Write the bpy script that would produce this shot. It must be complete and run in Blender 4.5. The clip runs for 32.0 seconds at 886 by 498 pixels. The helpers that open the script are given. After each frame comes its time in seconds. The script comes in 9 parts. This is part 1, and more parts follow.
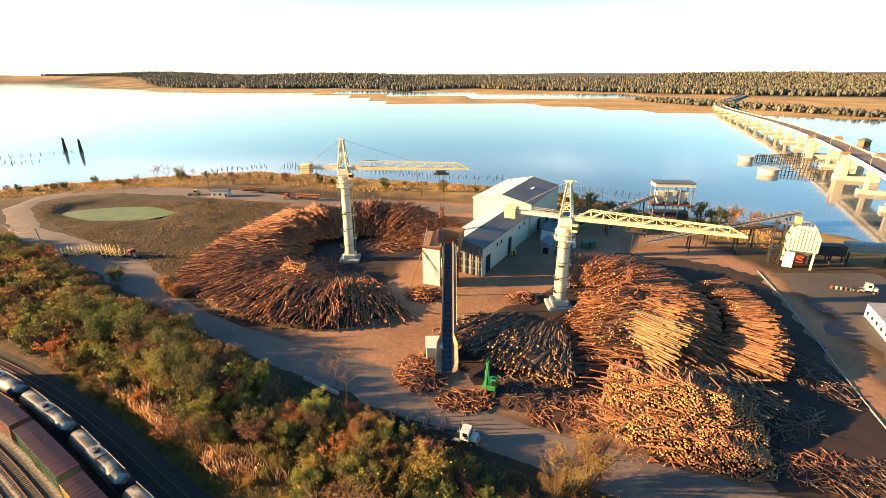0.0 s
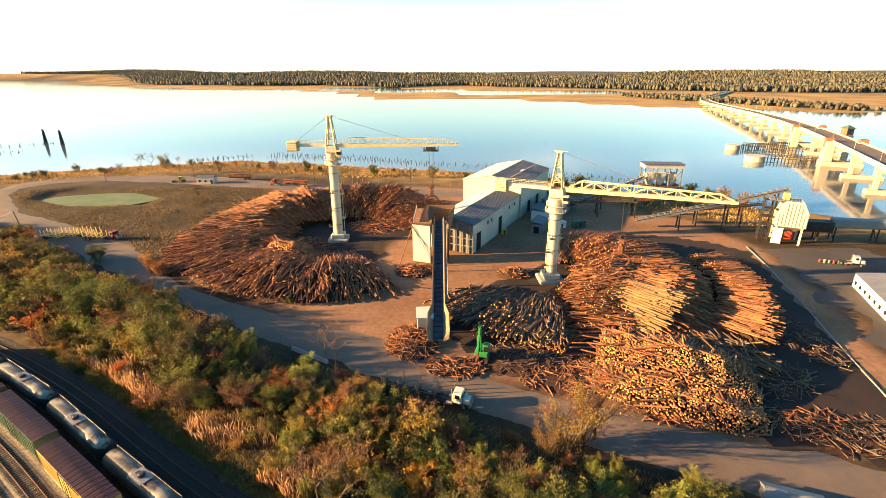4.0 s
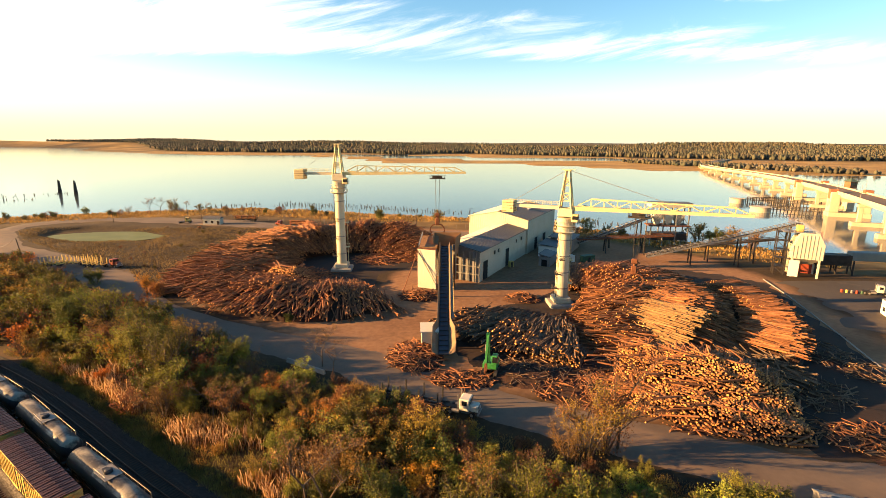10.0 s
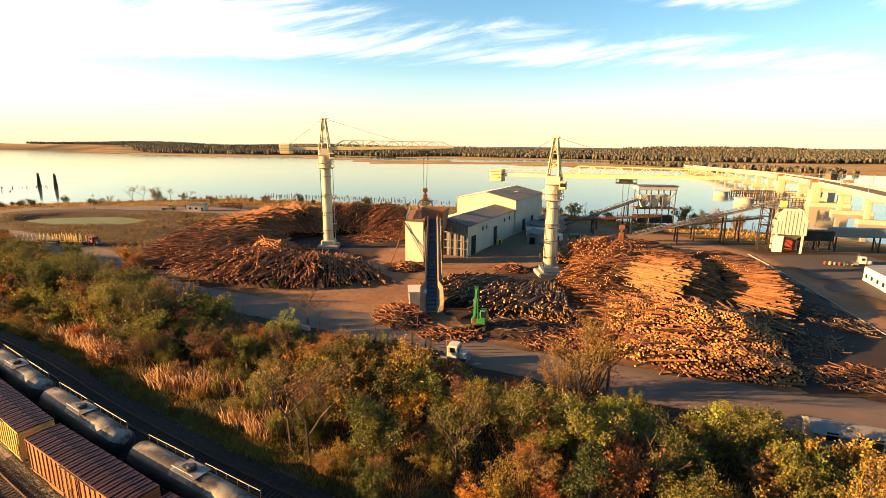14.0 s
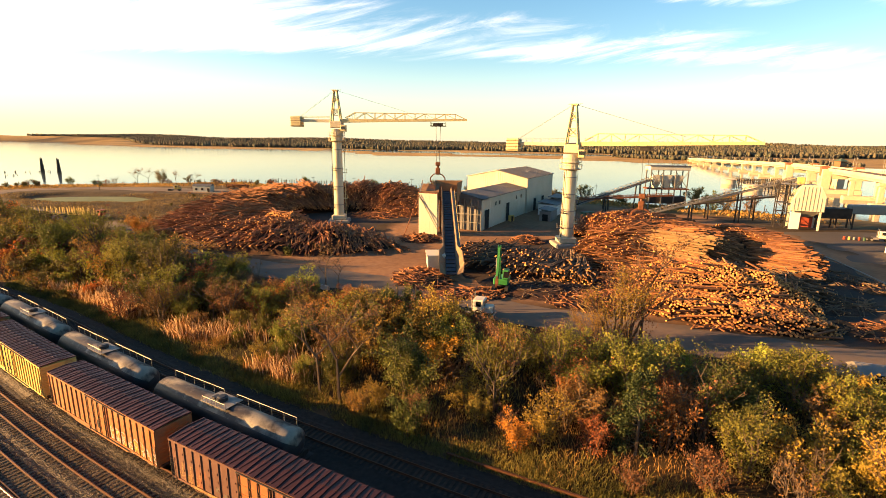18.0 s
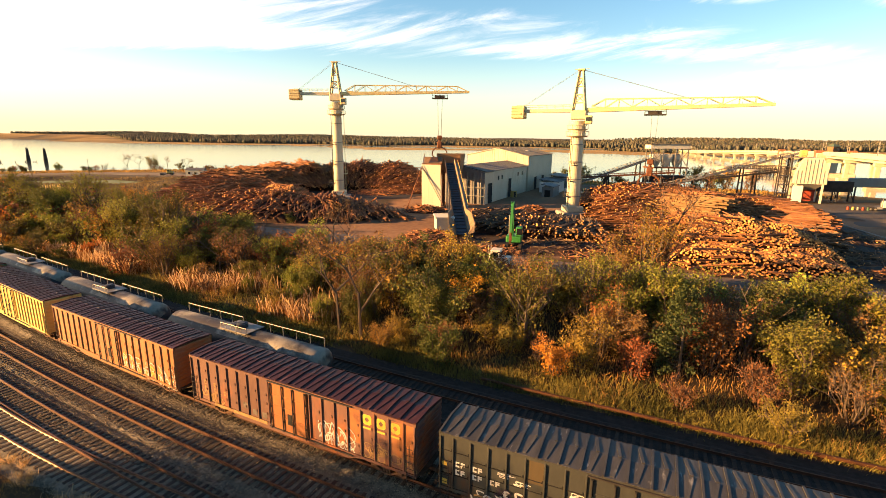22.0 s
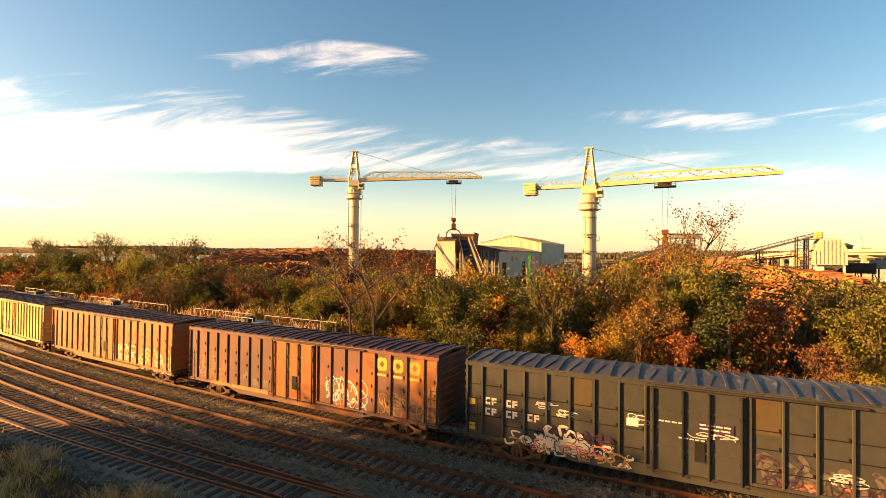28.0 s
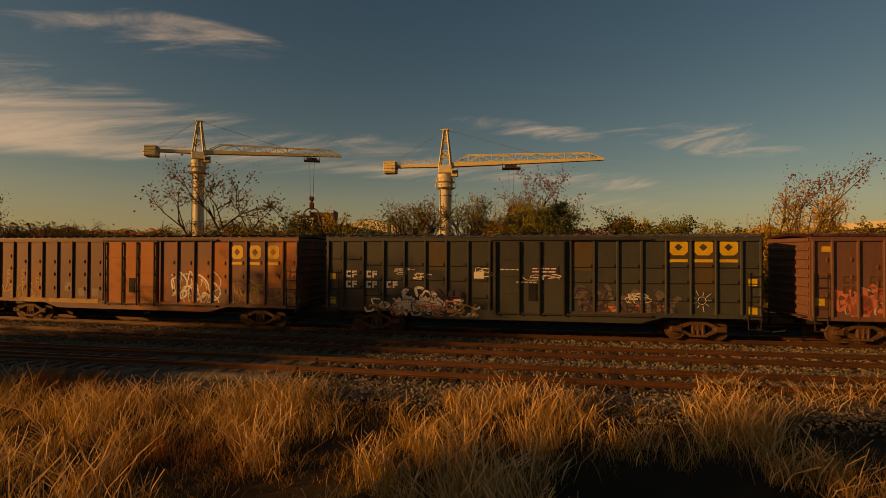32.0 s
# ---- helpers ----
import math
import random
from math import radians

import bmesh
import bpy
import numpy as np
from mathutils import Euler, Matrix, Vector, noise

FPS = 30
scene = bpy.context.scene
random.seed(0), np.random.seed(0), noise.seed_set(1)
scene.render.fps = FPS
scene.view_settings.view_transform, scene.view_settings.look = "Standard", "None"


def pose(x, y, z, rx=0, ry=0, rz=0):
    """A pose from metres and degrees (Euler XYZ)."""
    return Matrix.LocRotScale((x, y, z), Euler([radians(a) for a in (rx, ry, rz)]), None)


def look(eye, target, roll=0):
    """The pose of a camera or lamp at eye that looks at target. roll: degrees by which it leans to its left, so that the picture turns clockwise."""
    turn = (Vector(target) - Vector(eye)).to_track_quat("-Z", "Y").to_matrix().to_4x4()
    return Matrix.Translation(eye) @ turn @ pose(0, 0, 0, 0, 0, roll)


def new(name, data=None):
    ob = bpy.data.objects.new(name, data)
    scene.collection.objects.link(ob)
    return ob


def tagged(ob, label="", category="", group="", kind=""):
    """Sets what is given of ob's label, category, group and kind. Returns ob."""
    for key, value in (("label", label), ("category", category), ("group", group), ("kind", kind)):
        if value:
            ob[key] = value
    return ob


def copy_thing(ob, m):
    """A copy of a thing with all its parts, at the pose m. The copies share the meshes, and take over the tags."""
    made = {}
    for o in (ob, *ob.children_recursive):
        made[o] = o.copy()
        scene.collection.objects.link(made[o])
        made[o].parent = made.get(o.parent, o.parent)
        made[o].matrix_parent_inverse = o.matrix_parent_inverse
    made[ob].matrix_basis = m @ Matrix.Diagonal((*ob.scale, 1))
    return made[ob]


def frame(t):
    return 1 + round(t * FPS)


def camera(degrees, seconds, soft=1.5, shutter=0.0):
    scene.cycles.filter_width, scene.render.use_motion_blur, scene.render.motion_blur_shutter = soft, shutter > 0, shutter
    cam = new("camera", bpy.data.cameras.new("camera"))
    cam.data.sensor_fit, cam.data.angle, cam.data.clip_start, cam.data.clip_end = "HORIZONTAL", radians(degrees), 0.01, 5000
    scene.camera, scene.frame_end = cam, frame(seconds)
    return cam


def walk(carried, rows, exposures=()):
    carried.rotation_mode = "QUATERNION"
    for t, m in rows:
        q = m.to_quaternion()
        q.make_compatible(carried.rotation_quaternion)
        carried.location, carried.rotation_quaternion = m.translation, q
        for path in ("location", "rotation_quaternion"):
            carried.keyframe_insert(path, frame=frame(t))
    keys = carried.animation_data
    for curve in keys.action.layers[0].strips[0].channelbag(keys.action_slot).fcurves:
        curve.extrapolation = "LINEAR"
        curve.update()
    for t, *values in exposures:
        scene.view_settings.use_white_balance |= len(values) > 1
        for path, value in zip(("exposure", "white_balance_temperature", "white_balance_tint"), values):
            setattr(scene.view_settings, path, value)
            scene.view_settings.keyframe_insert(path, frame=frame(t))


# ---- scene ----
cam = camera(85.5, 32.0, soft=0.6)
PATH = [
    (0, (0.149, 2.191, 62.435), (0.234, 4.065, 61.739), -0.1),
    (1, (0.054, 2.32, 60.585), (0.15, 4.191, 59.885), -0.1),
    (2, (0.178, 1.956, 58.543), (0.307, 3.827, 57.849), -0.1),
    (3, (-0.061, 1.57, 57.145), (0.072, 3.439, 56.444), -0.1),
    (6, (-0.167, 1.225, 50.924), (-0.057, 3.098, 50.23), 0.0),
    (7, (-0.014, 1.342, 49.131), (0.09, 3.222, 48.455), 0.0),
    (7.5, (-0.246, 1.546, 48.511), (-0.144, 3.467, 47.963), -0.0),
    (8, (-0.204, 1.735, 47.608), (-0.104, 3.675, 47.134), -0.1),
    (9, (-0.439, 1.864, 44.918), (-0.343, 3.811, 44.472), 0.2),
    (10, (-0.463, 1.588, 42.521), (-0.349, 3.537, 42.087), 0.3),
    (10.5, (0.093, 1.726, 41.459), (0.249, 3.672, 41.023), -0.1),
    (11, (0.192, 1.409, 40.033), (0.364, 3.354, 39.602), 0.2),
    (12, (-0.238, 0.715, 37.711), (-0.06, 2.662, 37.29), 0.6),
    (13, (-0.148, 0.845, 36.134), (0.022, 2.791, 35.707), 0.5),
    (14, (-0.432, 0.643, 33.101), (-0.268, 2.593, 32.687), 0.5),
    (16.5, (-2.113, 0.779, 29.309), (-1.961, 2.726, 28.879), 0.9),
    (17, (-2.593, 1.046, 28.145), (-2.441, 2.992, 27.711), 0.7),
    (18, (-4.14, 1.456, 26.136), (-3.978, 3.402, 25.704), 0.8),
    (19, (-5.51, 1.896, 24.415), (-5.331, 3.839, 23.977), 0.8),
    (20, (-6.49, 1.94, 22.65), (-6.297, 3.884, 22.215), 0.65),
    (21, (-7.121, 2, 20.79), (-6.92, 3.941, 20.35), 0.6),
    (22, (-7.557, 2.412, 18.713), (-7.359, 4.353, 18.271), 0.6),
    (22.5, (-7.854, 2.616, 17.665), (-7.653, 4.564, 17.257), 0.9),
    (23, (-7.893, 2.576, 16.739), (-7.695, 4.555, 16.523), 0.7),
    (23.5, (-7.952, 2.356, 15.532), (-7.763, 4.347, 15.525), 0.5),
    (24, (-8.055, 2.525, 14.622), (-7.868, 4.516, 14.648), 0.5),
    (25, (-7.828, 2.853, 13.164), (-7.641, 4.844, 13.189), 0.5),
    (25.5, (-7.914, 2.937, 12.337), (-7.725, 4.928, 12.361), 0.4),
    (27.5, (-8.064, 2.952, 9.128), (-7.891, 4.945, 9.152), 0.5),
    (28, (-8.126, 3.034, 8.264), (-7.976, 5.029, 8.289), 0.5),
    (29, (-8.285, 3.027, 6.701), (-8.164, 5.023, 6.723), 0.6),
    (29.5, (-8.296, 3.029, 5.903), (-8.165, 5.024, 5.924), 0.4),
    (30, (-8.28, 2.797, 5.073), (-8.006, 4.778, 5.097), 0.4),
    (30.5, (-8.325, 1.896, 4.399), (-7.879, 3.845, 4.421), 0.2),
    (31, (-8.262, 1.957, 3.623), (-7.705, 3.878, 3.646), 0.3),
    (31.5, (-8.273, 1.893, 3.008), (-7.636, 3.789, 3.032), 0.3),
    (32, (-8.296, 2.051, 2.542), (-7.582, 3.919, 2.562), 0.2),
]

EXPOSURES = [(0, 2.98, 5900, 2), (5, 2.98, 6400, 4), (7, 2.94, 6700, 7), (8, 2.64, 7000, 10), (14, 2.52, 7400, 12), (22, 2.5, 7700, 15), (24, 2.38, 7500, 15),
             (28, 2.3, 9300, 20), (30, 2.3, 10300, 22), (31.0, 2.42, 11400, 25), (31.4, 1.7, 12200, 25), (32, 0.1, 13000, 22)]
walk(cam, [(t, look(eye, target, roll)) for t, eye, target, roll in PATH], EXPOSURES)

# ---- sky and sun ----
SUN_ELEV = radians(12.2)      # the sun stands at -x, low


def build_world():
    w = bpy.data.worlds.new("sky")
    scene.world = w
    w.use_nodes = True
    nt = w.node_tree
    nt.nodes.clear()
    N, L = nt.nodes.new, nt.links.new
    out, bg = N("ShaderNodeOutputWorld"), N("ShaderNodeBackground")
    sky = N("ShaderNodeTexSky")
    sky.sky_type, sky.sun_disc = "NISHITA", False
    sky.sun_elevation, sky.sun_rotation = SUN_ELEV, radians(270)
    sky.altitude, sky.air_density, sky.dust_density, sky.ozone_density = 10, 1.0, 0.9, 1.7
    tc, sep = N("ShaderNodeTexCoord"), N("ShaderNodeSeparateXYZ")
    L(tc.outputs["Generated"], sep.inputs[0])
    # cirrus: a bank with a level foot towards the river, torn into rising streaks along its top
    def math_(op, a, b=None, c=None, clamp=False):
        n = N("ShaderNodeMath")
        n.operation, n.use_clamp = op, clamp
        for i, q in enumerate((a, b, c)):
            if isinstance(q, (int, float)):
                n.inputs[i].default_value = q
            elif q is not None:
                L(q, n.inputs[i])
        return n.outputs[0]

    front = math_("MAXIMUM", sep.outputs["Y"], 0.18)
    h, k = math_("DIVIDE", sep.outputs["X"], front), math_("DIVIDE", sep.outputs["Z"], front)

    def wisps(sx, sz, shear, detail, rough, dist, off):
        c, n = N("ShaderNodeCombineXYZ"), N("ShaderNodeTexNoise")
        L(math_("MULTIPLY_ADD", h, sx, off), c.inputs[0])
        L(math_("MULTIPLY", math_("MULTIPLY_ADD", h, -shear, k), sz), c.inputs[1])
        n.inputs["Scale"].default_value, n.inputs["Detail"].default_value = 1.0, detail
        n.inputs["Roughness"].default_value, n.inputs["Distortion"].default_value = rough, dist
        L(c.outputs[0], n.inputs["Vector"])
        return n.outputs["Fac"]

    streak, soft_ = wisps(2.4, 17, 0.2, 12, 0.66, 1.1, 3.1), wisps(1.3, 7, 0.05, 4, 0.5, 0.6, 8.4)
    top = N("ShaderNodeValToRGB")
    e = top.color_ramp.elements
    e[0].position, e[1].position = 0.0, 1.0
    e[0].color, e[1].color = (0.34, 0.34, 0.34, 1), (0.2, 0.2, 0.2, 1)
    for pos, val in ((0.17, 0.385), (0.26, 0.375), (0.38, 0.30), (0.5, 0.265), (0.62, 0.28), (0.78, 0.26)):
        e.new(pos).color = (val, val, val, 1)
    L(math_("MULTIPLY_ADD", h, 0.4545, 0.4545, clamp=True), top.inputs[0])
    body = math_("MULTIPLY", math_("SUBTRACT", top.outputs[0], k), 6.0, clamp=True)
    thin = N("ShaderNodeMapRange")
    for key, val in (("From Min", 0.05), ("From Max", 0.75), ("To Min", 1.0), ("To Max", 0.72)):
        thin.inputs[key].default_value = val
    L(h, thin.inputs[0])
    body = math_("MULTIPLY", math_("MULTIPLY", body, math_("MULTIPLY", math_("SUBTRACT", k, 0.150), 28.0, clamp=True)), thin.outputs[0])

    def patch(h0, k0, wide, high, strength):
        a = math_("POWER", math_("ABSOLUTE", math_("DIVIDE", math_("SUBTRACT", h, h0), wide)), 2.0)
        b = math_("POWER", math_("ABSOLUTE", math_("DIVIDE", math_("SUBTRACT", k, k0), high)), 2.0)
        return math_("MULTIPLY", math_("SUBTRACT", 1.0, math_("ADD", a, b), clamp=True), strength)

    for p in ((-0.19, 0.40, 0.28, 0.05, 0.5), (1.2, 0.34, 0.5, 0.07, 0.42), (0.6, 0.30, 0.3, 0.03, 0.34), (0.9, 0.13, 0.3, 0.03, 0.5), (-0.78, 0.1, 0.22, 0.02, 0.55)):
        body = math_("MAXIMUM", body, patch(*p))
    fac = N("ShaderNodeMapRange")
    fac.interpolation_type = "SMOOTHSTEP"
    for key, val in (("From Min", 0.12), ("From Max", 1.25), ("To Min", 0.0), ("To Max", 0.74)):
        fac.inputs[key].default_value = val
    ragged = math_("MULTIPLY_ADD", math_("SUBTRACT", streak, 0.5), 2.3, math_("MULTIPLY", math_("SUBTRACT", soft_, 0.5), 1.0))
    L(math_("MULTIPLY_ADD", body, 0.95, math_("MULTIPLY", ragged, math_("MULTIPLY", body, 5.0, clamp=True))), fac.inputs[0])
    mix = N("ShaderNodeMix"); mix.data_type = "RGBA"
    hs = N("ShaderNodeHueSaturation")
    hs.inputs["Saturation"].default_value, hs.inputs["Value"].default_value = 1.36, 1.12
    L(sky.outputs[0], hs.inputs["Color"])
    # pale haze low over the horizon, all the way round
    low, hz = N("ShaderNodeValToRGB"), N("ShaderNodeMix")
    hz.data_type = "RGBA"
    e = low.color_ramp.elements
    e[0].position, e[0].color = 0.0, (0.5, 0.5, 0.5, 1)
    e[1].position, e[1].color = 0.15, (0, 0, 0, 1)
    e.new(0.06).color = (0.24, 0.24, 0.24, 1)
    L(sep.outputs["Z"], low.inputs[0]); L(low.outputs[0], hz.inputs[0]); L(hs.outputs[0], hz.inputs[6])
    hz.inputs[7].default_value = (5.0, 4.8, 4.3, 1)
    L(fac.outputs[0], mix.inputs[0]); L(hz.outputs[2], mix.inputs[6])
    mix.inputs[7].default_value = (9.6, 8.6, 8.0, 1)
    L(mix.outputs[2], bg.inputs[0])
    bg.inputs[1].default_value = 0.05
    L(bg.outputs[0], out.inputs[0])


build_world()
sun_data = bpy.data.lights.new("sun", "SUN")
sun_data.energy, sun_data.angle, sun_data.color = 5.0, radians(0.6), (1.0, 0.57, 0.235)
sun = new("sun", sun_data)
sun.matrix_world = look((-90, 0, 90 * math.tan(SUN_ELEV)), (0, 0, 0))

# ---- materials ----


DEEP = 0.42


def surf(name, c1, c2, scale=0.5, fine=6.0, rough=0.85, metal=0.0, bump=0.15, rnd=0.0, island=0.0, stain=None,
         stain_scale=0.25, stain_at=0.58, coord="Object", spec=0.3, translucent=0.0, stretch=(1, 1, 1), hue=0.0):
    """A material with broad and fine variation between two colours, optional stains, and a bump."""
    tone = 0.74 if name.startswith("leaf") else 1.0 if "grass" in name or "weed" in name or "reed" in name else DEEP if max(c2) < 0.6 else 0.66
    c1, c2 = [v * tone for v in c1], [v * tone for v in c2]
    stain = [v * tone for v in stain] if stain else None
    m = bpy.data.materials.new(name)
    m.use_nodes = True
    nt = m.node_tree
    N, L = nt.nodes.new, nt.links.new
    b = nt.nodes["Principled BSDF"]
    out = nt.nodes["Material Output"]
    if coord == "World":
        src = N("ShaderNodeNewGeometry").outputs["Position"]
    else:
        src = N("ShaderNodeTexCoord").outputs["Object"]
    mp = N("ShaderNodeMapping")
    mp.inputs["Scale"].default_value = stretch
    L(src, mp.inputs[0])
    info = None
    if rnd or hue:
        info = N("ShaderNodeObjectInfo")
        off = N("ShaderNodeVectorMath"); off.operation = "SCALE"
        comb = N("ShaderNodeCombineXYZ")
        for i in range(3):
            L(info.outputs["Random"], comb.inputs[i])
        L(comb.outputs[0], off.inputs[0]); off.inputs["Scale"].default_value = 37.0
        L(off.outputs[0], mp.inputs["Location"])
    a, f = N("ShaderNodeTexNoise"), N("ShaderNodeTexNoise")
    a.inputs["Scale"].default_value, a.inputs["Detail"].default_value = scale, 4
    f.inputs["Scale"].default_value, f.inputs["Detail"].default_value = fine, 6
    f.inputs["Roughness"].default_value = 0.65
    L(mp.outputs[0], a.inputs["Vector"]); L(mp.outputs[0], f.inputs["Vector"])
    s = N("ShaderNodeMath"); s.operation = "MULTIPLY_ADD"; s.inputs[1].default_value = 0.6
    L(f.outputs["Fac"], s.inputs[0]); L(a.outputs["Fac"], s.inputs[2])
    r = N("ShaderNodeMapRange")
    r.inputs["From Min"].default_value, r.inputs["From Max"].default_value = 0.55, 1.05
    L(s.outputs[0], r.inputs[0])
    mix = N("ShaderNodeMix"); mix.data_type = "RGBA"
    mix.inputs[6].default_value, mix.inputs[7].default_value = (*c1, 1), (*c2, 1)
    L(r.outputs[0], mix.inputs[0])
    col = mix.outputs[2]
    if stain:
        n = N("ShaderNodeTexNoise")
        n.inputs["Scale"].default_value, n.inputs["Detail"].default_value = stain_scale, 7
        n.inputs["Roughness"].default_value = 0.6
        L(mp.outputs[0], n.inputs["Vector"])
        k = N("ShaderNodeMapRange")
        k.inputs["From Min"].default_value, k.inputs["From Max"].default_value = stain_at, stain_at + 0.12
        L(n.outputs["Fac"], k.inputs[0])
        mx = N("ShaderNodeMix"); mx.data_type = "RGBA"
        mx.inputs[7].default_value = (*stain, 1)
        L(k.outputs[0], mx.inputs[0]); L(col, mx.inputs[6])
        col = mx.outputs[2]
    if rnd or island or hue:
        hs = N("ShaderNodeHueSaturation")
        src2 = N("ShaderNodeNewGeometry").outputs["Random Per Island"] if island else info.outputs["Random"]
        v = N("ShaderNodeMapRange")
        k = island or rnd
        v.inputs["To Min"].default_value, v.inputs["To Max"].default_value = 1 - k, 1 + k
        L(src2, v.inputs[0]); L(v.outputs[0], hs.inputs["Value"])
        if hue:
            h = N("ShaderNodeMapRange")
            h.inputs["To Min"].default_value, h.inputs["To Max"].default_value = 0.5 - hue, 0.5 + hue
            w = N("ShaderNodeMath"); w.operation = "FRACT"
            w2 = N("ShaderNodeMath"); w2.operation = "MULTIPLY"; w2.inputs[1].default_value = 7.31
            L(src2, w2.inputs[0]); L(w2.outputs[0], w.inputs[0]); L(w.outputs[0], h.inputs[0])
            L(h.outputs[0], hs.inputs["Hue"])
        L(col, hs.inputs["Color"])
        col = hs.outputs[0]
    L(col, b.inputs["Base Color"])
    b.inputs["Metallic"].default_value = metal
    b.inputs["Specular IOR Level"].default_value = spec
    rr = N("ShaderNodeMapRange")
    rr.inputs["To Min"].default_value, rr.inputs["To Max"].default_value = max(0.05, rough - 0.12), min(1, rough + 0.12)
    L(f.outputs["Fac"], rr.inputs[0]); L(rr.outputs[0], b.inputs["Roughness"])
    if bump:
        bp = N("ShaderNodeBump")
        bp.inputs["Strength"].default_value, bp.inputs["Distance"].default_value = min(1, bump * 3), bump * 0.3
        L(s.outputs[0], bp.inputs["Height"]); L(bp.outputs[0], b.inputs["Normal"])
    if translucent:
        tr, mxs = N("ShaderNodeBsdfTranslucent"), N("ShaderNodeMixShader")
        L(col, tr.inputs[0]); mxs.inputs[0].default_value = translucent
        L(b.outputs[0], mxs.inputs[1]); L(tr.outputs[0], mxs.inputs[2])
        L(mxs.outputs[0], out.inputs[0])
    return m


M = {}
M["asphalt"] = surf("asphalt", (0.18, 0.13, 0.095), (0.28, 0.21, 0.155), 0.06, 1.2, 0.92, 0, 0.02, stain=(0.34, 0.23, 0.15), stain_scale=0.05, stain_at=0.52, coord="World")
M["lot"] = surf("lot_asphalt", (0.07, 0.06, 0.052), (0.14, 0.12, 0.10), 0.05, 0.8, 0.92, 0, 0.02, stain=(0.2, 0.155, 0.11), stain_scale=0.06, coord="World")
M["ballast"] = surf("ballast", (0.10, 0.085, 0.062), (0.42, 0.36, 0.265), 2.5, 11.0, 0.95, 0, 0.5, coord="World")
# ballast darkened to hold the shade cast behind the train
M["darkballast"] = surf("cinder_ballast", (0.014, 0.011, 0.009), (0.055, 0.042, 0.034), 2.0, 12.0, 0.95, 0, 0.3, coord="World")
M["tie"] = surf("tie_wood", (0.035, 0.022, 0.015), (0.11, 0.065, 0.04), 1.5, 14, 0.9, 0, 0.1, rnd=0.35, stretch=(1, 6, 1))
M["rail"] = surf("rail_rust", (0.10, 0.038, 0.018), (0.2, 0.08, 0.036), 0.8, 9, 0.7, 0.2, 0.05, coord="World")
M["railtop"] = surf("rail_head", (0.16, 0.07, 0.035), (0.26, 0.13, 0.07), 0.5, 5, 0.45, 0.4, 0.02, coord="World")
M["steel_white"] = surf("crane_paint", (0.52, 0.46, 0.31), (0.70, 0.64, 0.47), 0.25, 3.0, 0.6, 0, 0.03, stain=(0.33, 0.2, 0.1), stain_scale=0.5, stain_at=0.64)
M["steel_yellow"] = surf("jib_paint", (0.60, 0.50, 0.24), (0.74, 0.65, 0.36), 0.3, 3.0, 0.6, 0, 0.03, stain=(0.3, 0.17, 0.08), stain_scale=0.6, stain_at=0.62)
M["cable"] = surf("cable_steel", (0.05, 0.05, 0.05), (0.12, 0.11, 0.1), 1, 5, 0.6, 0.5, 0)
M["rust"] = surf("rusty_iron", (0.17, 0.055, 0.025), (0.33, 0.13, 0.06), 0.8, 7, 0.8, 0.2, 0.08)
M["darksteel"] = surf("dark_steel", (0.035, 0.032, 0.03), (0.10, 0.085, 0.075), 0.6, 6, 0.7, 0.3, 0.06)
M["galv"] = surf("galvanised_steel", (0.34, 0.33, 0.30), (0.50, 0.48, 0.44), 0.5, 4, 0.55, 0.4, 0.03, stain=(0.25, 0.15, 0.09), stain_scale=0.4, stain_at=0.62)
M["cladding"] = surf("wall_cladding", (0.55, 0.51, 0.39), (0.66, 0.62, 0.49), 0.12, 2.0, 0.65, 0, 0.02, stain=(0.42, 0.32, 0.2), stain_scale=0.35, stain_at=0.64)
M["cladgrey"] = surf("grey_cladding", (0.24, 0.25, 0.25), (0.38, 0.38, 0.37), 0.2, 3.0, 0.65, 0.1, 0.03, stain=(0.24, 0.13, 0.07), stain_scale=0.5, stain_at=0.6)
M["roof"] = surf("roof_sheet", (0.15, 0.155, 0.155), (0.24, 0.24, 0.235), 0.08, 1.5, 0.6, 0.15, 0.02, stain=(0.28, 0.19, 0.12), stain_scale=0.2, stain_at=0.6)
# cream sheet; on the mill's left slopes it puts sunlight into the colour
M["cream_sunlit_roof"] = surf("pale_roof_sheet", (0.60, 0.56, 0.44), (0.72, 0.68, 0.56), 0.1, 1.5, 0.6, 0, 0.02, stain=(0.4, 0.26, 0.14), stain_scale=0.3, stain_at=0.62)
M["concrete"] = surf("concrete", (0.42, 0.39, 0.33), (0.58, 0.54, 0.46), 0.12, 2.0, 0.9, 0, 0.05, stain=(0.27, 0.22, 0.17), stain_scale=0.3, stain_at=0.6)
M["bridge"] = surf("bridge_concrete", (0.47, 0.41, 0.29), (0.61, 0.54, 0.40), 0.05, 0.6, 0.9, 0, 0.03, stain=(0.36, 0.27, 0.17), stain_scale=0.08, stain_at=0.58)
M["brick"] = surf("brick_red", (0.36, 0.15, 0.08), (0.48, 0.22, 0.12), 0.3, 4, 0.9, 0, 0.05)
M["black"] = surf("dark_void", (0.008, 0.008, 0.008), (0.02, 0.02, 0.02), 1, 3, 0.9, 0, 0)
M["belt"] = surf("belt_rubber", (0.03, 0.045, 0.07), (0.07, 0.09, 0.12), 0.5, 4, 0.6, 0, 0.05)
M["belt_side"] = surf("trough_steel", (0.30, 0.19, 0.10), (0.46, 0.32, 0.19), 0.3, 4, 0.8, 0.1, 0.05, stain=(0.55, 0.47, 0.34), stain_scale=0.4)
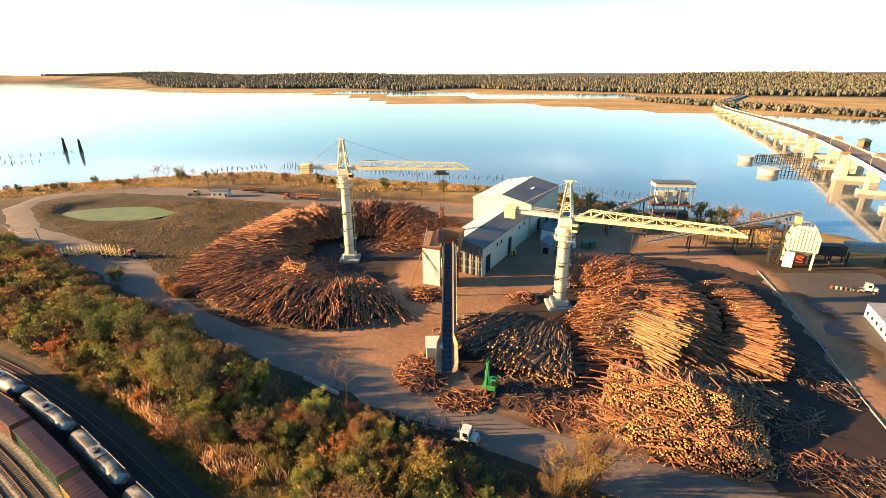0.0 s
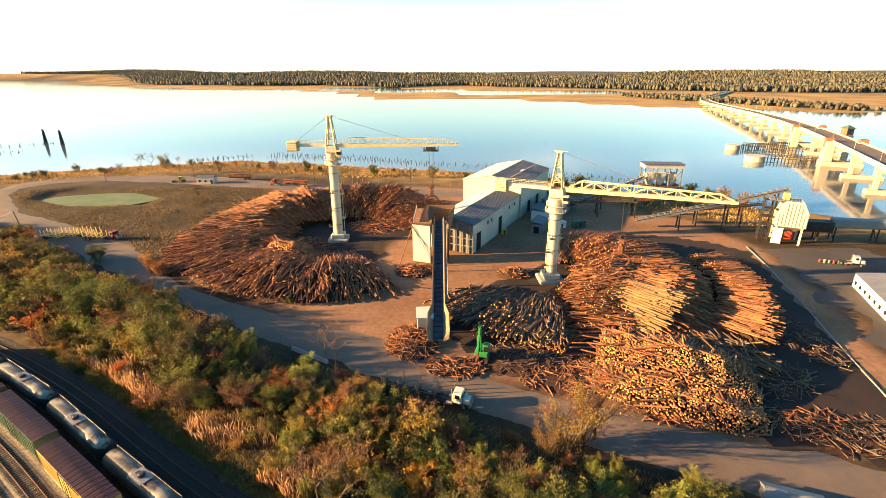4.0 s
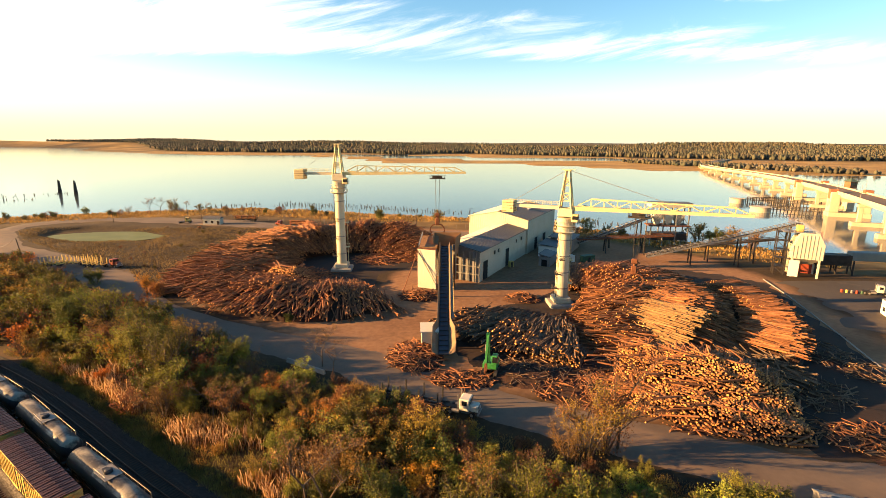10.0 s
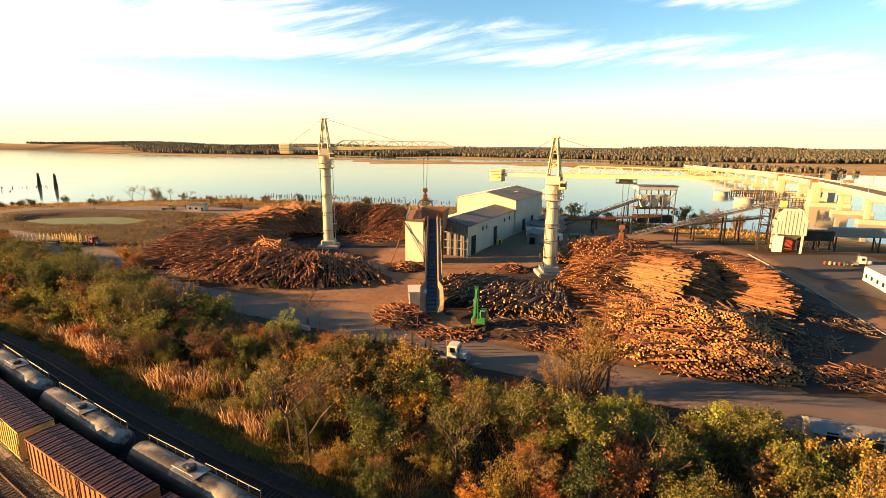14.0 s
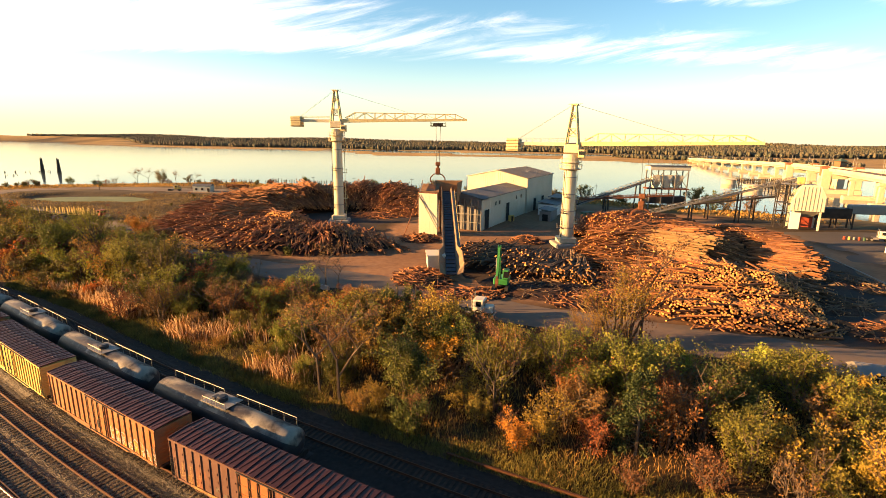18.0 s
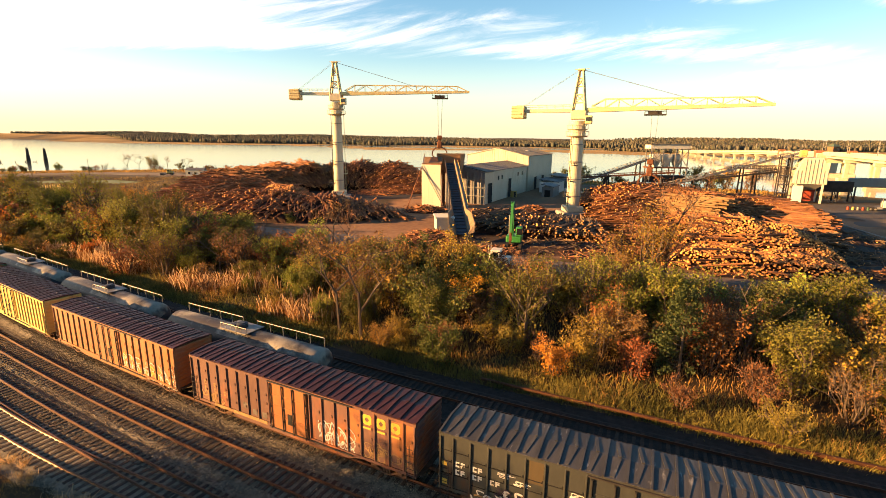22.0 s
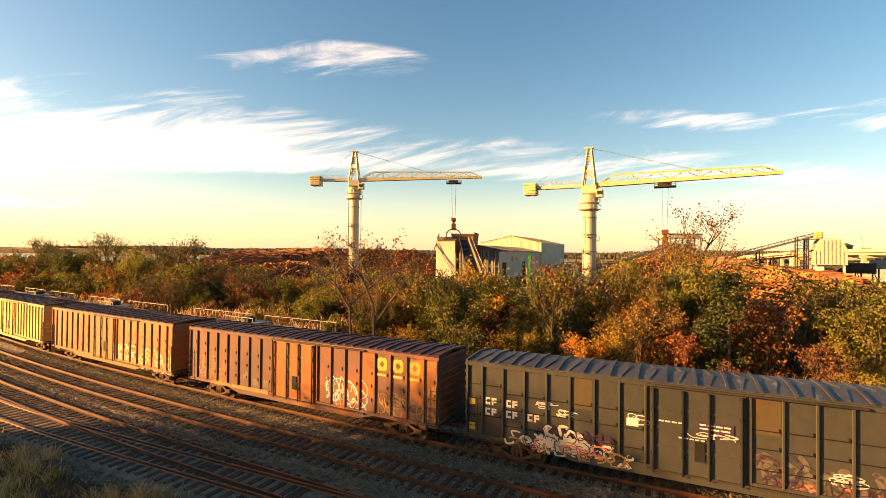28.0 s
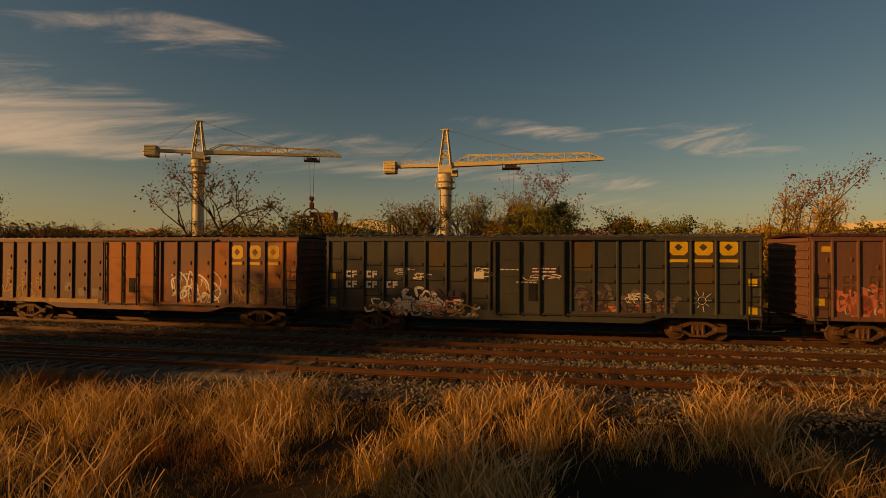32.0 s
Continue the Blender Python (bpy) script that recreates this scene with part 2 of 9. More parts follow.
M["bark"] = surf("log_bark", (0.26, 0.095, 0.038), (0.58, 0.25, 0.105), 0.5, 5, 0.9, 0, 0.12, island=0.42, coord="World")
M["bark_pale"] = surf("log_bark_pale", (0.30, 0.165, 0.07), (0.49, 0.30, 0.13), 0.5, 5, 0.9, 0, 0.1, island=0.3, coord="World")
M["bark_grey"] = surf("log_bark_grey", (0.11, 0.07, 0.042), (0.31, 0.205, 0.125), 0.5, 5, 0.9, 0, 0.12, island=0.35, coord="World")
M["bark_one"] = surf("log_bark_single", (0.26, 0.095, 0.038), (0.58, 0.25, 0.105), 0.5, 5, 0.9, 0, 0.12, rnd=0.42)
M["bark_grey_one"] = surf("log_bark_grey_single", (0.11, 0.07, 0.042), (0.31, 0.205, 0.125), 0.5, 5, 0.9, 0, 0.12, rnd=0.35)
M["bark_pale_one"] = surf("log_bark_pale_single", (0.30, 0.165, 0.07), (0.49, 0.30, 0.13), 0.5, 5, 0.9, 0, 0.1, rnd=0.3)
M["cut"] = surf("cut_wood", (0.50, 0.20, 0.055), (0.82, 0.405, 0.135), 1.2, 9, 0.85, 0, 0.05, island=0.3, coord="World")
M["cut_one"] = surf("cut_wood_single", (0.50, 0.20, 0.055), (0.82, 0.405, 0.135), 1.2, 9, 0.85, 0, 0.05, rnd=0.35)
# bark soil, its colour deepened for the shade of the stacks as well
M["barkfloor"] = surf("trodden_bark_soil", (0.012, 0.0075, 0.005), (0.065, 0.032, 0.018), 0.12, 1.6, 0.98, 0, 0.25, coord="World")
M["mulch"] = surf("bark_mulch", (0.03, 0.014, 0.008), (0.14, 0.058, 0.028), 0.8, 5, 0.98, 0, 0.5, coord="World")
M["boxgrey"] = surf("boxcar_charcoal", (0.05, 0.054, 0.047), (0.098, 0.102, 0.086), 0.35, 5, 0.62, 0.1, 0.03, stain=(0.17, 0.08, 0.04), stain_scale=0.55, stain_at=0.61, stretch=(1, 1, 0.5))
M["rustwash"] = surf("rust_wash", (0.14, 0.06, 0.03), (0.22, 0.10, 0.045), 1.2, 6, 0.75, 0, 0.02)
M["ochre"] = surf("ochre_spray", (0.42, 0.24, 0.09), (0.58, 0.36, 0.15), 1.5, 7, 0.7, 0, 0, stain=(0.2, 0.09, 0.05), stain_scale=1.2, stain_at=0.55)
M["boxolive"] = surf("boxcar_olive_fade", (0.10, 0.075, 0.04), (0.16, 0.115, 0.055), 0.6, 5, 0.65, 0.05, 0.03, stain=(0.2, 0.09, 0.04), stain_scale=0.9, stain_at=0.58, stretch=(1, 1, 0.35))
M["fadegrey"] = surf("graffiti_faded", (0.15, 0.13, 0.11), (0.26, 0.22, 0.18), 2.5, 8, 0.6, 0, 0, stain=(0.07, 0.05, 0.04), stain_scale=2.4, stain_at=0.55)
M["boxbrown"] = surf("boxcar_oxide", (0.17, 0.082, 0.065), (0.29, 0.145, 0.105), 0.3, 5, 0.7, 0.05, 0.03, stain=(0.52, 0.16, 0.045), stain_scale=0.35, stain_at=0.57, stretch=(1, 1, 0.45))
M["boxred"] = surf("boxcar_orange", (0.42, 0.16, 0.07), (0.59, 0.26, 0.115), 0.3, 5, 0.7, 0.05, 0.03, stain=(0.59, 0.2, 0.055), stain_scale=0.35, stain_at=0.54, stretch=(1, 1, 0.45))
M["boxyellow"] = surf("boxcar_yellow", (0.62, 0.42, 0.10), (0.74, 0.54, 0.17), 0.3, 5, 0.6, 0, 0.03, stain=(0.4, 0.24, 0.08), stain_scale=0.5, stain_at=0.62)
M["boxgreen"] = surf("boxcar_green", (0.05, 0.13, 0.07), (0.09, 0.2, 0.11), 0.3, 5, 0.6, 0, 0.03, stain=(0.2, 0.12, 0.06), stain_scale=0.5, stain_at=0.6)
M["doorrust"] = surf("boxcar_door_rust", (0.50, 0.16, 0.055), (0.59, 0.23, 0.08), 0.6, 6, 0.75, 0.05, 0.04, stain=(0.2, 0.08, 0.045), stain_scale=0.9, stain_at=0.58)
M["roofred"] = surf("boxcar_roof_red", (0.055, 0.017, 0.017), (0.11, 0.034, 0.032), 0.3, 4, 0.5, 0.1, 0.03, stain=(0.3, 0.13, 0.11), stain_scale=0.7, stain_at=0.62, stretch=(3, 0.6, 1))
# galvanised roof darkened for its slots; pale streaks are painted highlights
M["roofgalv"] = surf("boxcar_roof_galvanised", (0.06, 0.058, 0.055), (0.15, 0.145, 0.135), 0.4, 5, 0.5, 0.2, 0.03, stain=(0.55, 0.53, 0.48), stain_scale=1.2, stain_at=0.63, stretch=(3, 0.6, 1))
M["truckiron"] = surf("bogie_iron", (0.10, 0.05, 0.028), (0.22, 0.11, 0.06), 1.2, 8, 0.85, 0.15, 0.1)
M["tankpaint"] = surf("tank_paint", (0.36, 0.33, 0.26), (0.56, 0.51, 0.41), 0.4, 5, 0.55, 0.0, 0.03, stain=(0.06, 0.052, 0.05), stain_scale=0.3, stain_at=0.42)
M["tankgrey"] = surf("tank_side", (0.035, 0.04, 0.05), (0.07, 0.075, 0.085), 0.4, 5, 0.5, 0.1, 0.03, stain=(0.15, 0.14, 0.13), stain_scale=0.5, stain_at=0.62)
M["yellowpaint"] = surf("yellow_lettering", (0.58, 0.36, 0.05), (0.70, 0.47, 0.09), 2, 8, 0.6, 0, 0, stain=(0.4, 0.24, 0.07), stain_scale=1.8, stain_at=0.62)
M["whitepaint"] = surf("white_lettering", (0.58, 0.55, 0.48), (0.74, 0.71, 0.64), 2, 8, 0.6, 0, 0, stain=(0.28, 0.2, 0.14), stain_scale=1.8, stain_at=0.6)
M["silverpaint"] = surf("graffiti_silver", (0.5, 0.48, 0.44), (0.68, 0.66, 0.62), 2.5, 8, 0.5, 0.1, 0, stain=(0.16, 0.13, 0.12), stain_scale=2.4, stain_at=0.57)
M["redpaint"] = surf("graffiti_red", (0.55, 0.13, 0.09), (0.68, 0.24, 0.17), 2.5, 8, 0.6, 0, 0)
M["purplepaint"] = surf("graffiti_dark", (0.055, 0.03, 0.06), (0.11, 0.06, 0.11), 2.5, 8, 0.6, 0, 0)
M["machine_green"] = surf("loader_green", (0.03, 0.28, 0.06), (0.06, 0.40, 0.10), 0.6, 5, 0.5, 0, 0.03, stain=(0.1, 0.12, 0.04), stain_scale=0.8, stain_at=0.62)
M["machine_red"] = surf("machine_red", (0.42, 0.06, 0.03), (0.55, 0.11, 0.05), 0.6, 5, 0.55, 0, 0.03)
M["machine_yellow"] = surf("machine_yellow", (0.62, 0.43, 0.10), (0.74, 0.55, 0.18), 0.5, 5, 0.6, 0, 0.03)
M["white"] = surf("white_sheet", (0.68, 0.66, 0.60), (0.8, 0.78, 0.72), 0.2, 3, 0.55, 0, 0.02)
M["glass"] = surf("dark_glass", (0.02, 0.025, 0.03), (0.03, 0.035, 0.04), 1, 3, 0.12, 0, 0, spec=0.6)
M["tyre"] = surf("tyre_rubber", (0.02, 0.02, 0.02), (0.045, 0.04, 0.038), 2, 9, 0.85, 0, 0.05)
M["trunk"] = surf("tree_bark", (0.12, 0.085, 0.06), (0.26, 0.19, 0.13), 1.5, 9, 0.95, 0, 0.15)
M["pile_wood"] = surf("weathered_pile", (0.05, 0.042, 0.036), (0.13, 0.11, 0.09), 0.8, 5, 0.95, 0, 0.1)
LEAF = {
    "olive": ((0.10, 0.10, 0.013), (0.22, 0.185, 0.027)),
    "gold": ((0.24, 0.155, 0.022), (0.40, 0.26, 0.04)),
    "green": ((0.052, 0.068, 0.011), (0.125, 0.125, 0.021)),
    "evergreen": ((0.024, 0.038, 0.009), (0.058, 0.075, 0.016)),
    "brown": ((0.14, 0.062, 0.022), (0.27, 0.13, 0.042)),
    "rust": ((0.24, 0.075, 0.025), (0.38, 0.15, 0.04)),
    "orange": ((0.45, 0.17, 0.02), (0.62, 0.28, 0.04)),
    "lime": ((0.15, 0.165, 0.022), (0.29, 0.27, 0.042)),
}
for k, (a, b) in LEAF.items():
    M["leaf_" + k] = surf("leaf_" + k, a, b, 0.35, 3.0, 0.75, 0, 0, rnd=0.28, hue=0.02, translucent=0.22)
M["grass"] = surf("dry_grass", (0.24, 0.13, 0.028), (0.56, 0.355, 0.10), 0.35, 3, 0.85, 0, 0, island=0.3, coord="World", translucent=0.5)
M["shortgrass"] = surf("low_dry_grass", (0.18, 0.095, 0.024), (0.42, 0.25, 0.07), 0.5, 3, 0.85, 0, 0, island=0.35, coord="World", translucent=0.3)
M["redgrass"] = surf("russet_grass", (0.12, 0.045, 0.018), (0.30, 0.13, 0.045), 0.5, 3, 0.85, 0, 0, island=0.35, coord="World", translucent=0.3)
M["stone"] = surf("ballast_stone", (0.14, 0.115, 0.076), (0.46, 0.38, 0.26), 2.0, 9, 0.95, 0, 0.1, island=0.5, coord="World")
M["marshgrass"] = surf("marsh_grass", (0.18, 0.105, 0.028), (0.38, 0.225, 0.065), 0.05, 0.6, 0.9, 0, 0, island=0.3, coord="World", translucent=0.25)
M["fieldgrass"] = surf("rough_field_grass", (0.075, 0.055, 0.02), (0.23, 0.155, 0.062), 0.05, 0.6, 0.9, 0, 0, island=0.35, coord="World", translucent=0.2)
M["dust"] = surf("wood_dust", (0.42, 0.21, 0.09), (0.56, 0.32, 0.15), 0.4, 4, 0.95, 0, 0.05, stain=(0.28, 0.13, 0.06), stain_scale=0.6)
M["reed"] = surf("reed_plume", (0.40, 0.25, 0.12), (0.58, 0.40, 0.22), 0.4, 3, 0.9, 0, 0, island=0.25, coord="World", translucent=0.3)
M["weed"] = surf("green_weed", (0.05, 0.055, 0.012), (0.24, 0.19, 0.042), 0.3, 3, 0.85, 0, 0, island=0.35, coord="World", translucent=0.3)
M["farwood"] = surf("far_woodland", (0.05, 0.085, 0.06), (0.22, 0.17, 0.10), 0.006, 0.05, 0.95, 0, 0, island=0.5, coord="World")
M["ridge"] = surf("far_ridge", (0.10, 0.11, 0.10), (0.17, 0.15, 0.12), 0.003, 0.05, 0.95, 0, 0, coord="World")
M["algae"] = surf("pond_algae", (0.14, 0.20, 0.05), (0.26, 0.31, 0.09), 0.1, 1.0, 0.7, 0, 0.02, coord="World")


def water_material():
    m = bpy.data.materials.new("river_water")
    m.use_nodes = True
    nt = m.node_tree
    N, L = nt.nodes.new, nt.links.new
    b = nt.nodes["Principled BSDF"]
    b.inputs["Base Color"].default_value = (0.06, 0.085, 0.10, 1)
    b.inputs["Roughness"].default_value = 0.09
    b.inputs["IOR"].default_value = 1.33
    g, n, bp = N("ShaderNodeNewGeometry"), N("ShaderNodeTexNoise"), N("ShaderNodeBump")
    n.inputs["Scale"].default_value, n.inputs["Detail"].default_value = 0.25, 5
    L(g.outputs["Position"], n.inputs["Vector"])
    bp.inputs["Strength"].default_value, bp.inputs["Distance"].default_value = 0.1, 0.05
    L(n.outputs["Fac"], bp.inputs["Height"]); L(bp.outputs[0], b.inputs["Normal"])
    return m


M["water"] = water_material()


def ground_material():
    """Soil whose kind (bare red yard dirt, marsh grass, rough brush) follows the zone stored on the sheet."""
    m = bpy.data.materials.new("ground_soil")
    m.use_nodes = True
    nt = m.node_tree
    N, L = nt.nodes.new, nt.links.new
    b = nt.nodes["Principled BSDF"]
    b.inputs["Roughness"].default_value, b.inputs["Specular IOR Level"].default_value = 0.95, 0.15
    geo, att = N("ShaderNodeNewGeometry"), N("ShaderNodeAttribute")
    att.attribute_name = "zone"
    sep = N("ShaderNodeSeparateColor")
    L(att.outputs["Color"], sep.inputs[0])

    def noisy(c1, c2, s1, s2, lo=0.5, hi=1.1):
        a, f, k, r, x = N("ShaderNodeTexNoise"), N("ShaderNodeTexNoise"), N("ShaderNodeMath"), N("ShaderNodeMapRange"), N("ShaderNodeMix")
        a.inputs["Scale"].default_value, f.inputs["Scale"].default_value = s1, s2
        a.inputs["Detail"].default_value, f.inputs["Detail"].default_value = 5, 6
        k.operation = "MULTIPLY_ADD"; k.inputs[1].default_value = 0.6
        L(geo.outputs["Position"], a.inputs["Vector"]); L(geo.outputs["Position"], f.inputs["Vector"])
        L(f.outputs["Fac"], k.inputs[0]); L(a.outputs["Fac"], k.inputs[2])
        r.inputs["From Min"].default_value, r.inputs["From Max"].default_value = lo, hi
        L(k.outputs[0], r.inputs[0])
        x.data_type = "RGBA"
        x.inputs[6].default_value, x.inputs[7].default_value = (*c1, 1), (*c2, 1)
        L(r.outputs[0], x.inputs[0])
        return x.outputs[2], k.outputs[0]

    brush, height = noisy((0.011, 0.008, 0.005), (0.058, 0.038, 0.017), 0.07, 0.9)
    dirt, _ = noisy((0.115, 0.058, 0.03), (0.25, 0.14, 0.075), 0.05, 0.8)
    marsh, _ = noisy((0.15, 0.092, 0.028), (0.36, 0.225, 0.075), 0.012, 0.12, 0.55, 1.05)
    wood, _ = noisy((0.035, 0.042, 0.026), (0.10, 0.075, 0.045), 0.004, 0.05)
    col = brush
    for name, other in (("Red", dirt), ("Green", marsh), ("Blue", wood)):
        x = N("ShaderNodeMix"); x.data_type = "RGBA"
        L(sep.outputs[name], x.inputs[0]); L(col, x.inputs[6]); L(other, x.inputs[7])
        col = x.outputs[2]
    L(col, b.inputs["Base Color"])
    bp = N("ShaderNodeBump")
    bp.inputs["Strength"].default_value, bp.inputs["Distance"].default_value = 0.6, 0.15
    L(height, bp.inputs["Height"]); L(bp.outputs[0], b.inputs["Normal"])
    return m


M["ground"] = ground_material()

# ---- mesh building ----


class Geo:
    """Collects vertices and faces; faces carry a material slot."""

    def __init__(self):
        self.v, self.f, self.m = [], [], []

    def face(self, pts, slot=0):
        i = len(self.v)
        self.v += [tuple(p) for p in pts]
        self.f.append(tuple(range(i, i + len(pts)))); self.m.append(slot)

    def hexa(self, p, slot=0):
        """Eight corners: four below (anticlockwise seen from above), four above."""
        i = len(self.v)
        self.v += [tuple(q) for q in p]
        for q in ((3, 2, 1, 0), (4, 5, 6, 7), (0, 1, 5, 4), (1, 2, 6, 5), (2, 3, 7, 6), (3, 0, 4, 7)):
            self.f.append(tuple(i + k for k in q)); self.m.append(slot)

    def box(self, x0, x1, y0, y1, z0, z1, slot=0, bevel=0.0):
        if bevel:
            c = bevel
            i = len(self.v)
            rings = [(z0, c), (z0 + c, 0), (z1 - c, 0), (z1, c)]
            for z, s in rings:
                self.v += [(x0 + c, y0 + s, z), (x1 - c, y0 + s, z), (x1 - s, y0 + c, z), (x1 - s, y1 - c, z),
                           (x1 - c, y1 - s, z), (x0 + c, y1 - s, z), (x0 + s, y1 - c, z), (x0 + s, y0 + c, z)]
            self.f.append(tuple(i + 7 - k for k in range(8))); self.m.append(slot)
            self.f.append(tuple(i + 24 + k for k in range(8))); self.m.append(slot)
            for r in range(3):
                for k in range(8):
                    a, b = i + r * 8 + k, i + r * 8 + (k + 1) % 8
                    self.f.append((a, b, b + 8, a + 8)); self.m.append(slot)
            return
        self.hexa([(x0, y0, z0), (x1, y0, z0), (x1, y1, z0), (x0, y1, z0), (x0, y0, z1), (x1, y0, z1), (x1, y1, z1), (x0, y1, z1)], slot)

    def beam(self, a, b, w, h=None, slot=0):
        a, b = Vector(a), Vector(b)
        h = h or w
        d = (b - a).normalized()
        s = d.cross(Vector((0, 0, 1)))
        s = s.normalized() if s.length > 1e-3 else Vector((1, 0, 0))
        u = s.cross(d)
        s, u = s * w / 2, u * h / 2
        self.hexa([a - s - u, a + s - u, b + s - u, b - s - u, a - s + u, a + s + u, b + s + u, b - s + u], slot)

    def rod(self, a, b, r0, r1=None, n=8, slot=0, cap=None):
        a, b = Vector(a), Vector(b)
        r1 = r0 if r1 is None else r1
        d = (b - a).normalized()
        s = d.cross(Vector((0, 0, 1)))
        s = s.normalized() if s.length > 1e-3 else Vector((1, 0, 0))
        u = d.cross(s)
        i = len(self.v)
        for p, r in ((a, r0), (b, r1)):
            for k in range(n):
                t = 2 * math.pi * k / n
                self.v.append(tuple(p + s * (r * math.cos(t)) + u * (r * math.sin(t))))
        for k in range(n):
            j = (k + 1) % n
            self.f.append((i + k, i + j, i + n + j, i + n + k)); self.m.append(slot)
        c = slot if cap is None else cap
        self.f.append(tuple(i + n - 1 - k for k in range(n))); self.m.append(c)
        self.f.append(tuple(i + n + k for k in range(n))); self.m.append(c)

    def sweep(self, pts, profile, slot=0, closed=True):
        """A profile of (side, up) pairs carried along points; side is level."""
        n, i = len(profile), len(self.v)
        pts = [Vector(p) for p in pts]
        for k, p in enumerate(pts):
            d = pts[min(k + 1, len(pts) - 1)] - pts[max(k - 1, 0)]
            s = Vector((d.y, -d.x, 0)).normalized()
            for a, b in profile:
                self.v.append((p.x + s.x * a, p.y + s.y * a, p.z + b))
        for k in range(len(pts) - 1):
            for j in range(n if closed else n - 1):
                a, b = i + k * n + j, i + k * n + (j + 1) % n
                self.f.append((a, a + n, b + n, b)); self.m.append(slot)
        if closed:
            self.f.append(tuple(i + j for j in range(n))); self.m.append(slot)
            self.f.append(tuple(i + (len(pts) - 1) * n + n - 1 - j for j in range(n))); self.m.append(slot)

    def mesh(self, name, *mats, smooth=False):
        me = bpy.data.meshes.new(name)
        me.from_pydata(self.v, [], self.f)
        for m in mats:
            me.materials.append(m)
        if len(mats) > 1:
            me.polygons.foreach_set("material_index", self.m)
        if smooth:
            me.polygons.foreach_set("use_smooth", [True] * len(self.f))
        me.update()
        return me


def thing(name, label, category, group="", at=(0, 0, 0), turn=0.0, kind=""):
    ob = new(name)
    ob.empty_display_size = 0.3
    ob.matrix_world = pose(*at, 0, 0, turn)
    return tagged(ob, label, category, group, kind)


def part(name, geo, material, parent, label="", smooth=False, kind=""):
    mats = material if isinstance(material, (list, tuple)) else [material]
    me = geo.mesh(name, *mats, smooth=smooth) if isinstance(geo, Geo) else geo
    ob = new(name, me)
    ob.parent = parent
    if label:
        ob["label"] = label
    if kind:
        ob["kind"] = kind
    return ob


def solo(name, geo, material, label, category="", kind="", group="", smooth=False):
    mats = material if isinstance(material, (list, tuple)) else [material]
    ob = new(name, geo.mesh(name, *mats, smooth=smooth))
    return tagged(ob, label, category, group, kind)


def lerp(pts, x):
    """Piecewise linear through (x, y) pairs."""
    if x <= pts[0][0]:
        return pts[0][1]
    for (a, p), (b, q) in zip(pts, pts[1:]):
        if x <= b:
            return p + (q - p) * (x - a) / (b - a)
    return pts[-1][1]


def smooth01(a, b, x):
    t = min(1, max(0, (x - a) / (b - a)))
    return t * t * (3 - 2 * t)


def inside(poly, x, y):
    k, j = False, len(poly) - 1
    for i in range(len(poly)):
        (xi, yi), (xj, yj) = poly[i], poly[j]
        if (yi > y) != (yj > y) and x < (xj - xi) * (y - yi) / (yj - yi) + xi:
            k = not k
        j = i
    return k


def edge_distance(poly, x, y):
    best = 1e9
    for (ax, ay), (bx, by) in zip(poly, poly[1:] + poly[:1]):
        dx, dy = bx - ax, by - ay
        t = max(0, min(1, ((x - ax) * dx + (y - ay) * dy) / (dx * dx + dy * dy + 1e-9)))
        best = min(best, math.hypot(x - ax - t * dx, y - ay - t * dy))
    return best


# the railway runs along u, slightly curved; v grows towards the river
D2, N2, P2 = Vector((0.8557, -0.5175)), Vector((0.5175, 0.8557)), Vector((-5.33, 25.52))
BEND = 0.0011
RAIL_Z = -1.2


def bend_at(u):
    """Sideways bend of the tracks, which swings back beyond the far cars."""
    return BEND * u * u - 0.0026 * max(0.0, -60 - u) ** 2 + 0.0026 * max(0.0, -150 - u) ** 2


def rail_xy(u, v):
    p = P2 + D2 * u + N2 * (v + bend_at(u))
    return p.x, p.y


def rail_uv(x, y):
    q = Vector((x, y)) - P2
    u = q.dot(D2)
    return u, q.dot(N2) - bend_at(u)


def rail_turn(u):
    return math.degrees(math.atan2(D2.y, D2.x) + math.atan((bend_at(u + 0.5) - bend_at(u - 0.5))))

# ---- ground, water, roads ----
SHORE = [(-700, 180), (-420, 235), (-300, 262), (-245, 287), (-219, 303), (-175, 318), (-115, 334), (-70, 322), (-16, 302), (35, 285),
         (79, 257), (100, 236), (130, 208), (160, 196), (178, 178), (200, 140), (240, 95), (320, 40), (500, -60), (900, -250)]
FAR_SHORE = [(-4800, 4200), (-1900, 3300), (-1560, 2720), (-1290, 2210), (-1000, 1800), (-602, 1600), (-346, 1540), (-150, 1300), (-62, 1045), (42, 1019),
             (183, 1020), (275, 938), (339, 826), (447, 742), (520, 690), (640, 640), (800, 600), (1200, 640), (1800, 900), (4800, 2000)]
WOOD_EDGE = [(-2600, 100), (-1300, 250), (-950, 300), (-200, 570), (100, 880), (500, 1050), (900, 700), (1500, 500), (2600, 400)]
CHANNEL = [(-300, 1700), (0, 1420), (220, 1290), (420, 1230), (600, 1260), (600, 1330), (300, 1420), (100, 1560), (-200, 1850)]
YARD = [(-70, 138), (-40, 112), (-22, 100), (0, 84), (30, 71), (60, 58), (92, 52), (100, 88), (114, 140), (110, 170), (76, 215), (20, 238),
        (-60, 250), (-70, 236), (-18, 222), (5, 205), (-2, 168), (-12, 130), (-27, 112)]
POND = [(-182, 228), (-182, 247), (-168, 255), (-138, 249), (-112, 233), (-114, 212), (-150, 211)]


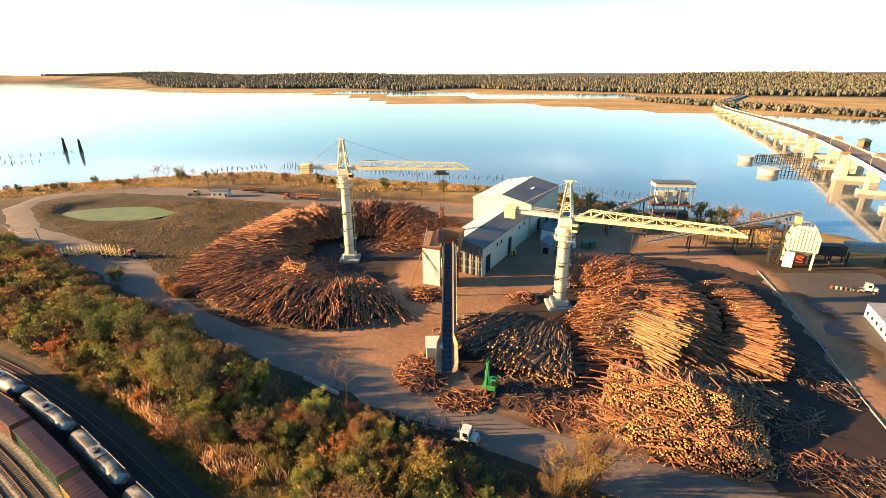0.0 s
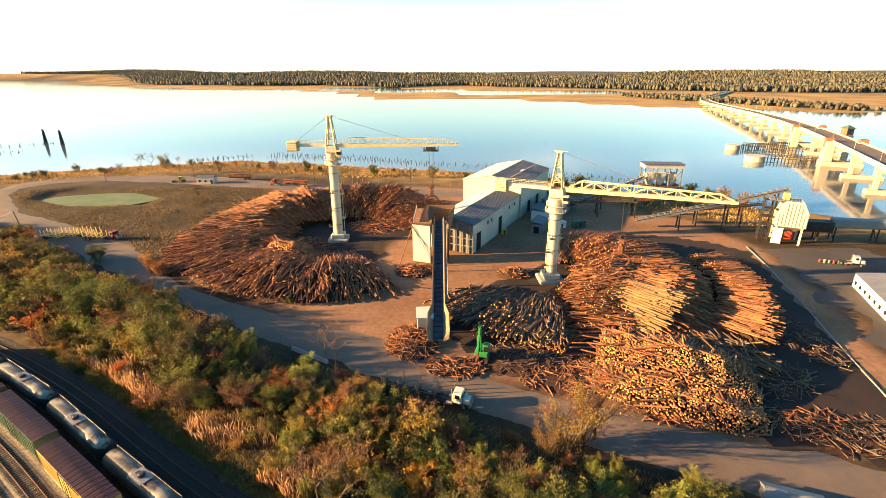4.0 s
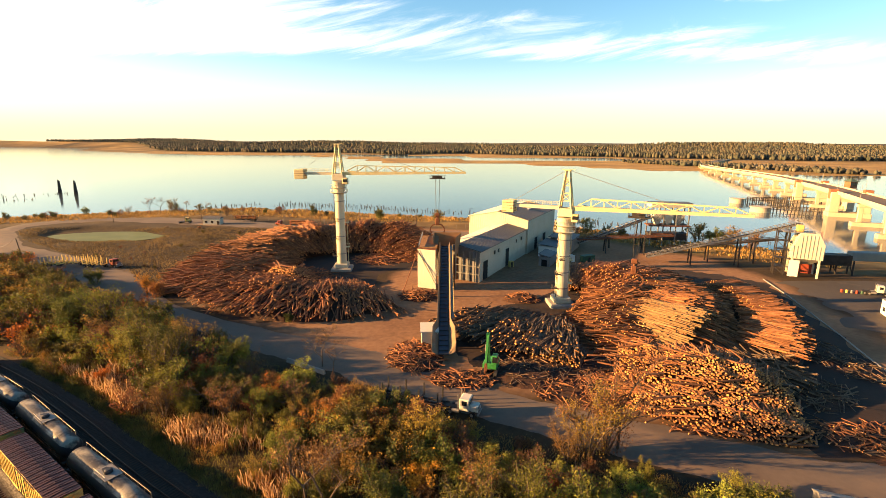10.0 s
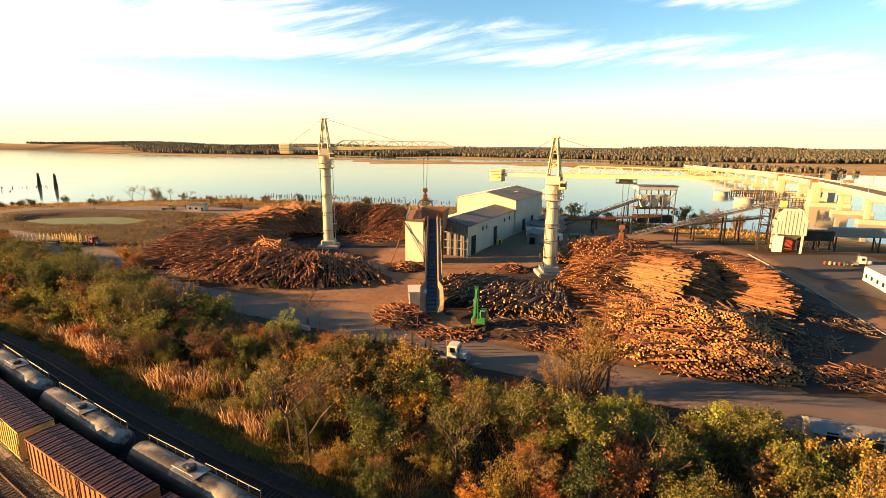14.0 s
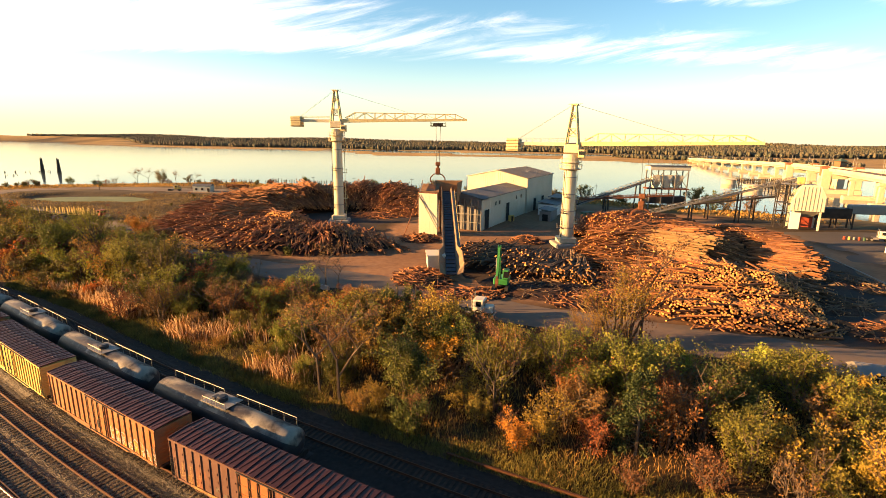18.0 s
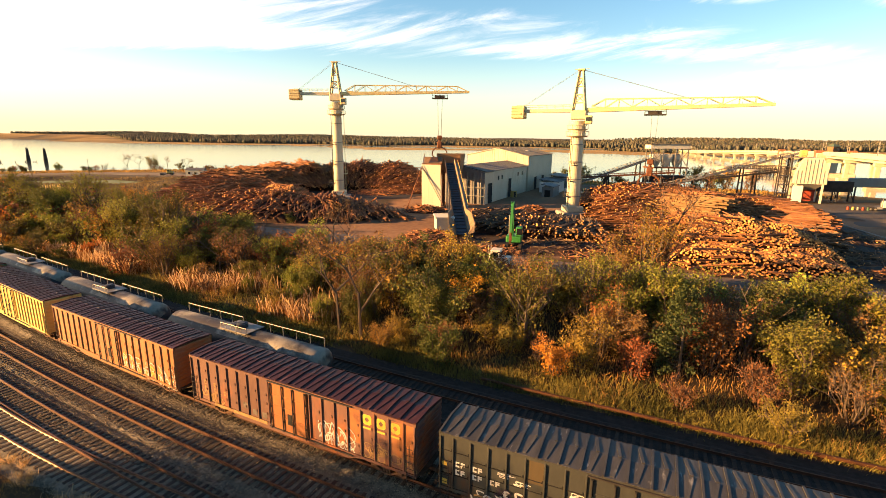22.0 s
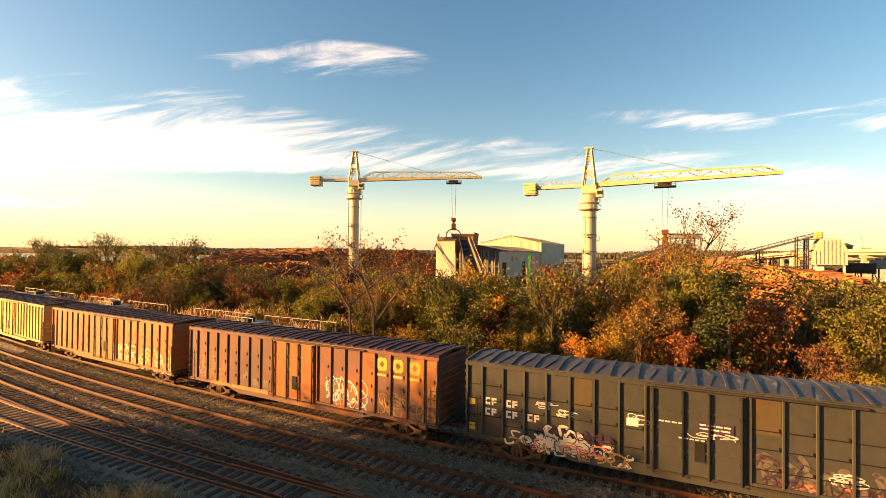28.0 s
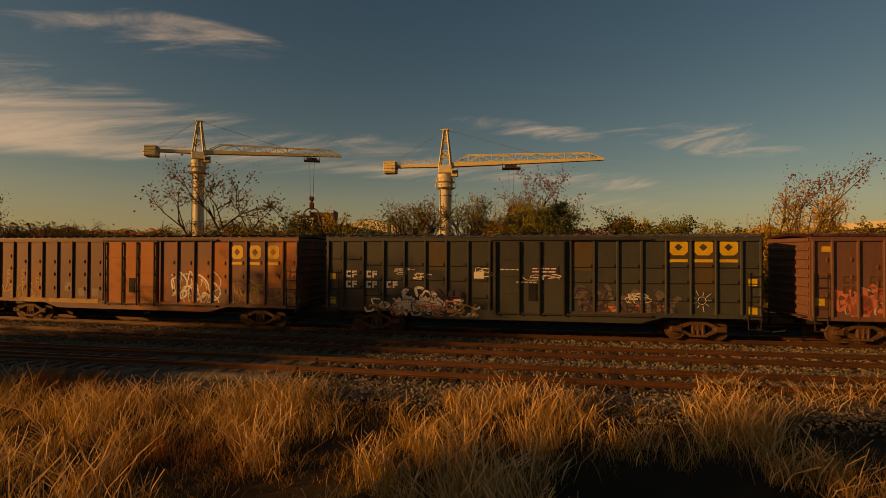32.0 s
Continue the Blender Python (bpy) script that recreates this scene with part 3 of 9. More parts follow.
def ground_height(x, y):
    u, v = rail_uv(x, y)
    z = -1.45 + 1.45 * smooth01(16, 34, v)
    if v < -7:
        z += 0.1 * noise.noise((x * 0.3, y * 0.3, 0)) - 0.25 * smooth01(-7, -12, v)
    elif v > 16:
        z += 0.18 * noise.noise((x * 0.12, y * 0.12, 3)) * smooth01(18, 26, v)
    # the bed of the tracks is dug in, to hold the ballast
    z -= 0.24 * smooth01(-9.3, -7.8, v) * smooth01(15.6, 13.8, v)
    s = lerp(SHORE, x) + 5 * noise.noise((x * 0.05, 7, 0)) - y
    z -= 1.2 * smooth01(35, 8, s)
    if s < 8:
        z = min(z, -1.2 - 3.3 * smooth01(8, -14, s))
    f = y - lerp(FAR_SHORE, x) - 12 * noise.noise((x * 0.02, 3, 0)) - 30 * noise.noise((x * 0.004, 9, 0))
    if f > -25 and y > 300:
        g = -4.5 + 3.2 * smooth01(-25, 10, f)
        if inside(CHANNEL, x, y):
            g = -4
        g += 50 * smooth01(1900, 4400, math.hypot(x, y)) * (0.75 + 0.5 * noise.noise((x * 0.0011, y * 0.0011, 2)))
        z = max(z, g)
    if inside(POND, x, y):
        z -= 1.5 * smooth01(0, 9, edge_distance(POND, x, y))
    return z


def zone_at(x, y):
    u, v = rail_uv(x, y)
    j = 4 * noise.noise((x * 0.09, y * 0.09, 5))
    d = edge_distance(YARD, x, y) * (1 if inside(YARD, x, y) else -1) + j
    dirt = smooth01(-3, 3, d)
    if -9 < v < 15.5:
        dirt = 0.25
    s = lerp(SHORE, x) - y
    marsh = smooth01(60, 22, s + j * 3) * 0.85 if y < 400 else 0
    wood = 0.0
    if y > 420:
        f = y - lerp(FAR_SHORE, x)
        marsh = smooth01(-20, 5, f)
        e = lerp(WOOD_EDGE, x)
        wood = smooth01(e - 60, e + 80, f + 60 * noise.noise((x * 0.004, y * 0.004, 1)))
        marsh *= 1 - wood
    return dirt, marsh, wood, 1


def axis(lo, hi, fine_lo, fine_hi, step, grow=1.16):
    out = list(np.arange(fine_lo, fine_hi + step / 2, step))
    for sign, edge, end in ((1, fine_hi, hi), (-1, fine_lo, lo)):
        p, s = edge, step
        while (end - p) * sign > 0:
            s = min(s * grow, 170)
            p += s * sign
            out.append(p)
    return sorted(out)


def build_ground():
    xs, ys = axis(-4700, 4700, -190, 150, 3.0), axis(-500, 4700, -40, 335, 3.0)
    v = [(x, y, ground_height(x, y)) for y in ys for x in xs]
    w = len(xs)
    f = [(j * w + i, j * w + i + 1, j * w + w + i + 1, j * w + w + i) for j in range(len(ys) - 1) for i in range(w - 1)]
    me = bpy.data.meshes.new("ground")
    me.from_pydata(v, [], f)
    me.materials.append(M["ground"])
    col = me.color_attributes.new("zone", "FLOAT_COLOR", "POINT")
    col.data.foreach_set("color", [c for p in v for c in zone_at(p[0], p[1])])
    me.polygons.foreach_set("use_smooth", [True] * len(f))
    tagged(new("ground", me), "reddish yard soil, dry brush and tawny marsh beside a river", "ground", kind="structure")
    g = Geo()
    g.face([(-4800, -400, -2), (4800, -400, -2), (4800, 4800, -2), (-4800, 4800, -2)])
    solo("water", g, M["water"], "calm wide river reflecting a pale evening sky", "river", "structure")
    g = Geo()
    c = Vector((-143, 228))
    g.face([(c.x + 27 * math.cos(t) * (1 + 0.1 * math.sin(3 * t)), c.y + 13.5 * math.sin(t), -0.95) for t in np.arange(0, 6.28, 0.2)])
    solo("pond", g, M["algae"], "small pond covered with bright green algae", "pond", "structure")


def ribbon(name, left, right, z, material, label, category="road", steps=6):
    """A road surface between two edge lines, with some thickness."""
    g = Geo()
    rows = []
    for (a, b), (c, d) in zip(zip(left, left[1:]), zip(right, right[1:])):
        for k in range(steps):
            t = k / steps
            rows.append((Vector(a).lerp(Vector(b), t), Vector(c).lerp(Vector(d), t)))
    rows.append((Vector(left[-1]), Vector(right[-1])))
    n = 5
    for a, b in rows:
        wob = 0.5 * noise.noise((a.x * 0.2, a.y * 0.2, 0))
        e = (b - a).normalized() * wob
        for k in range(n):
            p = (a + e).lerp(b + e, k / (n - 1))
            edge = -0.25 if k in (0, n - 1) else 0.0
            g.v.append((p.x, p.y, max(z, ground_height(p.x, p.y) + 0.15) + edge if edge == 0 else z - 0.2))
    for j in range(len(rows) - 1):
        for k in range(n - 1):
            i = j * n + k
            g.f.append((i, i + 1, i + n + 1, i + n)); g.m.append(0)
    return solo(name, g, material, label, category, "structure", smooth=True)


build_ground()
ribbon("road_main",
       [(-205, 236), (-172, 198), (-134, 169), (-111, 152.5), (-59.5, 113.3), (-39, 98), (-25, 89), (-15, 83), (1, 72.6), (14, 65), (27, 57.7), (48, 47), (80, 33), (130, 10)],
       [(-188, 236), (-160, 205), (-118, 181), (-96, 165.5), (-65, 128), (-40, 112), (-23, 104), (-8, 97), (6, 84), (18, 77), (31, 70), (55, 59), (88, 46), (140, 24)],
       0.06, M["asphalt"], "worn grey asphalt haul road dusted with red dirt")
ribbon("road_loop",
       [(-205, 236), (-206, 262), (-195, 277), (-173, 284), (-140, 283), (-116, 276), (-93, 271), (-69, 257), (-40, 248), (0, 238), (30, 232)],
       [(-188, 236), (-194, 249), (-184, 261), (-169, 266), (-128, 256), (-110, 250), (-98, 246), (-64, 236), (-36, 226), (-2, 216), (22, 215)],
       0.05, M["asphalt"], "pale curved yard road behind the log pile")
ribbon("pavement", [(112, 142), (100, 110), (92, 88), (85.5, 70), (80, 56)], [(152, 140), (160, 118), (170, 95), (185, 60), (190, 20)], 0.05, M["lot"],
       "dark asphalt lot with long evening shadows", "pavement")


def kerb_line():
    pts = [(111.2, 144), (105.5, 125), (100, 110), (96, 98.5), (92, 88), (88.5, 78.5), (85.5, 70), (83, 63)]
    k = thing("kerb", "pale concrete kerb stones along the log yard's edge", "kerb", kind="structure")
    for a, b in zip(pts, pts[1:]):
        a, b = Vector(a), Vector(b)
        n = max(1, round((b - a).length / 3))
        for i in range(n):
            p, q = a.lerp(b, (i + 0.03) / n), a.lerp(b, (i + 0.97) / n)
            g = Geo()
            g.beam((p.x, p.y, 0.1), (q.x, q.y, 0.1), 0.24, 0.24)
            part("kerbstone", g, M["concrete"], k)


kerb_line()


def patch_of_ground(name, poly, material, label, z=0.035):
    """A thin trodden layer with a ragged edge."""
    g = Geo()
    xs, ys = [p[0] for p in poly], [p[1] for p in poly]
    step = 2.5 if max(xs) - min(xs) > 12 else 0.4
    fray = 1.8 if step > 1 else 0.3
    at = {}
    for i in range(int((max(xs) - min(xs)) / step) + 2):
        for j in range(int((max(ys) - min(ys)) / step) + 2):
            x, y = min(xs) + i * step, min(ys) + j * step
            d = edge_distance(poly, x, y) * (1 if inside(poly, x, y) else -1) + fray * noise.noise((x * 0.25, y * 0.25, 3))
            at[i, j] = (x, y, d)
    ids = {}
    def vert(k):
        if k not in ids:
            x, y, d = at[k]
            ids[k] = len(g.v)
            g.v.append((x, y, ground_height(x, y) + z + 0.12 * smooth01(0, 5, d) + 0.1 * noise.noise((x * 0.5, y * 0.5, 1)) * smooth01(0, 3, d) - (0.2 if d < 0 else 0)))
        return ids[k]
    for (i, j), (x, y, d) in list(at.items()):
        c = [(i, j), (i + 1, j), (i + 1, j + 1), (i, j + 1)]
        if all(k in at for k in c) and max(at[k][2] for k in c) > 0:
            g.f.append(tuple(vert(k) for k in c)); g.m.append(0)
    solo(name, g, material, label, "ground", "structure", smooth=True)


# real bark soil, spread wider and darker to take in the stacks' shade
patch_of_ground("bark_floor_east", [(7, 113), (6, 97), (12, 85), (24, 80), (34, 69), (57, 57.5), (76, 49), (97, 40), (96, 52), (85, 66), (91.5, 86), (99, 108), (110, 140), (100, 152), (72, 164), (50, 146), (32, 128)],
                M["barkfloor"], "trodden bark soil darkened for the log stacks' shade")
patch_of_ground("bark_floor_west", [polar_point for polar_point in [(-25.4 + r * math.cos(math.radians(a)), 161 + r * math.sin(math.radians(a))) for a, r in
                ((20, 40), (45, 54), (70, 57), (95, 57), (120, 57), (145, 56), (170, 54), (195, 53), (215, 52), (235, 51), (255, 50), (272, 46), (288, 36), (310, 20), (340, 14))]],
                M["barkfloor"], "dark trodden bark soil round the crane")

# ---- railway ----


def track(name, offset, u0, u1, label, bed, singles=120):
    root = thing(name, label, "railway track", kind="structure")
    us = list(np.arange(u0, u1 + 1, 4.0))
    g = Geo()
    g.sweep([(*rail_xy(u, offset), RAIL_Z) for u in us], [(-2.4, -0.5), (-1.5, -0.235), (0, -0.225), (1.5, -0.235), (2.4, -0.5)], closed=False)
    part("ballast_bed", g, bed, root)
    for side in (-0.75, 0.75):
        g = Geo()
        line = [(*rail_xy(u, offset + side), RAIL_Z) for u in us]
        g.sweep(line, [(-0.07, -0.17), (0.07, -0.17), (0.07, -0.15), (0.015, -0.13), (0.015, -0.045), (0.037, -0.035), (0.037, -0.004),
                       (-0.037, -0.004), (-0.037, -0.035), (-0.015, -0.045), (-0.015, -0.13), (-0.07, -0.15)])
        g.sweep([(x, y, z + 0.003) for x, y, z in line], [(-0.033, -0.008), (0.033, -0.008), (0.033, 0.0), (-0.033, 0.0)], slot=1)
        part("rail", g, [M["rail"], M["railtop"]], root)
    one = Geo()
    one.box(-0.12, 0.12, -1.3, 1.3, -0.2, 0, bevel=0.015)
    one.box(-0.1, 0.1, -0.87, -0.63, -0.01, 0.015)
    one.box(-0.1, 0.1, 0.63, 0.87, -0.01, 0.015)
    me = one.mesh("tie", M["tie"])
    rest = Geo()
    rng = random.Random(offset)
    spots = [u0 + 0.55 * i for i in range(int((u1 - u0) / 0.55))]
    near = set(sorted(spots, key=lambda u: abs(u - 2))[:singles])
    for u in spots:
        m = pose(*rail_xy(u, offset + rng.uniform(-0.06, 0.06)), RAIL_Z - 0.172 + rng.uniform(-0.03, 0.012), 0, 0, rail_turn(u) + rng.uniform(-2, 2))
        if u in near:
            t = part("tie", me, None, root)
            t.matrix_local = m
        else:
            i = len(rest.v)
            p = [m @ Vector(q) for q in ((-0.12, -1.3, -0.2), (0.12, -1.3, -0.2), (0.12, 1.3, -0.2), (-0.12, 1.3, -0.2),
                                         (-0.12, -1.3, 0), (0.12, -1.3, 0), (0.12, 1.3, 0), (-0.12, 1.3, 0))]
            rest.hexa(p)
    part("far_ties", rest, M["tie"], root, kind="stuff")
    return root


def ballast_field():
    """The stony floor of the rail yard, between and beside the tracks."""
    # beyond the train the floor's colour carries the train's shade
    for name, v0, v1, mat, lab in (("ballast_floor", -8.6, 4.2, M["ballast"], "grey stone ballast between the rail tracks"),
                                   ("cinder_floor", 4.2, 14.2, M["darkballast"], "ground with the train's shade put into its colour")):
        g = Geo()
        us = list(np.arange(-150, 76, 2.0))
        n = 14
        for u in us:
            for k in range(n):
                v = v0 + (v1 - v0) * k / (n - 1)
                if k == 0 and v0 < 0:
                    v += 0.7 * noise.noise((u * 0.3, 0, 2))
                x, y = rail_xy(u, v)
                g.v.append((x, y, RAIL_Z - 0.34 + 0.05 * noise.noise((x * 0.6, y * 0.6, 0))))
        for i in range(len(us) - 1):
            for k in range(n - 1):
                a = i * n + k
                g.f.append((a, a + n, a + n + 1, a + 1)); g.m.append(0)
        solo(name, g, mat, lab, "ballast", "structure", smooth=True)


ballast_field()
track("track_train", 1.75, -150, 75, "rusty rails on timber ties under the boxcars", M["ballast"])
track("track_second", -2.3, -150, 75, "rusty double rails on timber ties in pale ballast", M["ballast"], 180)
track("track_third", -6.0, -150, 75, "rusty rails on weathered ties in weedy ballast", M["ballast"], 180)
# siding beds, coloured dark for the shade they lie in
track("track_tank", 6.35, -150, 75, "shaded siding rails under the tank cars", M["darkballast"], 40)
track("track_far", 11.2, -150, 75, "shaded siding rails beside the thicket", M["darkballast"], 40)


def old_rail():
    g = Geo()
    g.sweep([(*rail_xy(u, 14.4 - 0.004 * (u - 14) * 2), RAIL_Z + 0.12) for u in np.arange(-3, 60, 3.0)],
            [(-0.1, -0.2), (0.1, -0.2), (0.1, 0.0), (-0.1, 0.0)])
    solo("spare_rail", g, M["rail"], "long rusty spare rail lying by the brush", "rail")


old_rail()


def turnout():
    """The diverging rails of a switch on the near side."""
    root = thing("track_turnout", "rusty diverging switch rails with long timbers", "railway track", kind="structure")
    us = list(np.arange(-60, 2.1, 2.0))
    for side in (-0.75, 0.75):
        g = Geo()
        g.sweep([(*rail_xy(u, -6.0 + side - 1.75 * smooth01(4, -34, u) * (1 + max(0, -34 - u) * 0.035)), RAIL_Z - 0.01) for u in us],
                [(-0.07, -0.17), (0.07, -0.17), (0.02, -0.12), (0.037, -0.03), (0.037, 0), (-0.037, 0), (-0.037, -0.03), (-0.02, -0.12)])
        part("rail", g, M["railtop"], root)
    g = Geo()
    g.sweep([(*rail_xy(u, -6.0 - 1.75 * smooth01(4, -34, u) * (1 + max(0, -34 - u) * 0.035)), RAIL_Z) for u in us],
            [(-2.5, -0.5), (-1.4, -0.18), (1.4, -0.18), (2.5, -0.5)], closed=False)
    part("ballast_bed", g, M["ballast"], root)
    g = Geo()
    g.box(-0.12, 0.12, -1.5, 1.5, -0.2, 0)
    me = g.mesh("tie", M["tie"])
    for i in range(84):
        u = -56 + 0.62 * i
        t = part("tie", me, None, root)
        t.matrix_local = pose(*rail_xy(u, -6.0 - 1.75 * smooth01(4, -34, u) * (1 + max(0, -34 - u) * 0.035)), RAIL_Z - 0.155, 0, 0, rail_turn(u))


turnout()


def loose_stones():
    """Ballast stones on the bed and between the nearer tracks, as small uneven lumps."""
    rng = np.random.default_rng(44)
    n = 120000
    u, v = rng.uniform(-48, 30, n), rng.uniform(-9.6, 3.6, n)
    pts = np.array([rail_xy(a, b) for a, b in zip(u, v)])
    d = np.min(np.abs(v[:, None] - np.array([[-6.0, -2.3, 1.75]])), 1)
    z = RAIL_Z - 0.215 - 0.24 * np.clip((d - 1.45) / 0.9, 0, 1) ** 1.0 + np.where(d > 2.2, 0.16, 0.0) * 0
    z = np.maximum(z, RAIL_Z - 0.31)
    r = rng.uniform(0.02, 0.055, n)
    c = np.stack([pts[:, 0], pts[:, 1], z + r * 0.3], 1)
    ax = np.array([(1, 0, 0), (-1, 0, 0), (0, 1, 0), (0, -1, 0), (0, 0, 1), (0, 0, -1)], float)
    t = rng.uniform(0, 6.28, n)
    off = ax[None] * r[:, None, None] * rng.uniform(0.6, 1.3, (n, 6, 1)) + rng.normal(0, 0.25, (n, 6, 3)) * r[:, None, None]
    x = off[:, :, 0] * np.cos(t)[:, None] - off[:, :, 1] * np.sin(t)[:, None]
    y = off[:, :, 0] * np.sin(t)[:, None] + off[:, :, 1] * np.cos(t)[:, None]
    w = c[:, None, :] + np.stack([x, y, off[:, :, 2] * 0.75], 2)
    tri = np.array([(0, 2, 4), (2, 1, 4), (1, 3, 4), (3, 0, 4), (2, 0, 5), (1, 2, 5), (3, 1, 5), (0, 3, 5)])
    f = (np.arange(n)[:, None, None] * 6 + tri[None]).reshape(-1, 3)
    me = bpy.data.meshes.new("ballast_stones")
    me.from_pydata(w.reshape(-1, 3).tolist(), [], f.tolist())
    me.materials.append(M["stone"])
    tagged(new("ballast_stones", me), "loose pale grey ballast stones between the rails", "gravel", kind="stuff")


loose_stones()

# ---- train ----
CAR_L, CAR_H0, CAR_H1 = 18.9, -0.13, 3.28     # body length, sill and eave heights
HALF = 1.6
DEEP_IN = 0.075             # how far the side panels lie behind the posts


def bogie(parent, x):
    """Two axles in cast side frames, under a car whose floor is at z = 1 above the rail."""
    b = Geo()
    b.box(x - 0.22, x + 0.22, -1.05, 1.05, 0.45, 0.95)
    fr = part("bogie", b, M["truckiron"], parent, "cast iron bogie")
    for s in (-1, 1):
        b = Geo()
        y = s * 1.0
        b.box(x - 1.15, x - 0.65, y - 0.12, y + 0.12, 0.38, 0.62, bevel=0.04)
        b.box(x + 0.65, x + 1.15, y - 0.12, y + 0.12, 0.38, 0.62, bevel=0.04)
        b.beam((x - 0.75, y, 0.58), (x - 0.3, y, 0.78), 0.16, 0.14)
        b.beam((x + 0.75, y, 0.58), (x + 0.3, y, 0.78), 0.16, 0.14)
        b.beam((x - 0.35, y, 0.78), (x + 0.35, y, 0.78), 0.18, 0.16)
        b.beam((x - 0.75, y, 0.45), (x - 0.3, y, 0.24), 0.16, 0.12)
        b.beam((x + 0.75, y, 0.45), (x + 0.3, y, 0.24), 0.16, 0.12)
        b.beam((x - 0.35, y, 0.22), (x + 0.35, y, 0.22), 0.2, 0.1)
        part("side_frame", b, M["truckiron"], fr)
        for k in (-0.2, 0, 0.2):
            b = Geo()
            b.rod((x + k, y, 0.26), (x + k, y, 0.74), 0.075, n=7)
            part("coil_spring", b, M["truckiron"], fr)
    for k in (-0.88, 0.88):
        w = Geo()
        for s in (-1, 1):
            w.rod((x + k, s * 0.68, 0.42), (x + k, s * 0.82, 0.42), 0.42, n=20)
            w.rod((x + k, s * 0.82, 0.42), (x + k, s * 0.86, 0.42), 0.34, 0.2, n=20)
        w.rod((x + k, -0.8, 0.42), (x + k, 0.8, 0.42), 0.08)
        part("wheelset", w, M["truckiron"], fr)


def boxcar_shell(name, body, roof, door, label, seed, u_left, length=CAR_L, ribs=8, ledges=False):
    """A boxcar whose near side faces -y in its own frame; x runs from its left end."""
    rng = random.Random(seed)
    uc = u_left + length / 2
    x0, y0 = rail_xy(uc, 1.65)
    car = thing(name, label, "boxcar", "freight cars of the train", (x0, y0, RAIL_Z), rail_turn(uc))
    zs, ze = CAR_H0 - RAIL_Z, CAR_H1 - RAIL_Z
    h = length / 2
    g = Geo()
    g.box(-h, h, -HALF + DEEP_IN, HALF - DEEP_IN, zs, ze - 0.02)
    part("body", g, body, car)
    dw = 1.62
    pitch = (h - dw - 0.26) / (ribs - 0.26)
    dark = M["black"] if ledges else M["darksteel"]
    for side in (-1, 1):
        y = side * HALF
        g = Geo()
        g.box(-h, h, min(y, y - side * 0.17), max(y, y - side * 0.17), ze - 0.16, ze + 0.02)
        # the sill hangs deeper between the bogies
        lo = [(-h, zs - 0.02), (-h + 3.9, zs - 0.02), (-h + 4.9, zs - 0.3), (h - 4.9, zs - 0.3), (h - 3.9, zs - 0.02), (h, zs - 0.02)]
        for (a, p), (b, q) in zip(lo, lo[1:]):
            ya, yb = sorted((y - side * 0.005, y - side * 0.17))
            g.hexa([(a, ya, p), (b, ya, q), (b, yb, q), (a, yb, p), (a, ya, zs + 0.16), (b, ya, zs + 0.16), (b, yb, zs + 0.16), (a, yb, zs + 0.16)])
        part("side_sill", g, body, car)
        posts = []
        for s in (-1, 1):
            posts += [s * (dw + 0.16 + pitch * k) for k in range(ribs)] + [s * (h - 0.1)]
        for x in posts:
            g = Geo()
            ya, yb = sorted((y + side * 0.012, y - side * 0.17))
            g.box(x - 0.045, x + 0.045, ya, yb, zs + 0.1, ze - 0.1, bevel=0.012)
            part("post", g, body, car)
        # door with its rods and hinges
        g = Geo()
        ya, yb = sorted((y + side * 0.035, y - side * 0.16))
        g.box(-dw, dw, ya, yb, zs + 0.05, ze - 0.16)
        d = part("door", g, door, car, "sliding plug door")
        for z in (0.28, 0.5, 0.72):
            zz = zs + (ze - zs) * z
            yc, yd = sorted((y + side * 0.06, y + side * 0.03))
            g = Geo()
            g.box(-dw + 0.1, dw - 0.1, yc, yd, zz - 0.035, zz + 0.035)
            part("door_bar", g, door, d)
        for x in (-dw + 0.12, -0.45, 0.45, dw - 0.12):
            g = Geo()
            g.rod((x, y + side * 0.1, zs - 0.05), (x, y + side * 0.1, ze - 0.2), 0.042, n=6)
            for z in (0.2, 0.45, 0.7, 0.93):
                zz = zs + (ze - zs) * z
                g.box(x - 0.07, x + 0.07, y + side * 0.03 if side > 0 else y - 0.1, y + 0.1 if side > 0 else y - 0.03, zz - 0.05, zz + 0.05)
            part("lock_rod", g, dark, d)
        g = Geo()
        ya, yb = sorted((y + side * 0.07, y - side * 0.02))
        g.box(-0.05, 0.3, ya, yb, zs + 0.6, zs + 1.35)
        part("crank", g, M["black"], d)
        for z in (zs - 0.02, ze - 0.12):
            g = Geo()
            ya, yb = sorted((y + side * 0.1, y))
            g.box(-dw - 0.1, 2 * dw + 1.9, ya, yb, z, z + 0.07)
            part("door_track", g, M["darksteel"], car)
        # welded ledges or small upright tabs on the panels
        for s in (-1, 1):
            for k in range(ribs):
                w = pitch if k < ribs - 1 else pitch * 0.74
                xa = s * (dw + 0.16 + pitch * k + w * 0.5)
                lift = 0.09 if (s < 0 and k >= ribs - 2) else 0.0
                for z in (0.20, 0.42, 0.62):
                    zz = zs + (ze - zs) * (z + lift) + rng.uniform(-0.02, 0.02)
                    ya, yb = sorted((y - side * (DEEP_IN - 0.042), y - side * 0.09))
                    g = Geo()
                    if ledges:
                        g.box(xa - w * 0.42, xa + w * 0.4, ya, yb, zz - 0.014, zz + 0.014)
                        g.box(xa + w * 0.36, xa + w * 0.4, ya, yb, zz, zz + 0.13)
                    else:
                        g.box(xa + w * 0.22, xa + w * 0.28, ya, yb, zz - 0.02, zz + 0.15)
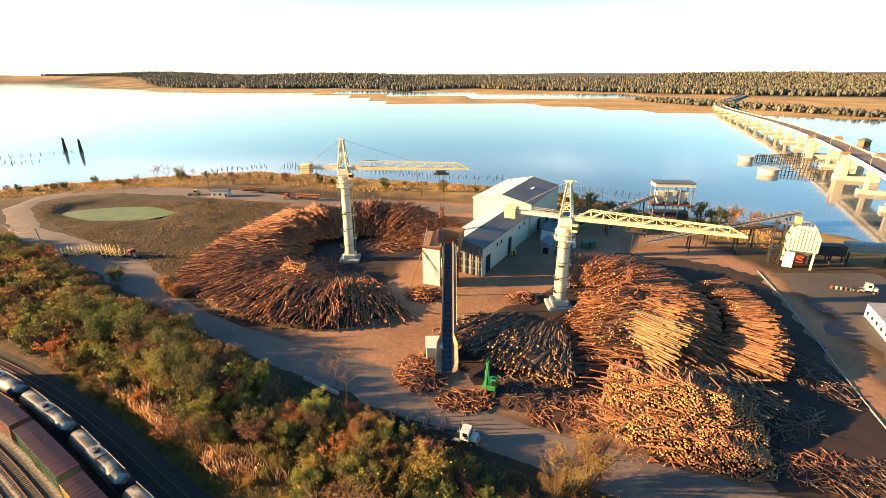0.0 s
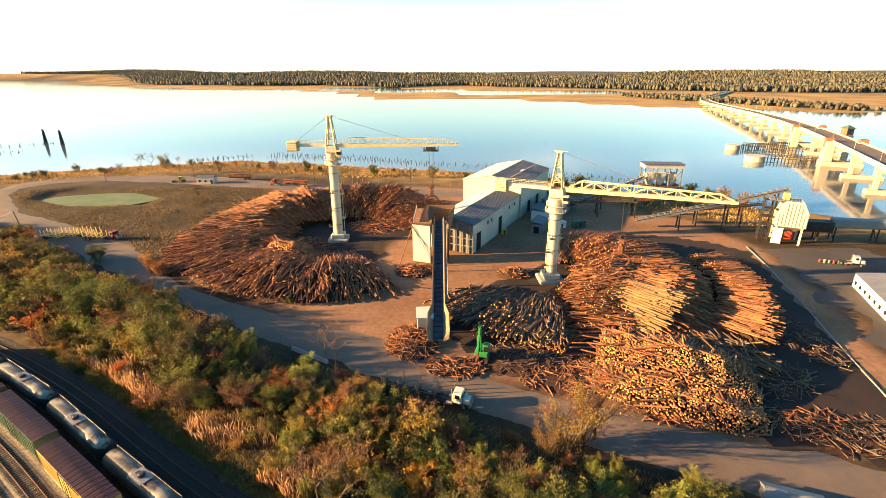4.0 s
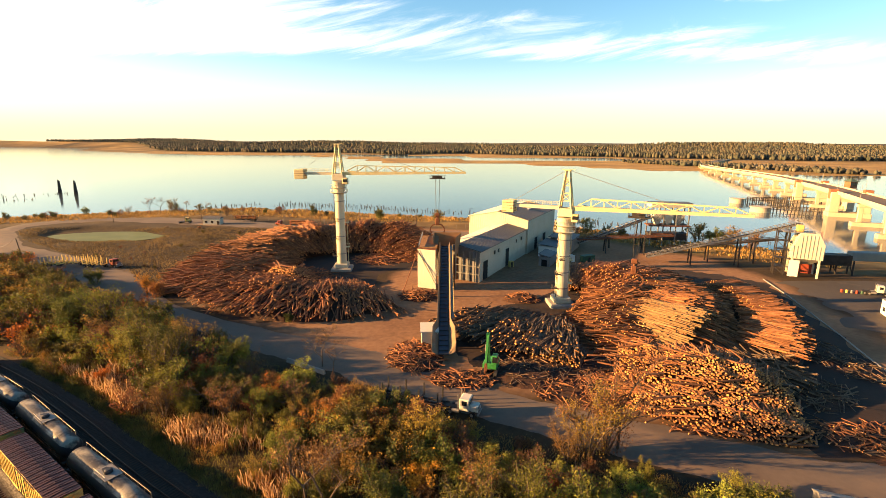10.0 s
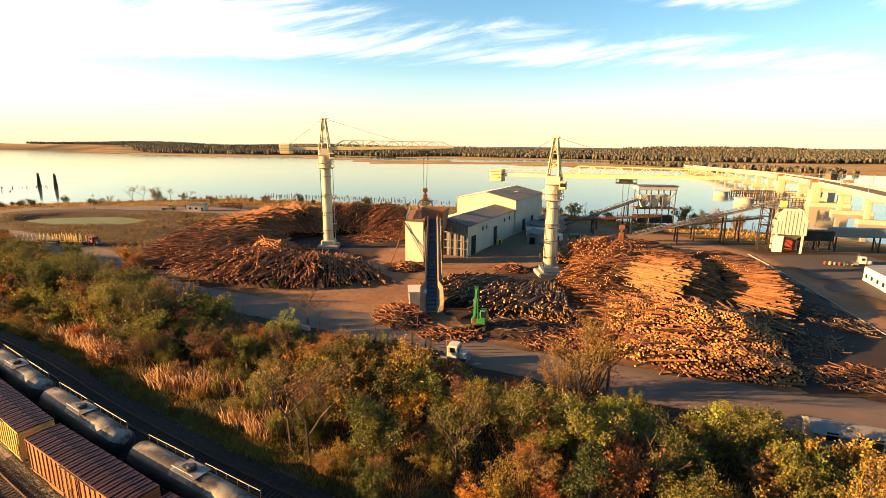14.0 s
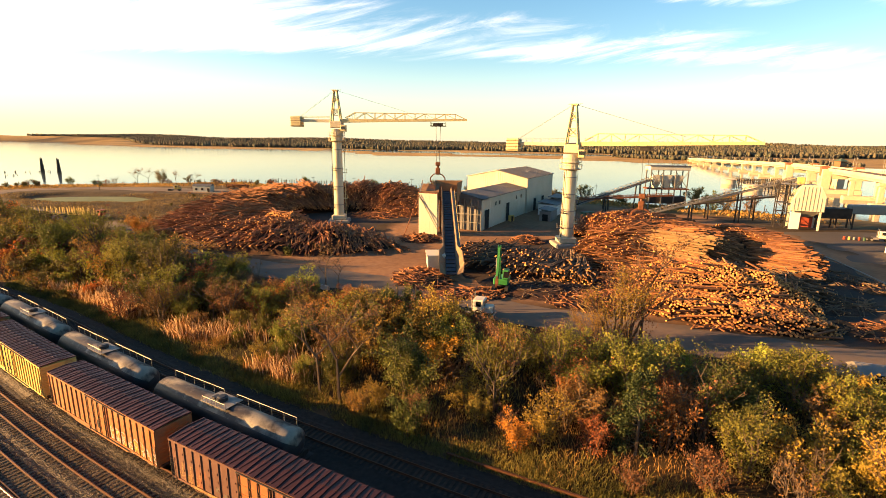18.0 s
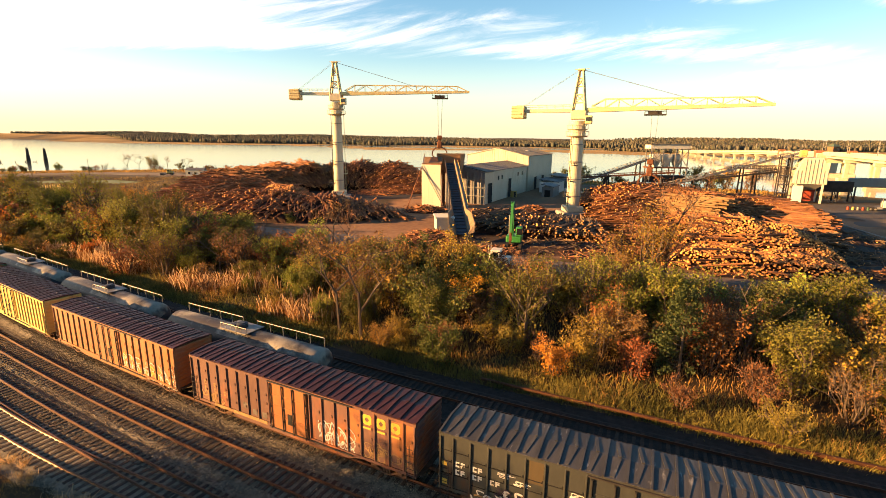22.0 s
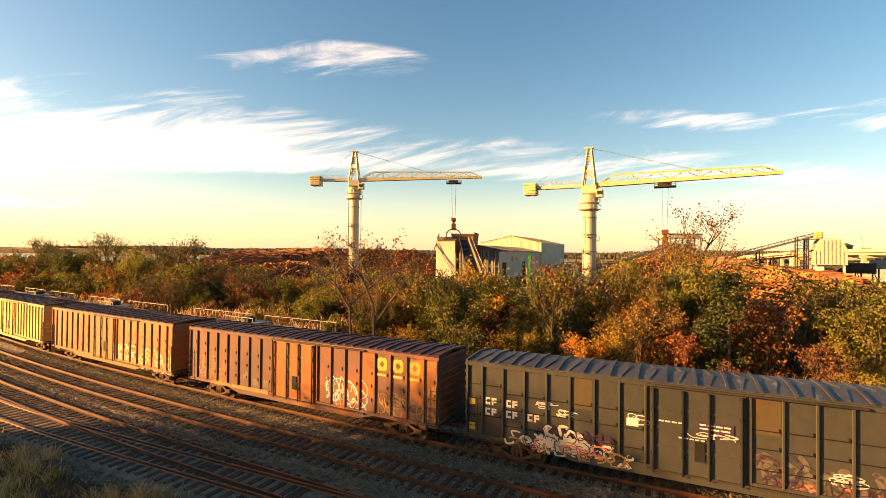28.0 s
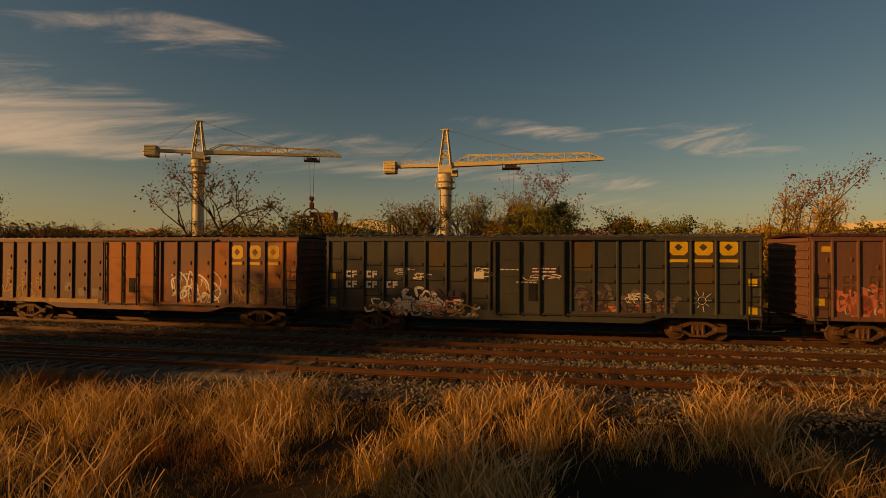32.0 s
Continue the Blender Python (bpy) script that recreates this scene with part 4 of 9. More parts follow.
                    # ledges share the body's paint; black stands for their shadow and rust
                    part("side_ledge" if ledges else "side_tab", g, dark if ledges else body, car)
        for s in (-1, 1):
            g = Geo()
            for k in range(5):
                zz = zs + 0.1 + k * 0.42
                g.rod((s * (h - 0.62), y + side * 0.06, zz), (s * (h - 0.1), y + side * 0.06, zz), 0.016, n=5)
            g.beam((s * (h - 0.62), y + side * 0.03, zs - 0.1), (s * (h - 0.62), y + side * 0.03, zs + 1.95), 0.03)
            g.beam((s * (h - 0.1), y + side * 0.03, zs - 0.1), (s * (h - 0.1), y + side * 0.03, zs + 1.95), 0.03)
            g.rod((s * (h - 0.6), y + side * 0.03, zs - 0.45), (s * (h - 0.12), y + side * 0.03, zs - 0.45), 0.018, n=5)
            g.rod((s * (h - 0.6), y + side * 0.03, zs - 0.45), (s * (h - 0.6), y + side * 0.03, zs), 0.018, n=5)
            g.rod((s * (h - 0.12), y + side * 0.03, zs - 0.45), (s * (h - 0.12), y + side * 0.03, zs), 0.018, n=5)
            part("ladder", g, M["darksteel"], car)
    # roof: low gable of ribbed panels
    ridge = ze + 0.17
    g = Geo()
    for s in (-1, 1):
        g.hexa([(-h, s * HALF if s < 0 else 0, ze if s < 0 else ridge - 0.06), (h, s * HALF if s < 0 else 0, ze if s < 0 else ridge - 0.06),
                (h, 0 if s < 0 else HALF, ridge - 0.06 if s < 0 else ze), (-h, 0 if s < 0 else HALF, ridge - 0.06 if s < 0 else ze),
                (-h, s * HALF if s < 0 else 0, ze + 0.05 if s < 0 else ridge), (h, s * HALF if s < 0 else 0, ze + 0.05 if s < 0 else ridge),
                (h, 0 if s < 0 else HALF, ridge if s < 0 else ze + 0.05), (-h, 0 if s < 0 else HALF, ridge if s < 0 else ze + 0.05)])
    part("roof", g, roof, car)
    n = 18
    for k in range(n + 1):
        x = -h + 0.05 + (length - 0.1) * k / n
        g = Geo()
        for s in (-1, 1):
            g.beam((x, s * (HALF - 0.02), ze + 0.08), (x, 0, ridge + 0.03), 0.11, 0.07)
        part("roof_rib", g, roof, car)
        if k < n:
            g = Geo()
            w = (length - 0.1) / n
            for s in (-1, 1):
                g.beam((x + w * 0.38, s * (HALF - 0.15), ze + 0.062), (x + w * 0.6, s * 0.06, ridge + 0.012), 0.16, 0.05)
            part("roof_corrugation", g, roof, car)
    # ends: horizontal ribs
    for s in (-1, 1):
        for k in range(9):
            g = Geo()
            zz = zs + 0.3 + k * (ze - zs - 0.4) / 8
            xa, xb = sorted((s * h, s * (h + 0.07)))
            g.box(xa, xb, -HALF + 0.12, HALF - 0.12, zz - 0.09, zz + 0.09, bevel=0.03)
            part("end_rib", g, body, car)
        g = Geo()
        xa, xb = sorted((s * h, s * (h + 0.3)))
        g.box(xa, xb, -1.4, 1.4, zs + 0.1, zs + 0.16)
        xa, xb = sorted((s * (h - 0.2), s * (h + 0.55)))
        g.box(xa, xb, -0.16, 0.16, 0.72, 0.98, bevel=0.04)
        xa, xb = sorted((s * (h + 0.5), s * (h + 0.82)))
        g.box(xa, xb, -0.22, 0.2, 0.68, 1.04, bevel=0.06)
        part("coupler", g, M["truckiron"], car)
        g = Geo()
        pts = [Vector((s * (h + 0.1), -0.5, 0.8)), Vector((s * (h + 0.35), -0.45, 0.45)), Vector((s * (h + 0.8), -0.3, 0.36))]
        for a, b in zip(pts, pts[1:]):
            g.rod(a, b, 0.03, n=6)
        part("air_hose", g, M["tyre"], car)
        bogie(car, s * (h - 2.35))
    g = Geo()
    g.box(-h + 0.4, h - 0.4, -0.35, 0.35, zs - 0.32, zs)
    for x in (-3.1, -1.0, 1.4, 3.3):
        g.box(x - 0.08, x + 0.08, -1.35, 1.35, zs - 0.3, zs)
    g.rod((-2.2, -0.8, zs - 0.35), (-1.2, -0.8, zs - 0.35), 0.22, n=12)
    g.box(0.2, 0.7, -1.0, -0.6, zs - 0.55, zs - 0.1)
    part("underframe", g, M["darksteel"], car)
    return car, zs, ze, h


def sidepanel(car, name, x0, x1, z0, z1, material, label="", y=-HALF + DEEP_IN - 0.004, out=0.008):
    g = Geo()
    g.box(x0, x1, y - out, y + 0.03, z0, z1)
    return part(name, g, material, car, label)


def squiggle(car, x0, x1, z0, z1, material, seed, label, width=0.1, n=9, y=-HALF + DEEP_IN - 0.01, loop=1.0):
    """Looping painted strokes, drawn as flat ribbons on the car's side."""
    rng = random.Random(seed)
    for k in range(n):
        g = Geo()
        cx, cz = rng.uniform(x0, x1), rng.uniform(z0, z1)
        rx, rz = loop * rng.uniform(0.15, 0.45), loop * rng.uniform(0.2, 0.5) * (z1 - z0)
        a0, sweep = rng.uniform(0, 6.3), rng.uniform(2.5, 5.5)
        w = width * rng.uniform(0.6, 1.4)
        pts = []
        for i in range(15):
            t = a0 + sweep * i / 14
            pts.append((cx + rx * math.cos(t) + 0.25 * rx * math.sin(2.3 * t), cz + rz * math.sin(t)))
        for i, (px, pz) in enumerate(pts):
            qx, qz = pts[min(i + 1, 14)][0] - pts[max(i - 1, 0)][0], pts[min(i + 1, 14)][1] - pts[max(i - 1, 0)][1]
            q = math.hypot(qx, qz) + 1e-6
            ox, oz = -qz / q * w / 2, qx / q * w / 2
            for s in (1, -1):
                X, Z = px + s * ox, max(z0 - 0.05, pz + s * oz)
                g.v.append((X, y, Z)); g.v.append((X, y + 0.012, Z))
            if i:
                j = (i - 1) * 4
                g.f += [(j, j + 2, j + 6, j + 4), (j + 1, j + 5, j + 7, j + 3), (j, j + 4, j + 5, j + 1), (j + 2, j + 3, j + 7, j + 6)]
                g.m += [0] * 4
        part("graffiti_stroke", g, material, car, label)


def block_mark(car, x0, z0, w, h, material, y=-HALF + DEEP_IN - 0.01):
    """The owner's mark as three plain thick rings over bars."""
    for k in range(3):
        a = x0 + k * 0.99
        g = Geo()
        z, hh = z0 + 0.3 * h, 0.7 * h
        c, t = 0.2 * w, 0.27 * w

        def loop(i):
            return [(a + i + c, z + i), (a + w - i - c, z + i), (a + w - i, z + i + c), (a + w - i, z + hh - i - c),
                    (a + w - i - c, z + hh - i), (a + i + c, z + hh - i), (a + i, z + hh - i - c), (a + i, z + i + c)]

        outer, inner = loop(0.0), loop(t)
        g.v += [(px, y, pz) for px, pz in outer + inner] + [(px, y + 0.015, pz) for px, pz in outer + inner]
        for i in range(8):
            j = (i + 1) % 8
            g.f += [(i, j, 8 + j, 8 + i), (16 + i, 24 + i, 24 + j, 16 + j), (i, 16 + i, 16 + j, j), (8 + i, 8 + j, 24 + j, 24 + i)]
            g.m += [0] * 4
        part("mark_ring", g, material, car)
        g = Geo()
        g.box(a, a + w, y, y + 0.015, z0, z0 + 0.13 * h)
        part("mark_bar", g, material, car)


def number_bars(car, x0, z, groups, material, y=-HALF + DEEP_IN - 0.01, w=0.23, h=0.32, step=0.99):
    """Reporting marks as character-sized bars, set in pairs between the posts."""
    for k, n in enumerate(groups):
        for i in range(n):
            g = Geo()
            a = x0 + k * step + i * (w + 0.075)
            g.box(a, a + w * 0.36, y, y + 0.015, z, z + h)
            g.box(a + w * 0.36, a + w, y, y + 0.015, z + h * 0.36 * (i % 2), z + h * (0.3 + 0.36 * (i % 2)))
            g.box(a + w * 0.36, a + w, y, y + 0.015, z + h * 0.76, z + h)
            part("marking_bar", g, material, car)


def bars(car, x0, z, n, w, gap, h, material, y=-HALF + DEEP_IN - 0.01):
    for k in range(n):
        g = Geo()
        g.box(x0 + k * (w + gap), x0 + k * (w + gap) + w, y, y + 0.015, z, z + h)
        part("marking_bar", g, material, car)


def sun_sign(car, x, z, y=-HALF + DEEP_IN - 0.016):
    """A white ring with rays."""
    g = Geo()
    for k in range(16):
        a, b = 6.2832 * k / 16, 6.2832 * (k + 1) / 16
        g.beam((x + 0.16 * math.cos(a), y, z + 0.16 * math.sin(a)), (x + 0.16 * math.cos(b), y, z + 0.16 * math.sin(b)), 0.04, 0.012)
    for k in range(9):
        a, r = 6.2832 * k / 9, 0.36 + 0.12 * (k % 2)
        g.beam((x + 0.22 * math.cos(a), y, z + 0.22 * math.sin(a)), (x + r * math.cos(a), y, z + r * math.sin(a)), 0.035, 0.012)
    part("sun_sign", g, M["whitepaint"], car, "white painted sun sign")


SILL, EAVE = CAR_H0 - RAIL_Z, CAR_H1 - RAIL_Z
grey, *_ = boxcar_shell("boxcar", M["boxgrey"], M["roofgalv"], M["boxgrey"], "charcoal grey ribbed boxcar with graffiti and yellow marks, on the track", 1, 0.0, 19.15, ledges=True)
block_mark(grey, 5.9, SILL + 2.35, 0.74, 0.98, M["yellowpaint"])
number_bars(grey, -8.6, SILL + 1.54, (2, 2), M["whitepaint"])
number_bars(grey, -8.6, SILL + 1.06, (2, 2, 2), M["whitepaint"])
for z in (SILL + 0.28, SILL + 1.45):
    sidepanel(grey, "reflector_panel", -9.4, -9.1, z, z + 0.32, M["yellowpaint"])
    sidepanel(grey, "reflector_panel", 9.0, 9.36, z - 0.1, z + 0.22, M["yellowpaint"])
for x in (2.6, 4.0, 6.3, -1.2, 0.9):
    sidepanel(grey, "reflector_strip", x, x + 0.42, SILL + 0.02, SILL + 0.12, M["yellowpaint"])
squiggle(grey, -6.0, -3.9, SILL + 0.2, SILL + 0.95, M["silverpaint"], 5, "silver spray-painted letters", 0.15, 24, y=-HALF - 0.02, loop=0.55)
squiggle(grey, -7.5, -2.4, SILL - 0.15, SILL + 0.5, M["silverpaint"], 15, "silver spray-painted loops", 0.07, 34, y=-HALF - 0.022, loop=0.55)
squiggle(grey, -6.6, -2.9, SILL - 0.05, SILL + 0.95, M["purplepaint"], 6, "dark spray-painted outline", 0.035, 30, y=-HALF - 0.028, loop=0.5)
squiggle(grey, -7.6, -2.0, SILL - 0.16, SILL + 0.35, M["ochre"], 16, "ochre spray paint", 0.07, 26, y=-HALF - 0.024, loop=0.7)
squiggle(grey, -6.5, -3.0, SILL - 0.15, SILL + 0.3, M["redpaint"], 17, "faded red spray strokes", 0.05, 6, y=-HALF - 0.03)
squiggle(grey, 2.0, 6.3, SILL + 0.1, SILL + 1.05, M["fadegrey"], 7, "faded grey spray strokes", 0.17, 26)
squiggle(grey, 2.0, 6.3, SILL + 0.1, SILL + 1.0, M["purplepaint"], 8, "dark spray outline", 0.06, 14, y=-HALF + DEEP_IN - 0.018)
squiggle(grey, 2.6, 6.0, SILL + 0.05, SILL + 0.4, M["redpaint"], 18, "faded red spray strokes", 0.09, 5)
squiggle(grey, 4.2, 4.9, SILL + 0.6, SILL + 0.95, M["whitepaint"], 19, "small white spray tag", 0.04, 7, y=-HALF + DEEP_IN - 0.022)
sun_sign(grey, 7.2, SILL + 0.72)
sidepanel(grey, "stencil_plate", 0.05, 1.25, SILL + 1.62, SILL + 2.15, M["purplepaint"], y=-HALF - 0.055)
bars(grey, 0.12, SILL + 2.0, 4, 0.22, 0.05, 0.06, M["whitepaint"], y=-HALF - 0.07)
bars(grey, 0.12, SILL + 1.86, 3, 0.3, 0.05, 0.06, M["whitepaint"], y=-HALF - 0.07)
squiggle(grey, 0.1, 1.2, SILL + 1.55, SILL + 1.8, M["whitepaint"], 10, "white chalk rings", 0.035, 5, y=-HALF - 0.08)
bars(grey, -1.3, SILL + 1.95, 4, 0.18, 0.05, 0.05, M["whitepaint"], y=-HALF - 0.07)
bars(grey, -0.6, SILL + 1.4, 5, 0.14, 0.05, 0.04, M["whitepaint"], y=-HALF - 0.07)
sidepanel(grey, "route_card", -2.5, -2.05, SILL + 1.55, SILL + 1.85, M["whitepaint"])
for x, w, z, hh in ((-6.0, 0.3, 1.75, 0.22), (-2.35, 0.4, 1.5, 0.4), (-5.2, 0.5, 1.5, 0.2)):
    squiggle(grey, x, x + w, SILL + z, SILL + z + hh, M["whitepaint"], int(20 + x * 3), "small white spray tag", 0.035, 5)
sidepanel(grey, "primer_panel", 1.84, 2.72, SILL + 1.95, EAVE - 0.2, M["boxolive"], "faded ochre-stained panel", out=0.002)
sidepanel(grey, "primer_panel", 6.82, 7.68, SILL + 1.1, EAVE - 0.2, M["boxolive"], "faded ochre-stained panel", out=0.002)
sidepanel(grey, "primer_panel", -4.7, -3.84, SILL + 1.9, EAVE - 0.2, M["boxolive"], "faded ochre-stained panel", out=0.002)
sidepanel(grey, "paint_patch", -4.1, -3.1, SILL + 0.55, SILL + 0.95, M["purplepaint"], out=0.02)

brown, *_ = boxcar_shell("boxcar", M["boxbrown"], M["roofred"], M["doorrust"], "rust-brown ribbed boxcar with an orange door and white graffiti", 2, -20.45, 19.1)
block_mark(brown, 5.86, SILL + 2.1, 0.64, 0.95, M["yellowpaint"])
number_bars(brown, -8.2, SILL + 1.4, (2, 2), M["ochre"])
number_bars(brown, -8.2, SILL + 0.98, (2, 2, 2), M["ochre"])
squiggle(brown, 2.3, 4.9, SILL + 0.1, SILL + 1.35, M["silverpaint"], 21, "white spray-painted letters' outline", 0.07, 24)
squiggle(brown, -8.3, -6.6, SILL + 0.1, SILL + 0.8, M["ochre"], 22, "pale spray paint", 0.07, 14)
squiggle(brown, 5.6, 7.4, SILL + 0.2, SILL + 1.0, M["ochre"], 23, "ochre spray paint", 0.06, 16)
squiggle(brown, 8.0, 9.2, SILL + 0.3, SILL + 0.95, M["ochre"], 24, "ochre spray paint", 0.06, 9)
for k, x in enumerate((-3.4, -4.3, -2.5)):
    sidepanel(brown, "paint_patch", x, x + 0.42, SILL + 0.35 + 0.25 * (k % 2), SILL + 0.75 + 0.3 * (k % 2), M["fadegrey"], "buffed grey paint patch", out=0.004)
sidepanel(brown, "sill_patch", -7.2, -2.0, SILL - 0.03, SILL + 0.2, M["ochre"], "ochre paint along the sill", y=-HALF - 0.002)
sidepanel(brown, "primer_panel", 7.8, 9.38, SILL + 0.95, EAVE - 0.25, M["boxred"], out=0.002)
sidepanel(brown, "primer_panel", 4.85, 5.68, SILL + 0.95, EAVE - 0.25, M["doorrust"], out=0.002)

red, *_ = boxcar_shell("boxcar", M["boxred"], M["roofred"], M["boxred"], "orange-red ribbed boxcar with pale graffiti along its sill", 3, -41.1)
squiggle(red, -8.8, -1.9, SILL - 0.1, SILL + 0.75, M["ochre"], 31, "pale spray paint", 0.09, 40)
squiggle(red, 1.9, 9.0, SILL - 0.1, SILL + 1.1, M["silverpaint"], 32, "pale spray paint", 0.08, 44)
squiggle(red, 1.9, 9.0, SILL + 0.1, SILL + 1.2, M["yellowpaint"], 33, "yellow spray paint", 0.1, 14)
yellow, *_ = boxcar_shell("boxcar", M["boxyellow"], M["roofred"], M["boxyellow"], "yellow ribbed boxcar with a weathered dark roof", 4, -61.7, ribs=10)
boxcar_shell("boxcar", M["boxgreen"], M["roofred"], M["boxgreen"], "green ribbed boxcar with a dark roof", 5, -82.3)
boxcar_shell("boxcar", M["boxbrown"], M["roofred"], M["boxbrown"], "brown ribbed boxcar with a dark roof", 6, -102.9)
last, *_ = boxcar_shell("boxcar", M["boxbrown"], M["roofred"], M["boxbrown"], "dark brown ribbed boxcar with red graffiti", 7, 20.85)
squiggle(last, -8.4, -4.0, SILL + 0.1, SILL + 1.1, M["redpaint"], 41, "red spray paint", 0.2, 26)
squiggle(last, -8.4, -4.0, SILL + 0.1, SILL + 1.1, M["silverpaint"], 42, "pale spray outline", 0.05, 12)
number_bars(last, -8.2, SILL + 1.5, (2, 2), M["rustwash"])
number_bars(last, -8.2, SILL + 1.08, (2, 2, 2), M["rustwash"])
sidepanel(last, "reflector_panel", -9.3, -8.9, SILL + 0.6, SILL + 0.95, M["yellowpaint"])
sidepanel(last, "reflector_panel", -9.0, -8.6, EAVE - 0.6, EAVE - 0.38, M["yellowpaint"])


def tank_car(u_left, length, label, seed, rails=True, r=1.45):
    uc = u_left + length / 2
    car = thing("tank_car", label, "tank car", "tank cars on the siding", (*rail_xy(uc, 6.35), RAIL_Z), rail_turn(uc))
    h, zc = length / 2 - 0.5, 2.45
    g = Geo()
    prof = [(-h - 0.55, 0.05), (-h - 0.5, 0.45 * r), (-h - 0.32, 0.8 * r), (-h, r), (-h / 2, r), (0, r), (h / 2, r), (h, r), (h + 0.32, 0.8 * r), (h + 0.5, 0.45 * r), (h + 0.55, 0.05)]
    n = 28
    for x, rr in prof:
        for k in range(n):
            t = 2 * math.pi * k / n
            g.v.append((x, rr * math.sin(t), zc + rr * math.cos(t)))
    for j in range(len(prof) - 1):
        for k in range(n):
            a, b = j * n + k, j * n + (k + 1) % n
            # pale flaking paint over the top; its sunlit brightness is in the colour
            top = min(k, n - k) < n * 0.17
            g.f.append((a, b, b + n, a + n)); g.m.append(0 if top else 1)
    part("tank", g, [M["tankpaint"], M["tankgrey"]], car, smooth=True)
    g = Geo()
    g.rod((0, 0, zc + r - 0.1), (0, 0, zc + r + 0.42), 0.5, n=16)
    g.rod((0, 0, zc + r + 0.42), (0, 0, zc + r + 0.5), 0.42, 0.3, n=16)
    g.box(-1.1, -0.6, -0.3, 0.3, zc + r - 0.1, zc + r + 0.25)
    part("manway", g, M["tankgrey"], car)
    g = Geo()
    g.box(-1.6, 1.6, -1.0, 1.0, zc + r + 0.02, zc + r + 0.07)
    part("platform", g, M["galv"], car)
    if rails:
        for side, x0, x1 in ((1, -h + 0.3, -0.9), (1, 0.9, h - 0.3), (-1, -1.6, 1.6)):
            g = Geo()
            y = side * 0.9
            zt = zc + r + 0.5
            g.rod((x0, y, zt), (x1, y, zt), 0.03, n=6)
            for k in range(6):
                x = x0 + (x1 - x0) * k / 5
                g.rod((x, y, zc + math.sqrt(r * r - y * y) - 0.03), (x, y, zt), 0.025, n=6)
            part("handrail", g, M["galv"], car, "pale pipe handrail")
    g = Geo()
    g.box(-h - 0.9, h + 0.9, -0.3, 0.3, 0.8, 1.1)
    for s in (-1, 1):
        g.box(s * h - 0.5, s * h + 0.5, -1.2, 1.2, 0.95, 1.5)
        g.box(s * (h + 0.7) - 0.3, s * (h + 0.7) + 0.3, -1.4, 1.4, 1.05, 1.12)
    part("underframe", g, M["darksteel"], car)
    for s in (-1, 1):
        bogie(car, s * (h - 1.2))


tank_car(-31.6, 18.6, "dark tank car with flaking white paint and a pipe handrail", 1)
tank_car(-53.0, 18.6, "dark tank car with a flaking pale top", 2)
tank_car(-74.0, 18.6, "dark tank car with flaking pale paint", 3)
tank_car(-95.0, 18.6, "dark tank car with flaking pale paint", 4)
tank_car(-116.0, 18.6, "dark tank car with flaking pale paint", 5)

# ---- cranes ----


